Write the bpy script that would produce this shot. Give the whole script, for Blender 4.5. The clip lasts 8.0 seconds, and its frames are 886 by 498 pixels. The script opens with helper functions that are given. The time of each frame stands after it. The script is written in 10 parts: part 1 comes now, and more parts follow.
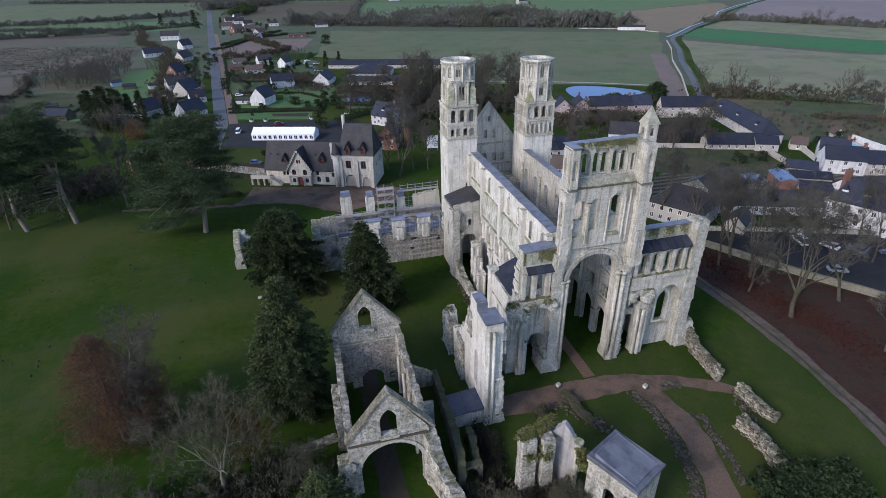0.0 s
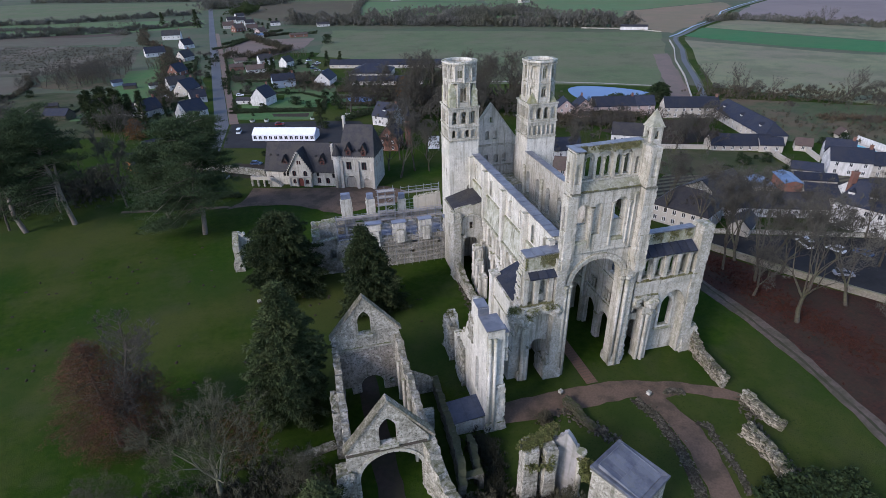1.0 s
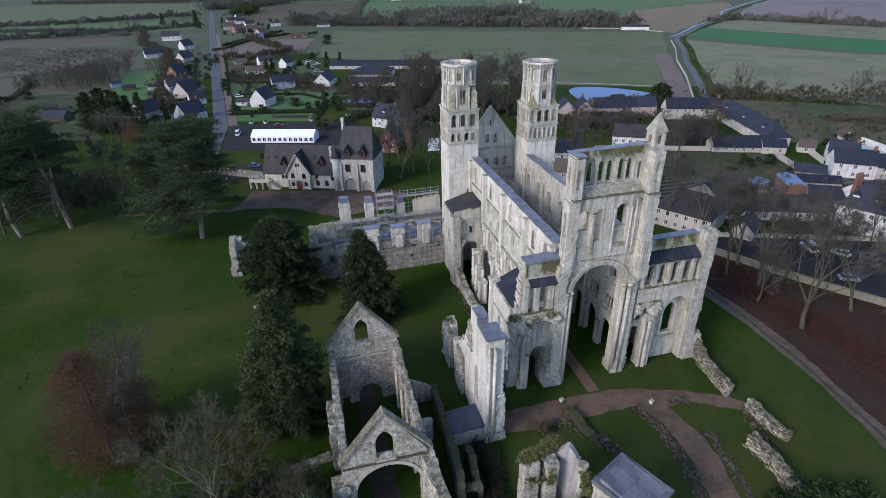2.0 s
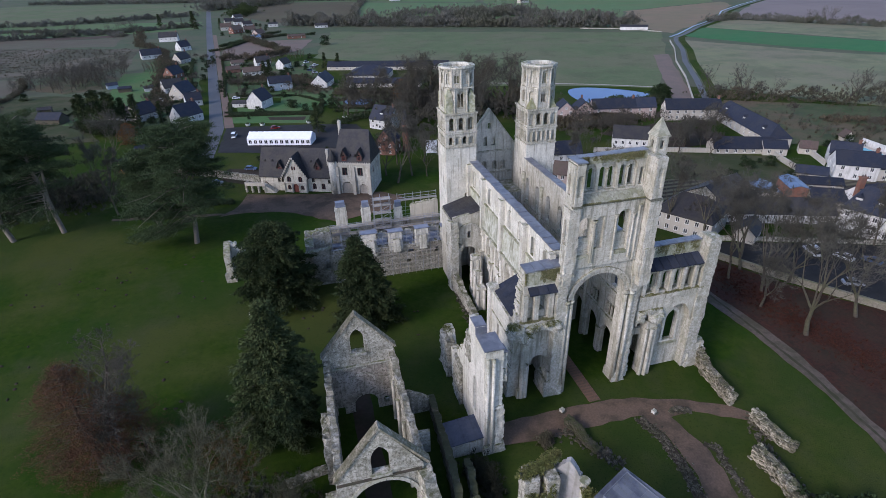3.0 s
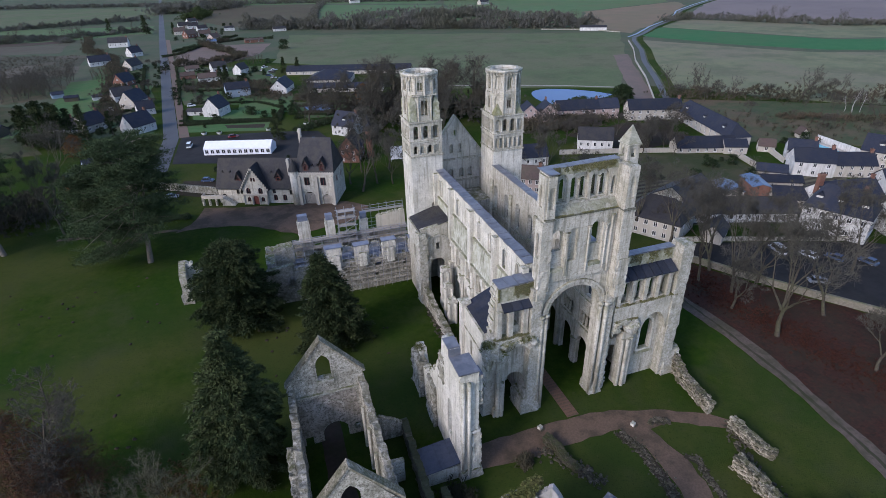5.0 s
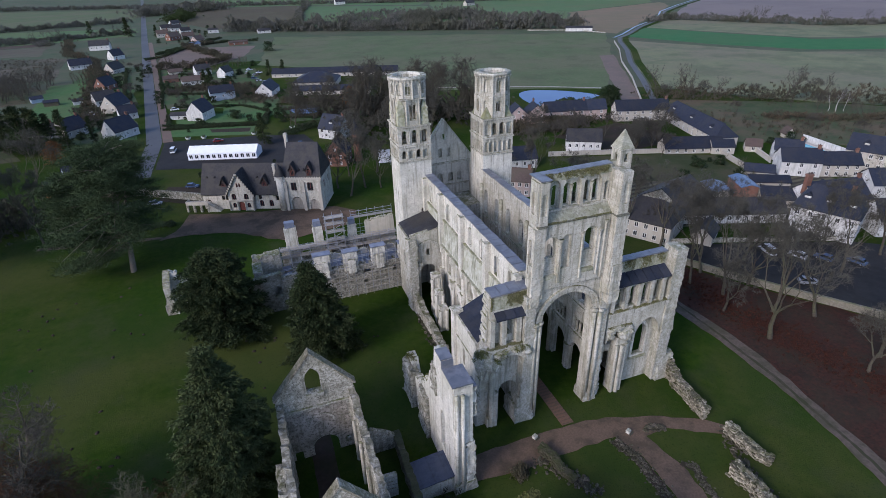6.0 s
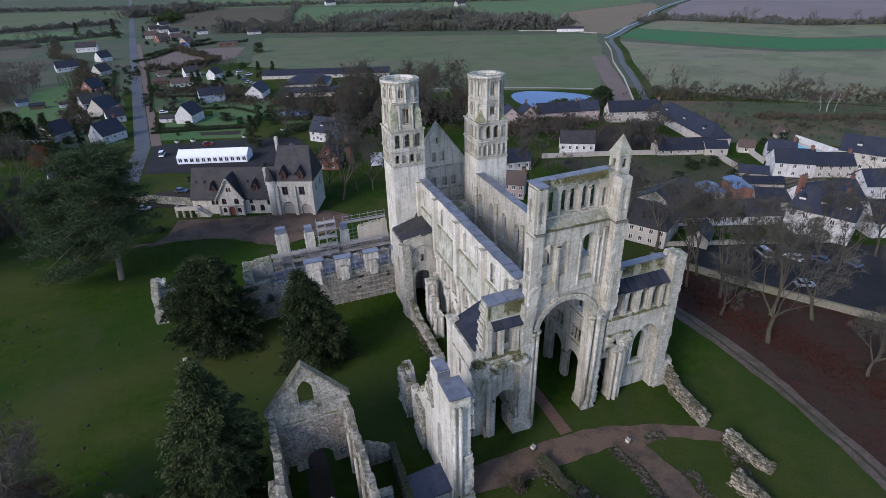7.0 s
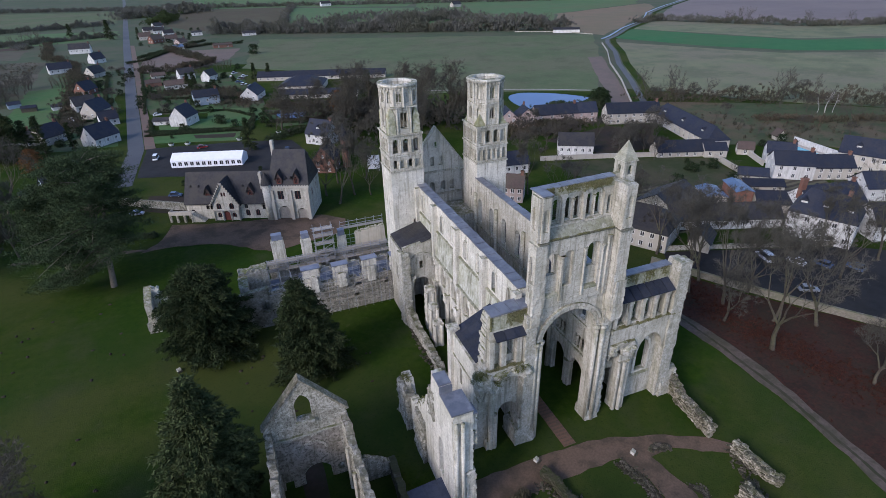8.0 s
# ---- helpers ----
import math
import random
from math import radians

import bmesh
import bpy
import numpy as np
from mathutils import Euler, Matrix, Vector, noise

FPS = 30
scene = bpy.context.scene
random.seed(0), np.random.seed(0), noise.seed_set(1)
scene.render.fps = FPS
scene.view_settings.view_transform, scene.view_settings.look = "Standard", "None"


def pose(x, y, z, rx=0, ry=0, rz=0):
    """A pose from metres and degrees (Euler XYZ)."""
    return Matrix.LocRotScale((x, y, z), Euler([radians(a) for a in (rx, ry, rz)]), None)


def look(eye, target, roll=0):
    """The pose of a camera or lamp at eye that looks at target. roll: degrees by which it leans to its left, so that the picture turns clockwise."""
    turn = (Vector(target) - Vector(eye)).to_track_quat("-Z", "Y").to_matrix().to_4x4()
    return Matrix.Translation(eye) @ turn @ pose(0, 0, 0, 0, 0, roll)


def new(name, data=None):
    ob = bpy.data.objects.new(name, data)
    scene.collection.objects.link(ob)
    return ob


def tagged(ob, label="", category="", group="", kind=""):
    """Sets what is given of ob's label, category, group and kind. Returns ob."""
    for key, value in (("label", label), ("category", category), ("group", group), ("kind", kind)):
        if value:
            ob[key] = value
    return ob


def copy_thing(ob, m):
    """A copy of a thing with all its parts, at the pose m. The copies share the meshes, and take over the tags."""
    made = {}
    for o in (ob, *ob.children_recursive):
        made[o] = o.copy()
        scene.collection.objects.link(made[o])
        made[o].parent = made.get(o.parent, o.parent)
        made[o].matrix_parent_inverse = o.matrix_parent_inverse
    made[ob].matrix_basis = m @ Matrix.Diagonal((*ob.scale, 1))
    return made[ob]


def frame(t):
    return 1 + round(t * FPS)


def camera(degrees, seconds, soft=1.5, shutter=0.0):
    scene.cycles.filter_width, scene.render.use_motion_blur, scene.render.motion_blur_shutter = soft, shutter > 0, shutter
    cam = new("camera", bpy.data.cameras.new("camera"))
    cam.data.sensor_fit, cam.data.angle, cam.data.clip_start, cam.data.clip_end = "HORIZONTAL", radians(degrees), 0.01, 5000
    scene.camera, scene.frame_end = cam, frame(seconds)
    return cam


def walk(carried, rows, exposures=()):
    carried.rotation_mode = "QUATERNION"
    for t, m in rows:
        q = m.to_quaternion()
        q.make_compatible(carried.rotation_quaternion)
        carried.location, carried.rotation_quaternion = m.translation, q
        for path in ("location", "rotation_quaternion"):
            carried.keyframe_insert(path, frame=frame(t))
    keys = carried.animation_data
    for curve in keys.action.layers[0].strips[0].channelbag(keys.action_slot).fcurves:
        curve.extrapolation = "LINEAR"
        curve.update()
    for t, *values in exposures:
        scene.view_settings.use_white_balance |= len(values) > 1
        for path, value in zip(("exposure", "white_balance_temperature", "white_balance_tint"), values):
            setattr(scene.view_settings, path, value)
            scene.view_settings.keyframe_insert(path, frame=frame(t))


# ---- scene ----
cam = camera(79.5, 8.0, soft=0.7)
PATH = [
    (0, (-42.485, -68.483, 65.587), (-42.049, -66.781, 64.633), -1.2),
    (0.5, (-42.223, -67.815, 65.594), (-41.79, -66.112, 64.64), -1.2),
    (1, (-41.939, -66.991, 65.643), (-41.509, -65.288, 64.687), -1.2),
    (1.5, (-41.518, -66.156, 65.713), (-41.092, -64.452, 64.757), -1.3),
    (3, (-40.25, -63.151, 65.871), (-39.82, -61.447, 64.915), -1.4),
    (3.5, (-39.869, -62.019, 65.918), (-39.409, -60.324, 64.962), -1.4),
    (4, (-39.574, -60.996, 65.969), (-39.092, -59.306, 65.013), -1.5),
    (4.5, (-39.271, -59.947, 66.011), (-38.757, -58.267, 65.056), -1.5),
    (6, (-38.633, -56.96, 66.275), (-38.05, -55.301, 65.322), -1.6),
    (6.5, (-38.575, -56.054, 66.308), (-37.975, -54.4, 65.355), -1.6),
    (7, (-38.306, -54.939, 66.436), (-37.697, -53.29, 65.484), -1.6),
    (7.5, (-38.133, -53.793, 66.494), (-37.516, -52.145, 65.542), -1.6),
    (8, (-38.04, -52.588, 66.541), (-37.417, -50.942, 65.59), -1.6),
]
walk(cam, [(t, look(eye, target, roll)) for t, eye, target, roll in PATH],
     exposures=((0, 0.26, 6250, 19), (8, 0.10, 6250, 19)))
from mathutils import geometry


# ---- world and sun ----
SUN_AZ, SUN_EL = math.atan2(-0.88, -0.45), radians(31)
world = bpy.data.worlds.new("sky")
scene.world = world
world.use_nodes = True
wn = world.node_tree.nodes
sky = wn.new("ShaderNodeTexSky")
sky.sky_type, sky.sun_disc, sky.sun_elevation, sky.sun_rotation = "NISHITA", False, SUN_EL, SUN_AZ
sky.dust_density, sky.ozone_density = 0.8, 3.0
world.node_tree.links.new(sky.outputs[0], wn["Background"].inputs[0])
wn["Background"].inputs[1].default_value = 0.23
sun = new("sun", bpy.data.lights.new("sun", "SUN"))
sun.data.energy, sun.data.angle, sun.data.color = 2.55, radians(18), (1.0, 0.935, 0.86)
to_sun = Vector((math.sin(SUN_AZ) * math.cos(SUN_EL), math.cos(SUN_AZ) * math.cos(SUN_EL), math.sin(SUN_EL)))
sun.matrix_world = look(to_sun * 200, (0, 0, 0))


# ---- materials ----
def surf(name, c1, c2, s1=2.0, c3=None, s3=0.15, f3=0.6, rough=0.85, spec=0.25, metal=0.0, bump=0.25, bscale=6.0,
         bdist=0.05, courses=None, streak=0.0, moss=None, stripes=None, rand=0.0, island=0.0, pits=0.0, extra=(), cover=(0.36, 0.6)):
    """A weathered surface: two tones at a fine scale, a third in large stains, courses of masonry, streaks, moss on ledges."""
    m = bpy.data.materials.new(name)
    m.use_nodes = True
    nt = m.node_tree
    bsdf = nt.nodes["Principled BSDF"]

    def node(kind, **kw):
        n = nt.nodes.new(kind)
        for k, v in kw.items():
            n.inputs[k].default_value = v
        return n

    def lk(a, b):
        nt.links.new(a, b)

    def ramp(src, lo, hi):
        r = node("ShaderNodeMapRange")
        r.inputs["From Min"].default_value, r.inputs["From Max"].default_value = lo, hi
        lk(src, r.inputs["Value"])
        return r.outputs[0]

    def mix(fac, a, b):
        n = nt.nodes.new("ShaderNodeMix")
        n.data_type = "RGBA"
        for sock, v in ((n.inputs[0], fac), (n.inputs[6], a), (n.inputs[7], b)):
            if isinstance(v, (tuple, float, int)):
                sock.default_value = (*v, 1) if isinstance(v, tuple) else v
            else:
                lk(v, sock)
        return n.outputs[2]

    def times(a, b, op="MULTIPLY"):
        n = nt.nodes.new("ShaderNodeMath")
        n.operation = op
        for sock, v in zip(n.inputs, (a, b)):
            if isinstance(v, (float, int)):
                sock.default_value = v
            else:
                lk(v, sock)
        return n.outputs[0]

    co = node("ShaderNodeTexCoord").outputs["Object"]

    def noise_tex(scale, detail=5.0, stretch=None):
        n = node("ShaderNodeTexNoise", Scale=scale, Detail=detail, Roughness=0.62)
        if stretch:
            mp = node("ShaderNodeMapping")
            mp.inputs["Scale"].default_value = stretch
            lk(co, mp.inputs[0])
            lk(mp.outputs[0], n.inputs["Vector"])
        else:
            lk(co, n.inputs["Vector"])
        return n.outputs[0]

    fine = noise_tex(s1)
    col = mix(ramp(fine, 0.35, 0.65), c1, c2)
    height = noise_tex(bscale, 6.0)
    if courses:
        w, h, depth = courses
        sp = node("ShaderNodeSeparateXYZ")
        lk(co, sp.inputs[0])
        cb = node("ShaderNodeCombineXYZ")
        lk(times(times(sp.outputs[0], sp.outputs[1], "ADD"), times(noise_tex(0.7, 2.0), 0.5), "ADD"), cb.inputs[0])
        lk(sp.outputs[2], cb.inputs[1])
        bt = node("ShaderNodeTexBrick")
        bt.inputs["Scale"].default_value = 1.0
        bt.inputs["Brick Width"].default_value, bt.inputs["Row Height"].default_value = w, h
        bt.inputs["Mortar Size"].default_value, bt.inputs["Mortar Smooth"].default_value = 0.018, 0.3
        bt.inputs["Color1"].default_value, bt.inputs["Color2"].default_value = (1, 1, 1, 1), (0.80, 0.80, 0.77, 1)
        bt.inputs["Mortar"].default_value = (0.52, 0.51, 0.46, 1)
        lk(cb.outputs[0], bt.inputs["Vector"])
        mul = nt.nodes.new("ShaderNodeMix")
        mul.data_type, mul.blend_type = "RGBA", "MULTIPLY"
        mul.inputs[0].default_value = depth
        lk(col, mul.inputs[6])
        lk(bt.outputs[0], mul.inputs[7])
        col = mul.outputs[2]
        height = times(height, times(bt.outputs["Fac"], -0.6), "ADD")
    if stripes:
        wave, width, c = stripes
        wv = node("ShaderNodeTexWave", Scale=width, Distortion=1.5, Detail=2.0)
        wv.bands_direction = wave
        lk(co, wv.inputs[0])
        col = mix(ramp(wv.outputs[1], 0.3, 0.7), col, c)
    if c3:
        big = noise_tex(s3, 6.0)
        col = mix(times(ramp(big, 0.45, 0.58), f3), col, c3)
    for c4, s4, lo4, hi4, f4_ in extra:
        col = mix(times(ramp(noise_tex(s4, 5.0), lo4, hi4), f4_), col, c4)
    if pits:
        col = mix(times(ramp(noise_tex(3.6, 10.0), 0.57, 0.63), pits), col, (0.095, 0.09, 0.07))
        col = mix(times(ramp(noise_tex(0.8, 10.0), 0.58, 0.68), pits * 0.7), col, (0.17, 0.165, 0.12))
    if streak:
        st = noise_tex(1.0, 6.0, (1.9, 1.9, 0.13))
        col = mix(times(ramp(st, 0.50, 0.65), streak), col, (0.115, 0.115, 0.08))
    if moss:
        g = node("ShaderNodeNewGeometry")
        sp2 = node("ShaderNodeSeparateXYZ")
        lk(g.outputs["Normal"], sp2.inputs[0])
        up = ramp(sp2.outputs[2], 0.35, 0.8)
        mn = ramp(noise_tex(0.9, 5.0), *cover)
        col = mix(times(times(up, mn), 0.9), col, moss)
    if rand:
        oi = node("ShaderNodeObjectInfo")
        hs = node("ShaderNodeHueSaturation")
        lk(ramp_out(nt, oi.outputs["Random"], 1 - rand, 1 + rand), hs.inputs["Value"])
        lk(col, hs.inputs["Color"])
        col = hs.outputs[0]
    if island:
        gi = node("ShaderNodeNewGeometry")
        hs = node("ShaderNodeHueSaturation")
        lk(ramp_out(nt, gi.outputs["Random Per Island"], 1 - island, 1 + island), hs.inputs["Value"])
        lk(col, hs.inputs["Color"])
        col = hs.outputs[0]
    lk(col, bsdf.inputs["Base Color"])
    bsdf.inputs["Roughness"].default_value = rough
    bsdf.inputs["Specular IOR Level"].default_value = spec
    bsdf.inputs["Metallic"].default_value = metal
    if bump:
        b = node("ShaderNodeBump", Strength=bump, Distance=bdist)
        lk(height, b.inputs["Height"])
        lk(b.outputs[0], bsdf.inputs["Normal"])
    return m


def ramp_out(nt, src, lo, hi):
    r = nt.nodes.new("ShaderNodeMapRange")
    r.inputs["To Min"].default_value, r.inputs["To Max"].default_value = lo, hi
    nt.links.new(src, r.inputs["Value"])
    return r.outputs[0]


MOSS = (0.13, 0.135, 0.06)
LIME = surf("limestone_ashlar", (0.575, 0.55, 0.485), (0.435, 0.412, 0.352), 1.4, (0.27, 0.26, 0.195), 0.30, 0.5, courses=(0.75, 0.36, 0.45), pits=0.45,
            streak=0.6, moss=MOSS, bump=0.55, bscale=7.0, bdist=0.06, extra=(((0.31, 0.30, 0.26), 3.4, 0.52, 0.66, 0.55),))
LIME_PALE = surf("limestone_pale", (0.68, 0.655, 0.59), (0.545, 0.523, 0.462), 1.2, (0.35, 0.34, 0.27), 0.25, 0.45, courses=(0.8, 0.38, 0.35), pits=0.36,
                 streak=0.5, moss=MOSS, bump=0.45, bscale=7.0, bdist=0.05, extra=(((0.37, 0.36, 0.32), 3.0, 0.53, 0.66, 0.5),))
RUBBLE = surf("rubble_masonry", (0.62, 0.59, 0.52), (0.325, 0.306, 0.255), 2.2, (0.17, 0.163, 0.12), 0.45, 0.45, pits=0.8, courses=(0.5, 0.22, 0.5),
              streak=0.6, moss=(0.07, 0.075, 0.03), bump=0.8, bscale=6.0, bdist=0.10,
              extra=(((0.125, 0.118, 0.088), 1.1, 0.54, 0.66, 0.6), ((0.10, 0.095, 0.072), 5.0, 0.54, 0.64, 0.6)))
CRAG = surf("broken_masonry", (0.52, 0.503, 0.45), (0.33, 0.318, 0.27), 2.4, (0.23, 0.225, 0.15), 0.6, 0.4, moss=(0.10, 0.11, 0.035),
            courses=(0.45, 0.26, 0.4), pits=0.5, streak=0.4, bump=0.6, bscale=6.0, bdist=0.08)
MOSSY_TOP = surf("mossy_topped_rubble", (0.52, 0.50, 0.45), (0.28, 0.27, 0.225), 2.2, (0.15, 0.145, 0.10), 0.45, 0.55, pits=0.7, courses=(0.5, 0.22, 0.5),
                 streak=0.6, moss=(0.085, 0.08, 0.048), cover=(0.3, 0.75), bump=0.8, bscale=6.0, bdist=0.10, extra=(((0.09, 0.085, 0.06), 1.6, 0.5, 0.6, 0.75),))
# Darker, moss-topped rubble for the passage walls and their arch.
DARK_RUBBLE = surf("dark_passage_rubble", (0.24, 0.225, 0.185), (0.10, 0.095, 0.072), 2.2, (0.06, 0.06, 0.035), 0.5, 0.6, courses=(0.45, 0.22, 0.5), pits=0.7, streak=0.5,
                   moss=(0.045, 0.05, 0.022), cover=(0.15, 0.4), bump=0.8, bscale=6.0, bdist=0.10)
PLASTER = surf("ochre_plaster", (0.52, 0.47, 0.38), (0.46, 0.42, 0.34), 0.8, (0.38, 0.36, 0.30), 0.3, 0.5, streak=0.3, moss=MOSS, bump=0.3)
SLATE = surf("slate", (0.024, 0.030, 0.048), (0.016, 0.020, 0.034), 2.5, (0.034, 0.035, 0.04), 0.4, 0.5, rough=0.75, spec=0.25,
             courses=(0.3, 0.2, 0.35), bump=0.35, rand=0.25)
SLATE_OLD = surf("old_slate", (0.032, 0.032, 0.036), (0.02, 0.02, 0.024), 1.5, (0.044, 0.04, 0.034), 0.35, 0.6, rough=0.65, spec=0.3,
                 courses=(0.3, 0.2, 0.4), bump=0.4, rand=0.2)
FOOTING = surf("lichened_footing", (0.42, 0.385, 0.32), (0.12, 0.105, 0.075), 3.0, (0.085, 0.08, 0.045), 0.6, 0.6, courses=(0.45, 0.26, 0.5), pits=0.8, moss=(0.06, 0.065, 0.022), bump=0.7, bscale=5.0, bdist=0.10, island=0.55)
LEAD_DARK = surf("weathered_lead", (0.105, 0.112, 0.135), (0.066, 0.072, 0.092), 0.7, (0.18, 0.185, 0.195), 0.5, 0.5, rough=0.5, spec=0.5, metal=0.2, streak=0.3, bump=0.3, bscale=3, island=0.2, rand=0.12)
LEAD = surf("lead_sheet", (0.165, 0.175, 0.20), (0.115, 0.125, 0.148), 0.8, (0.25, 0.26, 0.28), 0.5, 0.5, rough=0.45, spec=0.6, metal=0.25, bump=0.2, island=0.12)
LAWN = surf("park_grass", (0.0155, 0.036, 0.0042), (0.027, 0.049, 0.0062), 0.7, (0.054, 0.061, 0.018), 0.02, 0.75, rough=0.95, spec=0.03,
            bump=0.7, bscale=5.0, bdist=0.12, extra=(((0.013, 0.038, 0.007), 0.035, 0.48, 0.62, 0.5), ((0.042, 0.050, 0.020), 0.11, 0.52, 0.68, 0.55),
                                                     ((0.062, 0.062, 0.030), 0.5, 0.62, 0.75, 0.5), ((0.012, 0.026, 0.008), 2.6, 0.56, 0.66, 0.6)))
MEADOW = surf("rough_pasture", (0.080, 0.110, 0.054), (0.105, 0.128, 0.066), 0.10, (0.118, 0.118, 0.072), 0.016, 0.8, rough=0.95, spec=0.08, bump=0.3, bscale=1.0,
              extra=(((0.066, 0.082, 0.045), 0.05, 0.5, 0.66, 0.6), ((0.14, 0.135, 0.088), 0.35, 0.55, 0.7, 0.55), ((0.055, 0.066, 0.038), 0.8, 0.58, 0.7, 0.6)))
MEADOW_DRY = surf("dry_pasture", (0.165, 0.17, 0.098), (0.13, 0.148, 0.085), 0.06, (0.165, 0.15, 0.105), 0.012, 0.8, rough=0.95, spec=0.08, bump=0.3, bscale=1.0,
                  extra=(((0.10, 0.115, 0.068), 0.03, 0.48, 0.62, 0.7), ((0.19, 0.165, 0.12), 0.3, 0.55, 0.7, 0.5), ((0.075, 0.08, 0.05), 0.7, 0.58, 0.7, 0.6)))
CROP = surf("winter_wheat", (0.03, 0.115, 0.045), (0.04, 0.13, 0.05), 0.08, (0.06, 0.11, 0.05), 0.01, 0.5, rough=0.95, spec=0.08, bump=0.2)
CROP_PALE = surf("pale_green_field", (0.07, 0.13, 0.055), (0.09, 0.14, 0.065), 0.05, (0.10, 0.12, 0.06), 0.008, 0.6, rough=0.95, spec=0.08, bump=0.2)
PADDOCK = surf("paddock_grass", (0.034, 0.047, 0.021), (0.046, 0.055, 0.026), 0.3, (0.070, 0.062, 0.038), 0.08, 0.7, rough=0.95, spec=0.08, bump=0.5, bscale=2.0)
PLOUGH = surf("ploughed_soil", (0.10, 0.075, 0.05), (0.075, 0.06, 0.042), 0.08, (0.09, 0.085, 0.05), 0.012, 0.6, rough=0.95, spec=0.08, stripes=("X", 0.25, (0.07, 0.065, 0.04)), bump=0.3)
PLOUGH_GREY = surf("bare_grey_field", (0.17, 0.145, 0.14), (0.15, 0.13, 0.125), 0.05, (0.19, 0.16, 0.15), 0.006, 0.6, rough=0.95, spec=0.08, bump=0.2)
TAN = surf("stubble_field", (0.19, 0.14, 0.095), (0.16, 0.125, 0.085), 0.05, (0.14, 0.13, 0.08), 0.01, 0.5, rough=0.95, spec=0.08, bump=0.2)
TAN_DIM = surf("dim_dry_grass", (0.105, 0.098, 0.070), (0.085, 0.084, 0.060), 0.1, (0.09, 0.075, 0.058), 0.02, 0.7, rough=0.95, spec=0.08, bump=0.3, bscale=1.0)
ORCHARD = surf("dormant_orchard_ground", (0.105, 0.10, 0.068), (0.08, 0.088, 0.056), 0.1, (0.125, 0.11, 0.085), 0.02, 0.7, rough=0.95, spec=0.08,
               stripes=("Y", 0.12, (0.035, 0.032, 0.024)), bump=0.4, bscale=1.0)
SCRUBLAND = surf("scrub_ground", (0.055, 0.075, 0.036), (0.068, 0.080, 0.042), 0.12, (0.115, 0.085, 0.058), 0.02, 0.8, rough=0.95, spec=0.08, bump=0.5, bscale=1.0,
                 extra=(((0.036, 0.062, 0.026), 0.09, 0.5, 0.62, 0.7), ((0.10, 0.075, 0.055), 0.4, 0.55, 0.68, 0.6), ((0.035, 0.036, 0.024), 1.0, 0.56, 0.68, 0.6)))
GRAVEL = surf("brown_gravel", (0.145, 0.10, 0.072), (0.105, 0.074, 0.053), 3.0, (0.046, 0.04, 0.028), 0.2, 0.6, rough=0.95, spec=0.1, bump=0.5, bscale=12)
GRAVEL_PINK = surf("pink_gravel", (0.165, 0.125, 0.105), (0.14, 0.11, 0.095), 0.6, (0.12, 0.105, 0.085), 0.06, 0.5, rough=0.95, spec=0.1, bump=0.3)
TRACK = surf("earth_track", (0.115, 0.092, 0.075), (0.080, 0.063, 0.051), 1.2, (0.05, 0.05, 0.028), 0.25, 0.6, rough=0.95, spec=0.1, bump=0.6, bscale=4, bdist=0.1)
EARTH = surf("dark_earth", (0.05, 0.037, 0.029), (0.035, 0.028, 0.022), 1.2, (0.03, 0.034, 0.018), 0.2, 0.5, rough=0.95, spec=0.1, bump=0.4)
BRICKS = surf("brick_paving", (0.15, 0.085, 0.055), (0.11, 0.068, 0.05), 2.0, (0.06, 0.055, 0.035), 0.4, 0.5, bump=0.4)
LITTER = surf("leaf_litter", (0.056, 0.025, 0.018), (0.030, 0.018, 0.014), 1.6, (0.036, 0.031, 0.021), 0.09, 0.6, extra=(((0.075, 0.03, 0.02), 0.7, 0.55, 0.7, 0.6), ((0.022, 0.02, 0.015), 0.25, 0.52, 0.66, 0.6)), rough=0.95, spec=0.08, bump=0.8, bscale=7, bdist=0.1)
LEAF_RED = surf("fallen_leaves", (0.058, 0.021, 0.013), (0.04, 0.017, 0.012), 3.0, rough=0.9, spec=0.1, bump=0, island=0.4)
LEAF_BROWN = surf("brown_fallen_leaves", (0.075, 0.045, 0.016), (0.05, 0.036, 0.014), 2.0, rough=0.9, spec=0.1, bump=0, island=0.4)
ASPHALT = surf("asphalt", (0.025, 0.024, 0.024), (0.018, 0.018, 0.018), 0.5, (0.033, 0.033, 0.034), 0.05, 0.6, rough=0.85, spec=0.15, bump=0.25, bscale=10)
ROAD = surf("road_asphalt", (0.066, 0.068, 0.074), (0.055, 0.057, 0.062), 0.4, (0.09, 0.091, 0.096), 0.03, 0.5, rough=0.7, spec=0.35, bump=0.2, bscale=10)
VERGE = surf("red_footway", (0.16, 0.105, 0.08), (0.135, 0.095, 0.075), 0.5, (0.11, 0.10, 0.07), 0.08, 0.5, bump=0.2)
WHITEWASH = surf("white_render", (0.62, 0.61, 0.59), (0.52, 0.515, 0.50), 0.9, (0.42, 0.415, 0.39), 0.3, 0.5, streak=0.35, bump=0.15, rand=0.06)
CREAM = surf("cream_render", (0.43, 0.395, 0.34), (0.36, 0.333, 0.288), 0.6, (0.45, 0.43, 0.38), 0.3, 0.5, streak=0.2, bump=0.15, rand=0.1)
PINK = surf("pink_render", (0.42, 0.325, 0.295), (0.37, 0.29, 0.265), 0.6, (0.32, 0.265, 0.245), 0.3, 0.5, streak=0.2, bump=0.15, rand=0.08)
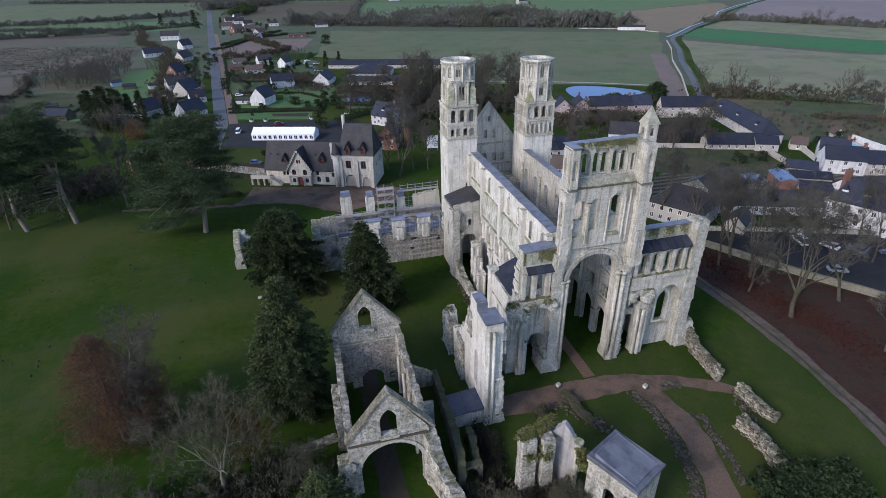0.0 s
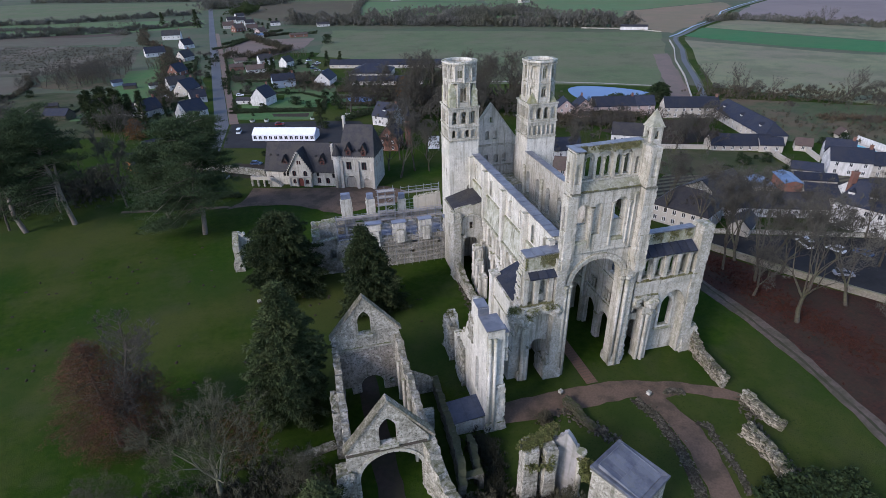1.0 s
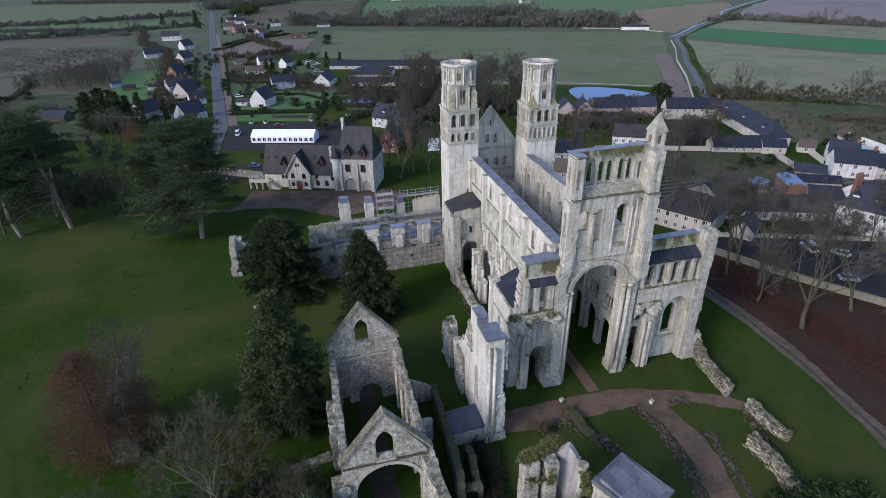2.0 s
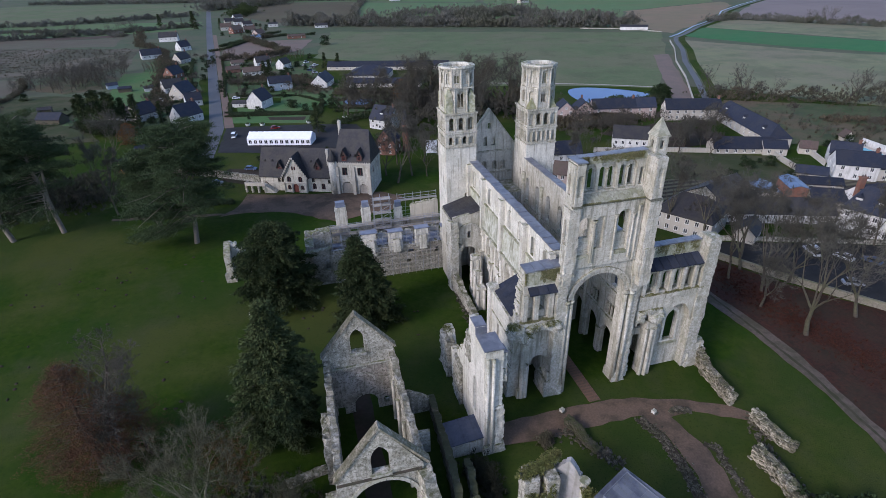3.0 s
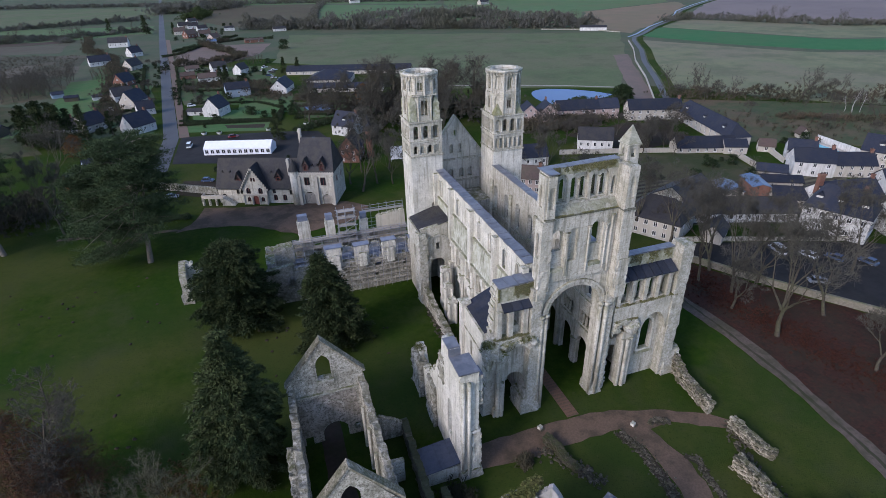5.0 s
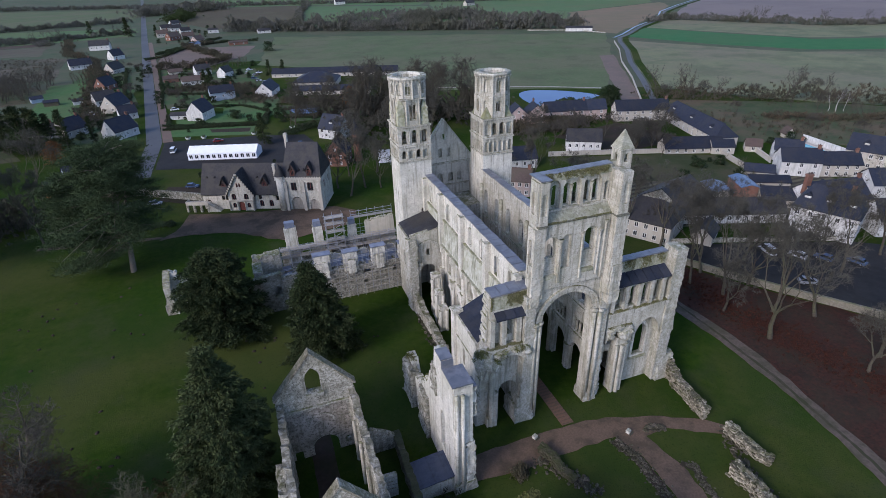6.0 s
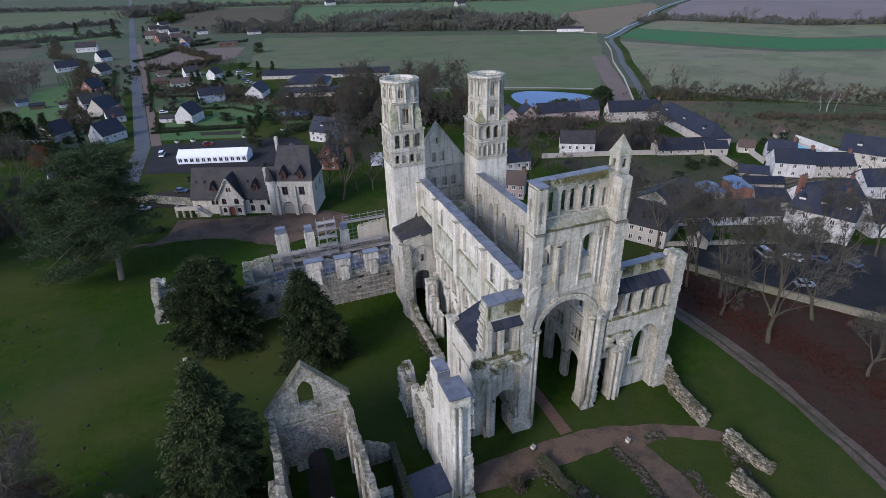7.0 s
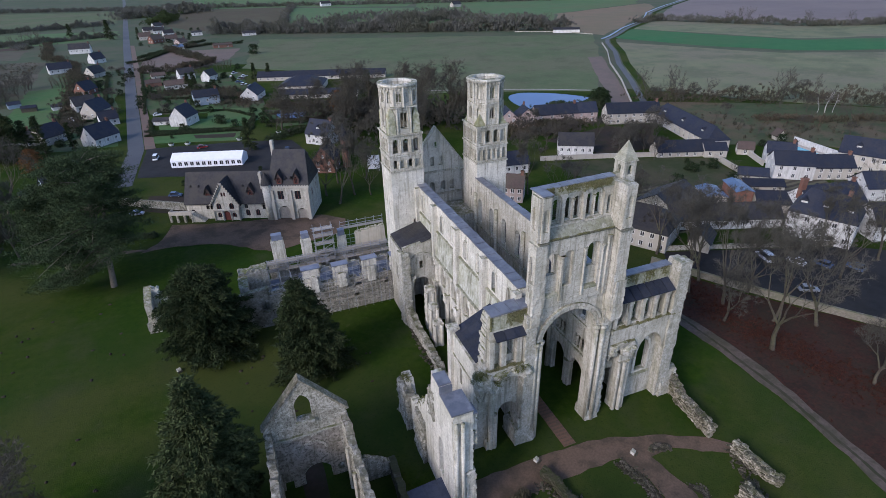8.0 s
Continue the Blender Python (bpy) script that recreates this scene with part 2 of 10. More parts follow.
BLUE_BOARD = surf("blue_painted_boards", (0.30, 0.37, 0.45), (0.26, 0.33, 0.41), 0.8, (0.34, 0.38, 0.42), 0.3, 0.5, courses=(4.0, 0.18, 0.4), bump=0.2)
BRICK_RED = surf("red_brick", (0.22, 0.10, 0.07), (0.17, 0.085, 0.065), 1.5, (0.20, 0.13, 0.10), 0.4, 0.5, courses=(0.24, 0.08, 0.5), bump=0.3)
ORANGE = surf("orange_timber", (0.42, 0.16, 0.045), (0.36, 0.14, 0.045), 2.0, (0.30, 0.13, 0.06), 0.5, 0.4, courses=(3.0, 0.15, 0.4), bump=0.2)
TILE_ROOF = surf("brown_roof_tiles", (0.10, 0.07, 0.06), (0.075, 0.055, 0.05), 1.2, (0.08, 0.07, 0.05), 0.3, 0.5, courses=(0.3, 0.25, 0.4), bump=0.4, rand=0.2)
BLUE_ROOF = surf("blue_sheet_roof", (0.085, 0.14, 0.235), (0.065, 0.11, 0.19), 0.6, (0.16, 0.22, 0.32), 0.3, 0.5, rough=0.5, spec=0.5, bump=0.15)
LODGE = surf("weathered_cream_stone", (0.60, 0.57, 0.50), (0.47, 0.445, 0.39), 1.6, (0.34, 0.325, 0.28), 0.4, 0.5, courses=(0.6, 0.3, 0.4), pits=0.35, streak=0.45, bump=0.4)
CANVAS = surf("white_marquee_canvas", (0.80, 0.81, 0.84), (0.74, 0.75, 0.79), 0.7, (0.70, 0.72, 0.76), 0.3, 0.3, rough=0.55, bump=0.1)
PANE = surf("window_glass", (0.025, 0.03, 0.036), (0.018, 0.021, 0.026), 0.8, rough=0.12, spec=0.6, bump=0)
FRAME_W = surf("white_paint", (0.7, 0.7, 0.68), (0.62, 0.62, 0.6), 3.0, rough=0.5, bump=0)
RED_PAINT = surf("dark_red_paint", (0.16, 0.05, 0.04), (0.12, 0.04, 0.035), 3.0, rough=0.55, bump=0)
STEEL = surf("galvanised_steel", (0.40, 0.41, 0.43), (0.30, 0.31, 0.33), 3.0, rough=0.5, metal=0.6, bump=0)
PLANK = surf("scaffold_boards", (0.34, 0.31, 0.27), (0.27, 0.25, 0.22), 2.0, rough=0.85, bump=0.2, rand=0.2)
SHEET = surf("blue_grey_sheeting", (0.155, 0.18, 0.24), (0.11, 0.13, 0.18), 0.9, (0.22, 0.235, 0.27), 0.4, 0.5, rough=0.5, spec=0.4, bump=0.3)
BARK = surf("grey_bark", (0.08, 0.066, 0.05), (0.048, 0.04, 0.031), 2.5, (0.10, 0.11, 0.06), 0.4, 0.5, bump=0.5, bscale=8)
PINE_BARK = surf("grey_pine_bark", (0.21, 0.18, 0.15), (0.12, 0.10, 0.082), 2.5, (0.15, 0.14, 0.11), 0.4, 0.5, bump=0.5, bscale=8)
BARK_DARK = surf("dark_bark", (0.085, 0.07, 0.055), (0.055, 0.047, 0.038), 2.5, (0.06, 0.065, 0.035), 0.4, 0.5, bump=0.4, bscale=8)
TWIG = surf("bare_twigs", (0.078, 0.073, 0.058), (0.054, 0.051, 0.041), 1.0, bump=0, island=0.3)
TWIG_DARK = surf("dark_bare_twigs", (0.066, 0.058, 0.047), (0.046, 0.041, 0.034), 1.0, bump=0, island=0.3)
TWIG_DOME = surf("grey_brown_twigs", (0.072, 0.066, 0.05), (0.054, 0.05, 0.038), 1.0, bump=0, island=0.3)
NEEDLE = surf("dark_needles", (0.032, 0.048, 0.018), (0.048, 0.064, 0.025), 0.5, rough=0.9, spec=0.05, bump=0, island=0.22)
PINE_N = surf("pine_needles", (0.034, 0.054, 0.026), (0.052, 0.073, 0.035), 0.35, rough=0.9, spec=0.05, bump=0, island=0.2)
LAUREL = surf("laurel_leaves", (0.015, 0.028, 0.011), (0.024, 0.038, 0.015), 0.8, rough=0.8, spec=0.12, bump=0, island=0.45)
SCRUB = surf("scrub_foliage", (0.072, 0.068, 0.045), (0.05, 0.05, 0.034), 0.3, (0.095, 0.07, 0.05), 0.05, 0.5, rough=0.9, spec=0.1, bump=0, island=0.35)
# Paler and greyer than near twigs: distance haze is put into the colour.
FARWOOD = surf("hazy_winter_woodland", (0.118, 0.116, 0.10), (0.09, 0.092, 0.082), 0.1, (0.072, 0.075, 0.048), 0.03, 0.6, rough=0.95, spec=0.05, bump=0, island=0.3)
HEDGE = surf("clipped_hedge", (0.030, 0.048, 0.023), (0.042, 0.060, 0.030), 1.5, (0.045, 0.04, 0.025), 0.2, 0.4, rough=0.9, spec=0.1, bump=0.6, bscale=5, island=0.3)
# Reflected sky is put into the base blue; specular is kept low.
WATER = surf("sky_tinted_water", (0.062, 0.125, 0.265), (0.052, 0.11, 0.24), 0.05, rough=0.3, spec=0.08, bump=0.04, bscale=1.5)
POOLW = surf("pool_water", (0.10, 0.45, 0.58), (0.08, 0.40, 0.54), 0.3, rough=0.1, spec=0.6, bump=0.05)
CAR_W = surf("white_car_paint", (0.72, 0.73, 0.75), (0.68, 0.69, 0.71), 1.0, rough=0.25, spec=0.5, bump=0)
CAR_B = surf("blue_car_paint", (0.06, 0.09, 0.16), (0.05, 0.08, 0.14), 1.0, rough=0.25, spec=0.5, bump=0)
CAR_R = surf("red_car_paint", (0.22, 0.03, 0.03), (0.19, 0.025, 0.025), 1.0, rough=0.25, spec=0.5, bump=0)
CAR_S = surf("silver_car_paint", (0.38, 0.40, 0.43), (0.35, 0.37, 0.40), 1.0, rough=0.25, spec=0.5, metal=0.4, bump=0)
RUBBER = surf("tyre_rubber", (0.02, 0.02, 0.02), (0.015, 0.015, 0.015), 3.0, rough=0.8, bump=0)


# ---- mesh tools ----
UP = Vector((0, 0, 1))
FRONT = (Vector((0, 0, 0)), Vector((1, 0, 0)), Vector((0, 1, 0)))
SIDE = (Vector((0, 0, 0)), Vector((0, 1, 0)), Vector((1, 0, 0)))


def part(name, bm, material, parent=None, label="", smooth=False):
    """Links a bmesh as one mesh object under a thing or a part."""
    bmesh.ops.recalc_face_normals(bm, faces=bm.faces)
    me = bpy.data.meshes.new(name)
    bm.to_mesh(me)
    bm.free()
    me.materials.append(material)
    if smooth:
        me.polygons.foreach_set("use_smooth", [True] * len(me.polygons))
    ob = new(name, me)
    ob.parent = parent
    return tagged(ob, label)


def shared(name, me, parent, m):
    """A further object on a mesh that is already there."""
    ob = new(name, me)
    ob.parent = parent
    ob.matrix_basis = m
    return ob


def raw(name, verts, faces, material, parent=None, label="", smooth=False):
    me = bpy.data.meshes.new(name)
    me.from_pydata(verts, [], faces)
    me.materials.append(material)
    if smooth:
        me.polygons.foreach_set("use_smooth", [True] * len(me.polygons))
    ob = new(name, me)
    ob.parent = parent
    return tagged(ob, label)


def thing(name, label, category, x=0.0, y=0.0, z=0.0, rz=0.0, group="", kind=""):
    ob = new(name)
    ob.matrix_basis = pose(x, y, z, 0, 0, rz)
    return tagged(ob, label, category, group, kind)


def arch(u, z0, w, zs, rise=1.0, n=8):
    """The outline of a round-headed opening: centre u, sill z0, width w, springing zs."""
    head = [(u + w / 2 * math.cos(math.pi - math.pi * i / n), zs + w / 2 * rise * math.sin(math.pi * i / n)) for i in range(n + 1)]
    return [(u - w / 2, z0)] + head + [(u + w / 2, z0)]


def lancet(u, z0, w, zs, n=4):
    """A pointed opening."""
    left = [(u + w / 2 - w * math.cos(radians(60) * i / n), zs + w * math.sin(radians(60) * i / n)) for i in range(n + 1)]
    right = [(2 * u - a, b) for a, b in reversed(left[:-1])]
    return [(u - w / 2, z0)] + left + right + [(u + w / 2, z0)]


def oblong(u, z0, w, h):
    return [(u - w / 2, z0), (u - w / 2, z0 + h), (u + w / 2, z0 + h), (u + w / 2, z0)]


def ragged(a, b, step, amp, rng):
    """A broken edge from a to b that steps in and out course by course; b itself is left out."""
    a, b = Vector(a), Vector(b)
    n = max(2, int((b - a).length / (step * 0.6)))
    side = Vector((-(b - a).y, (b - a).x)).normalized()
    out, off = [tuple(a)], 0.0
    for i in range(1, n):
        f = (i + rng.uniform(-0.25, 0.25)) / n
        p = a.lerp(b, f)
        out.append(tuple(p + side * off))
        off = rng.uniform(-amp, amp) * (1.5 if rng.random() < 0.2 else 0.8)
        out.append(tuple(a.lerp(b, f + 0.04 / n) + side * off))
    return out


def slab(bm, frame_, outline, holes, d0, d1):
    """A wall of thickness d0..d1 with an outline and openings that go through it."""
    o, ud, nd = frame_
    loops = [outline] + list(holes)
    tris = geometry.tessellate_polygon([[Vector((u, z, 0)) for u, z in loop] for loop in loops])
    flat = [p for loop in loops for p in loop]
    va = [bm.verts.new(o + ud * u + UP * z + nd * d0) for u, z in flat]
    vb = [bm.verts.new(o + ud * u + UP * z + nd * d1) for u, z in flat]
    for t in tris:
        if len(set(t)) == 3:
            bm.faces.new([va[i] for i in t])
            bm.faces.new([vb[i] for i in reversed(t)])
    k = 0
    for loop in loops:
        n = len(loop)
        for i in range(n):
            a, b = k + i, k + (i + 1) % n
            bm.faces.new((va[a], va[b], vb[b], vb[a]))
        k += n


def box(bm, x0, x1, y0, y1, z0, z1, m=None):
    vs = [Vector((x, y, z)) for z in (z0, z1) for x, y in ((x0, y0), (x1, y0), (x1, y1), (x0, y1))]
    v = [bm.verts.new(m @ p if m else p) for p in vs]
    for f in ((3, 2, 1, 0), (4, 5, 6, 7), (0, 1, 5, 4), (1, 2, 6, 5), (2, 3, 7, 6), (3, 0, 4, 7)):
        bm.faces.new([v[i] for i in f])


def boxes(*args):
    bm = bmesh.new()
    for a in args:
        box(bm, *a)
    return bm


def wobble(p, amp, scale):
    return noise.noise_vector(p * scale) * amp


def crag(bm, x0, x1, y0, y1, z0, z1, amp=0.3, step=0.9, taper=0.0):
    """A rough upright mass of coursed masonry: fairly true faces, toothed corners and a broken top."""
    step = min(step, 0.42)
    nx, ny, nz = (max(1, round(d / step)) for d in (x1 - x0, y1 - y0, z1 - z0))
    cx, cy = (x0 + x1) / 2, (y0 + y1) / 2
    made = {}

    def vert(i, j, k):
        if (i, j, k) not in made:
            p = Vector((x0 + (x1 - x0) * i / nx, y0 + (y1 - y0) * j / ny, z0 + (z1 - z0) * k / nz))
            s = 1 - taper * k / nz
            p.x, p.y = cx + (p.x - cx) * s, cy + (p.y - cy) * s
            corner = i in (0, nx) and j in (0, ny) or k >= nz - 1
            tooth = (noise.cell_vector(Vector((p.x / 0.8, p.y / 0.8, p.z / 0.45 + 7))) - Vector((0.5, 0.5, 0.5))) * 2
            q = p + wobble(p, amp * 0.22, 0.5) + wobble(p, 0.03 + amp * 0.15, 3.1) + tooth * amp * (0.45 if corner else 0.2)
            made[i, j, k] = bm.verts.new(q)
        return made[i, j, k]

    for i in range(nx):
        for j in range(ny):
            bm.faces.new((vert(i, j, nz), vert(i + 1, j, nz), vert(i + 1, j + 1, nz), vert(i, j + 1, nz)))
    for k in range(nz):
        for i in range(nx):
            for j in (0, ny):
                bm.faces.new((vert(i, j, k), vert(i + 1, j, k), vert(i + 1, j, k + 1), vert(i, j, k + 1)))
        for j in range(ny):
            for i in (0, nx):
                bm.faces.new((vert(i, j, k), vert(i, j + 1, k), vert(i, j + 1, k + 1), vert(i, j, k + 1)))


def lump(bm, cx, cy, cz, rx, ry, rz, amp=0.3, seg=18):
    """A rounded broken mass, as a fallen vault leaves it."""
    rows_ = []
    for i in range(seg // 2 + 1):
        a = math.pi * i / (seg // 2)
        row = []
        for j in range(seg):
            b = 2 * math.pi * j / seg
            p = Vector((cx + rx * math.sin(a) * math.cos(b), cy + ry * math.sin(a) * math.sin(b), cz + rz * math.cos(a)))
            tooth = (noise.cell_vector(p * 1.9) - Vector((0.5, 0.5, 0.5))) * amp
            row.append(bm.verts.new(p + wobble(p, amp, 0.8) + tooth))
        rows_.append(row)
    for a, b in zip(rows_, rows_[1:]):
        for j in range(seg):
            bm.faces.new((a[j], a[(j + 1) % seg], b[(j + 1) % seg], b[j]))


def ruin(bm, stations, thick, amp=0.25, step=0.7, base=-0.3):
    """A broken wall along stations of (x, y, height)."""
    pts = []
    for (xa, ya, ha), (xb, yb, hb) in zip(stations, stations[1:]):
        n = max(1, round(math.hypot(xb - xa, yb - ya) / step))
        pts += [(xa + (xb - xa) * i / n, ya + (yb - ya) * i / n, ha + (hb - ha) * i / n) for i in range(n)]
    pts.append(stations[-1])
    rows_ = max(2, round(max(h for *_, h in pts) / step))
    rings = []
    for i, (x, y, h) in enumerate(pts):
        xa, ya, _ = pts[max(0, i - 1)]
        xb, yb, _ = pts[min(len(pts) - 1, i + 1)]
        s = Vector((-(yb - ya), xb - xa, 0)).normalized() * thick / 2
        h = max(0.2, h + amp * 1.6 * noise.noise(Vector((x, y, 3.3)) * 0.8) + amp * noise.noise(Vector((x, y, 9.1)) * 2.1))
        ring = []
        for side, order in ((-1, range(rows_ + 1)), (1, range(rows_, -1, -1))):
            for k in order:
                p = Vector((x, y, base + (h - base) * k / rows_)) + s * side
                tooth = (noise.cell_vector(Vector((p.x / 0.7, p.y / 0.7, p.z / 0.4 + 3))) - Vector((0.5, 0.5, 0.5))) * amp * (1.1 if k == rows_ else 0.7)
                ring.append(bm.verts.new(p + wobble(p, amp * 0.5, 0.7) + tooth))
        rings.append(ring)
    for a, b in zip(rings, rings[1:]):
        for k in range(len(a) - 1):
            bm.faces.new((a[k], a[k + 1], b[k + 1], b[k]))
    for ring in (rings[0], rings[-1]):
        for k in range(rows_):
            bm.faces.new((ring[k], ring[k + 1], ring[-2 - k], ring[-1 - k]))


def pillar(bm, x, y, z0, z1, r, n=10, r2=None, turn=0.0):
    r2 = r if r2 is None else r2
    ring = [[bm.verts.new((x + q * math.cos(turn + 2 * math.pi * i / n), y + q * math.sin(turn + 2 * math.pi * i / n), z)) for i in range(n)]
            for q, z in ((r, z0), (max(r2, 0.001), z1))]
    for i in range(n):
        bm.faces.new((ring[0][i], ring[0][(i + 1) % n], ring[1][(i + 1) % n], ring[1][i]))
    bm.faces.new(ring[1])
    bm.faces.new(ring[0][::-1])


def rod(bm, a, b, r, n=5):
    a, b = Vector(a), Vector(b)
    q = (b - a).to_track_quat("Z", "Y").to_matrix()
    ends = [[bm.verts.new(p + q @ Vector((r * math.cos(2 * math.pi * i / n), r * math.sin(2 * math.pi * i / n), 0))) for i in range(n)] for p in (a, b)]
    for i in range(n):
        bm.faces.new((ends[0][i], ends[0][(i + 1) % n], ends[1][(i + 1) % n], ends[1][i]))
    bm.faces.new(ends[1])
    bm.faces.new(ends[0][::-1])


def rough_edge(points, step, amp, seed):
    """A closed outline on the ground with soft, uneven edges."""
    rng = random.Random(seed)
    out = []
    for (xa, ya), (xb, yb) in zip(points, points[1:] + points[:1]):
        n = max(1, round(math.hypot(xb - xa, yb - ya) / step))
        for i in range(n):
            j = rng.uniform(-amp, amp) if i else 0
            k = rng.uniform(-amp, amp) if i else 0
            out.append((xa + (xb - xa) * i / n + j, ya + (yb - ya) * i / n + k))
    return out


def patch(name, points, z, material, label, category, step=6.0, amp=0.5, seed=1, depth=0.4):
    """A flat piece of ground laid on the one great sheet."""
    outline = rough_edge(points, step, amp, seed)
    bm = bmesh.new()
    tris = geometry.tessellate_polygon([[Vector((x, y, 0)) for x, y in outline]])
    top = [bm.verts.new((x, y, z)) for x, y in outline]
    low = [bm.verts.new((x, y, -depth)) for x, y in outline]
    for t in tris:
        if len(set(t)) == 3:
            bm.faces.new([top[i] for i in t])
    n = len(outline)
    for i in range(n):
        bm.faces.new((top[i], top[(i + 1) % n], low[(i + 1) % n], low[i]))
    ob = part(name, bm, material)
    return tagged(ob, label, category, kind="structure")


def knot(name, parent, label=""):
    """A part that is made of sub-parts only."""
    ob = new(name)
    ob.parent = parent
    return tagged(ob, label)


# ---- ground ----
bm = bmesh.new()
edges_ = [-2600, -700, -260, -120, -60, 0, 60, 120, 260, 700, 2600]
grid = [[bm.verts.new((x, y + 300, 0)) for x in edges_] for y in edges_]
for j in range(len(edges_) - 1):
    for i in range(len(edges_) - 1):
        bm.faces.new((grid[j][i], grid[j][i + 1], grid[j + 1][i + 1], grid[j + 1][i]))
tagged(part("ground", bm, LAWN), "dark green winter grass of the abbey park and valley floor", "ground", kind="structure")

patch("valley_pasture", [(-900, 250), (-150, 205), (-100, 330), (-75, 420), (60, 380), (160, 210), (240, 120), (420, -60), (2500, -60), (2500, 2600), (-2500, 2600), (-2500, 250)], 0.05, surf(
    "valley_grass", (0.058, 0.082, 0.048), (0.075, 0.095, 0.056), 0.15, (0.092, 0.092, 0.062), 0.02, 0.8, rough=0.95, spec=0.08, bump=0.3, bscale=1.0), "wide green pastures of the valley floor", "field", 40, 4, 40)
patch("meadow", [(-2, 560), (114, 505), (300, 412), (224, 296), (153, 200), (102, 226), (57, 242), (29, 335), (-28, 386)], 0.10, MEADOW,
      "wide rough yellow-green pasture behind the village", "field", 20, 3, 2)
patch("dry_meadow", [(286, 356), (350, 245), (700, 60), (560, -40), (227, 128), (190, 178), (181, 199), (215, 255)], 0.10, MEADOW_DRY,
      "dry greyish pasture beside the wooded valley", "field", 20, 3, 3)
patch("wheat_strip", [(302, 380), (357, 425), (419, 286), (900, 90), (760, 40), (368, 250), (335, 295)], 0.16, CROP,
      "narrow strip of bright green winter wheat", "field", 20, 2, 4)
patch("bare_field", [(442, 488), (540, 372), (1100, 200), (1500, 500), (860, 1000), (660, 684)], 0.10, PLOUGH_GREY,
      "large bare greyish mauve field", "field", 30, 4, 5)
patch("pale_strip", [(360, 430), (432, 474), (509, 358), (1000, 150), (930, 95), (425, 296)], 0.10, MEADOW_DRY, "pale strip of dry grass below the hedge", "field", 20, 2, 6)
patch("stubble_field", [(391, 624), (594, 690), (559, 624), (431, 506), (306, 402), (300, 458)], 0.10, TAN, "tan stubble field beside the lane", "field", 20, 3, 7)
patch("green_field", [(212, 590), (239, 505), (298, 465), (385, 620), (590, 700), (900, 1100), (400, 1200), (280, 886)], 0.10, CROP_PALE,
      "pale green field behind the tree line", "field", 25, 4, 8)
patch("green_field_west", [(90, 1000), (268, 860), (215, 600), (189, 571), (40, 652)], 0.10, CROP_PALE, "green field beyond the long hedge", "field", 25, 3, 9)
patch("ploughed_field", [(-115, 808), (-105, 1100), (88, 1019), (44, 714), (-14, 676), (-60, 690)], 0.10, PLOUGH, "brown ploughed field with faint rows", "field", 25, 3, 10)
patch("far_green_field", [(-100, 1110), (-60, 1900), (700, 1800), (420, 1230), (268, 900), (92, 1030)], 0.10, CROP_PALE, "green fields in the far distance", "field", 40, 5, 11)
patch("red_brown_strip", [(-900, 930), (-386, 739), (-249, 688), (-215, 612), (-267, 608), (-348, 644), (-800, 830)], 0.12, surf(
    "red_brown_fallow", (0.085, 0.06, 0.052), (0.06, 0.046, 0.04), 0.2, (0.075, 0.066, 0.05), 0.03, 0.6, rough=0.95, spec=0.08, bump=0.5, bscale=1.0), "strip of red-brown fallow below a hedge", "field", 20, 2, 12)
patch("tan_strip", [(-800, 828), (-348, 642), (-267, 606), (-213, 600), (-205, 530), (-316, 562), (-700, 710)], 0.10, TAN_DIM, "strip of pale dry grass beside the orchard", "field", 20, 2, 46)
patch("orchard", [(-700, 708), (-316, 560), (-200, 512), (-176, 500), (-163, 395), (-218, 369), (-242, 376), (-540, 470)], 0.10, ORCHARD, "dormant brown orchard in rows", "orchard", 20, 2, 47)
patch("dry_corner", [(-540, 468), (-242, 374), (-219, 366), (-207, 331), (-213, 305), (-420, 350)], 0.10, TAN_DIM, "pale dry grass below the orchard", "field", 12, 1.5, 48)
patch("rough_meadow", [(-420, 348), (-213, 303), (-181, 303), (-152, 286), (-150, 233), (-128, 192), (-420, 190)], 0.09, PADDOCK, "rough dark green meadow behind the park", "field", 10, 1.2, 49)
patch("orchard_floor", [(-207, 372), (-178, 380), (-158, 352), (-152, 318), (-176, 305), (-206, 330)], 0.13, SCRUBLAND, "dark ground under old bare orchard trees", "orchard", 8, 1.5, 50)
patch("far_pasture", [(-900, 1000), (-566, 1289), (-205, 1143), (-172, 894), (-357, 813), (-700, 830)], 0.10, MEADOW, "pale pasture in the distance beside the road", "field", 30, 4, 13)
patch("green_pasture", [(-700, 760), (-429, 820), (-230, 773), (-154, 755), (-143, 662), (-242, 634), (-400, 660)], 0.14, CROP_PALE, "bright green pasture beside the road", "field", 25, 3, 14)
GARDEN_GRASS = surf("garden_grass", (0.050, 0.115, 0.040), (0.070, 0.128, 0.050), 0.3, (0.085, 0.115, 0.052), 0.04, 0.6, rough=0.95, spec=0.08, bump=0.4, bscale=2.0)
patch("garden_lawn", [(-158, 366), (-139, 372), (-126, 300), (-119, 247), (-139, 223), (-153, 226), (-149, 262), (-151, 300)], 0.12, GARDEN_GRASS, "long green garden lawn behind the houses", "lawn", 12, 1.0, 15)
patch("strip_lawn", [(-79, 220), (-78, 204.5), (-40, 192), (-37, 209)], 0.11, GARDEN_GRASS, "strip of green lawn behind the marquee", "lawn", 6, 0.3, 51)
patch("flower_bed", [(-58, 209), (-57, 203), (-41, 197.5), (-40, 204)], 0.15, EARTH, "bare brown flower bed on the strip of lawn", "flower bed", 4, 0.3, 52)
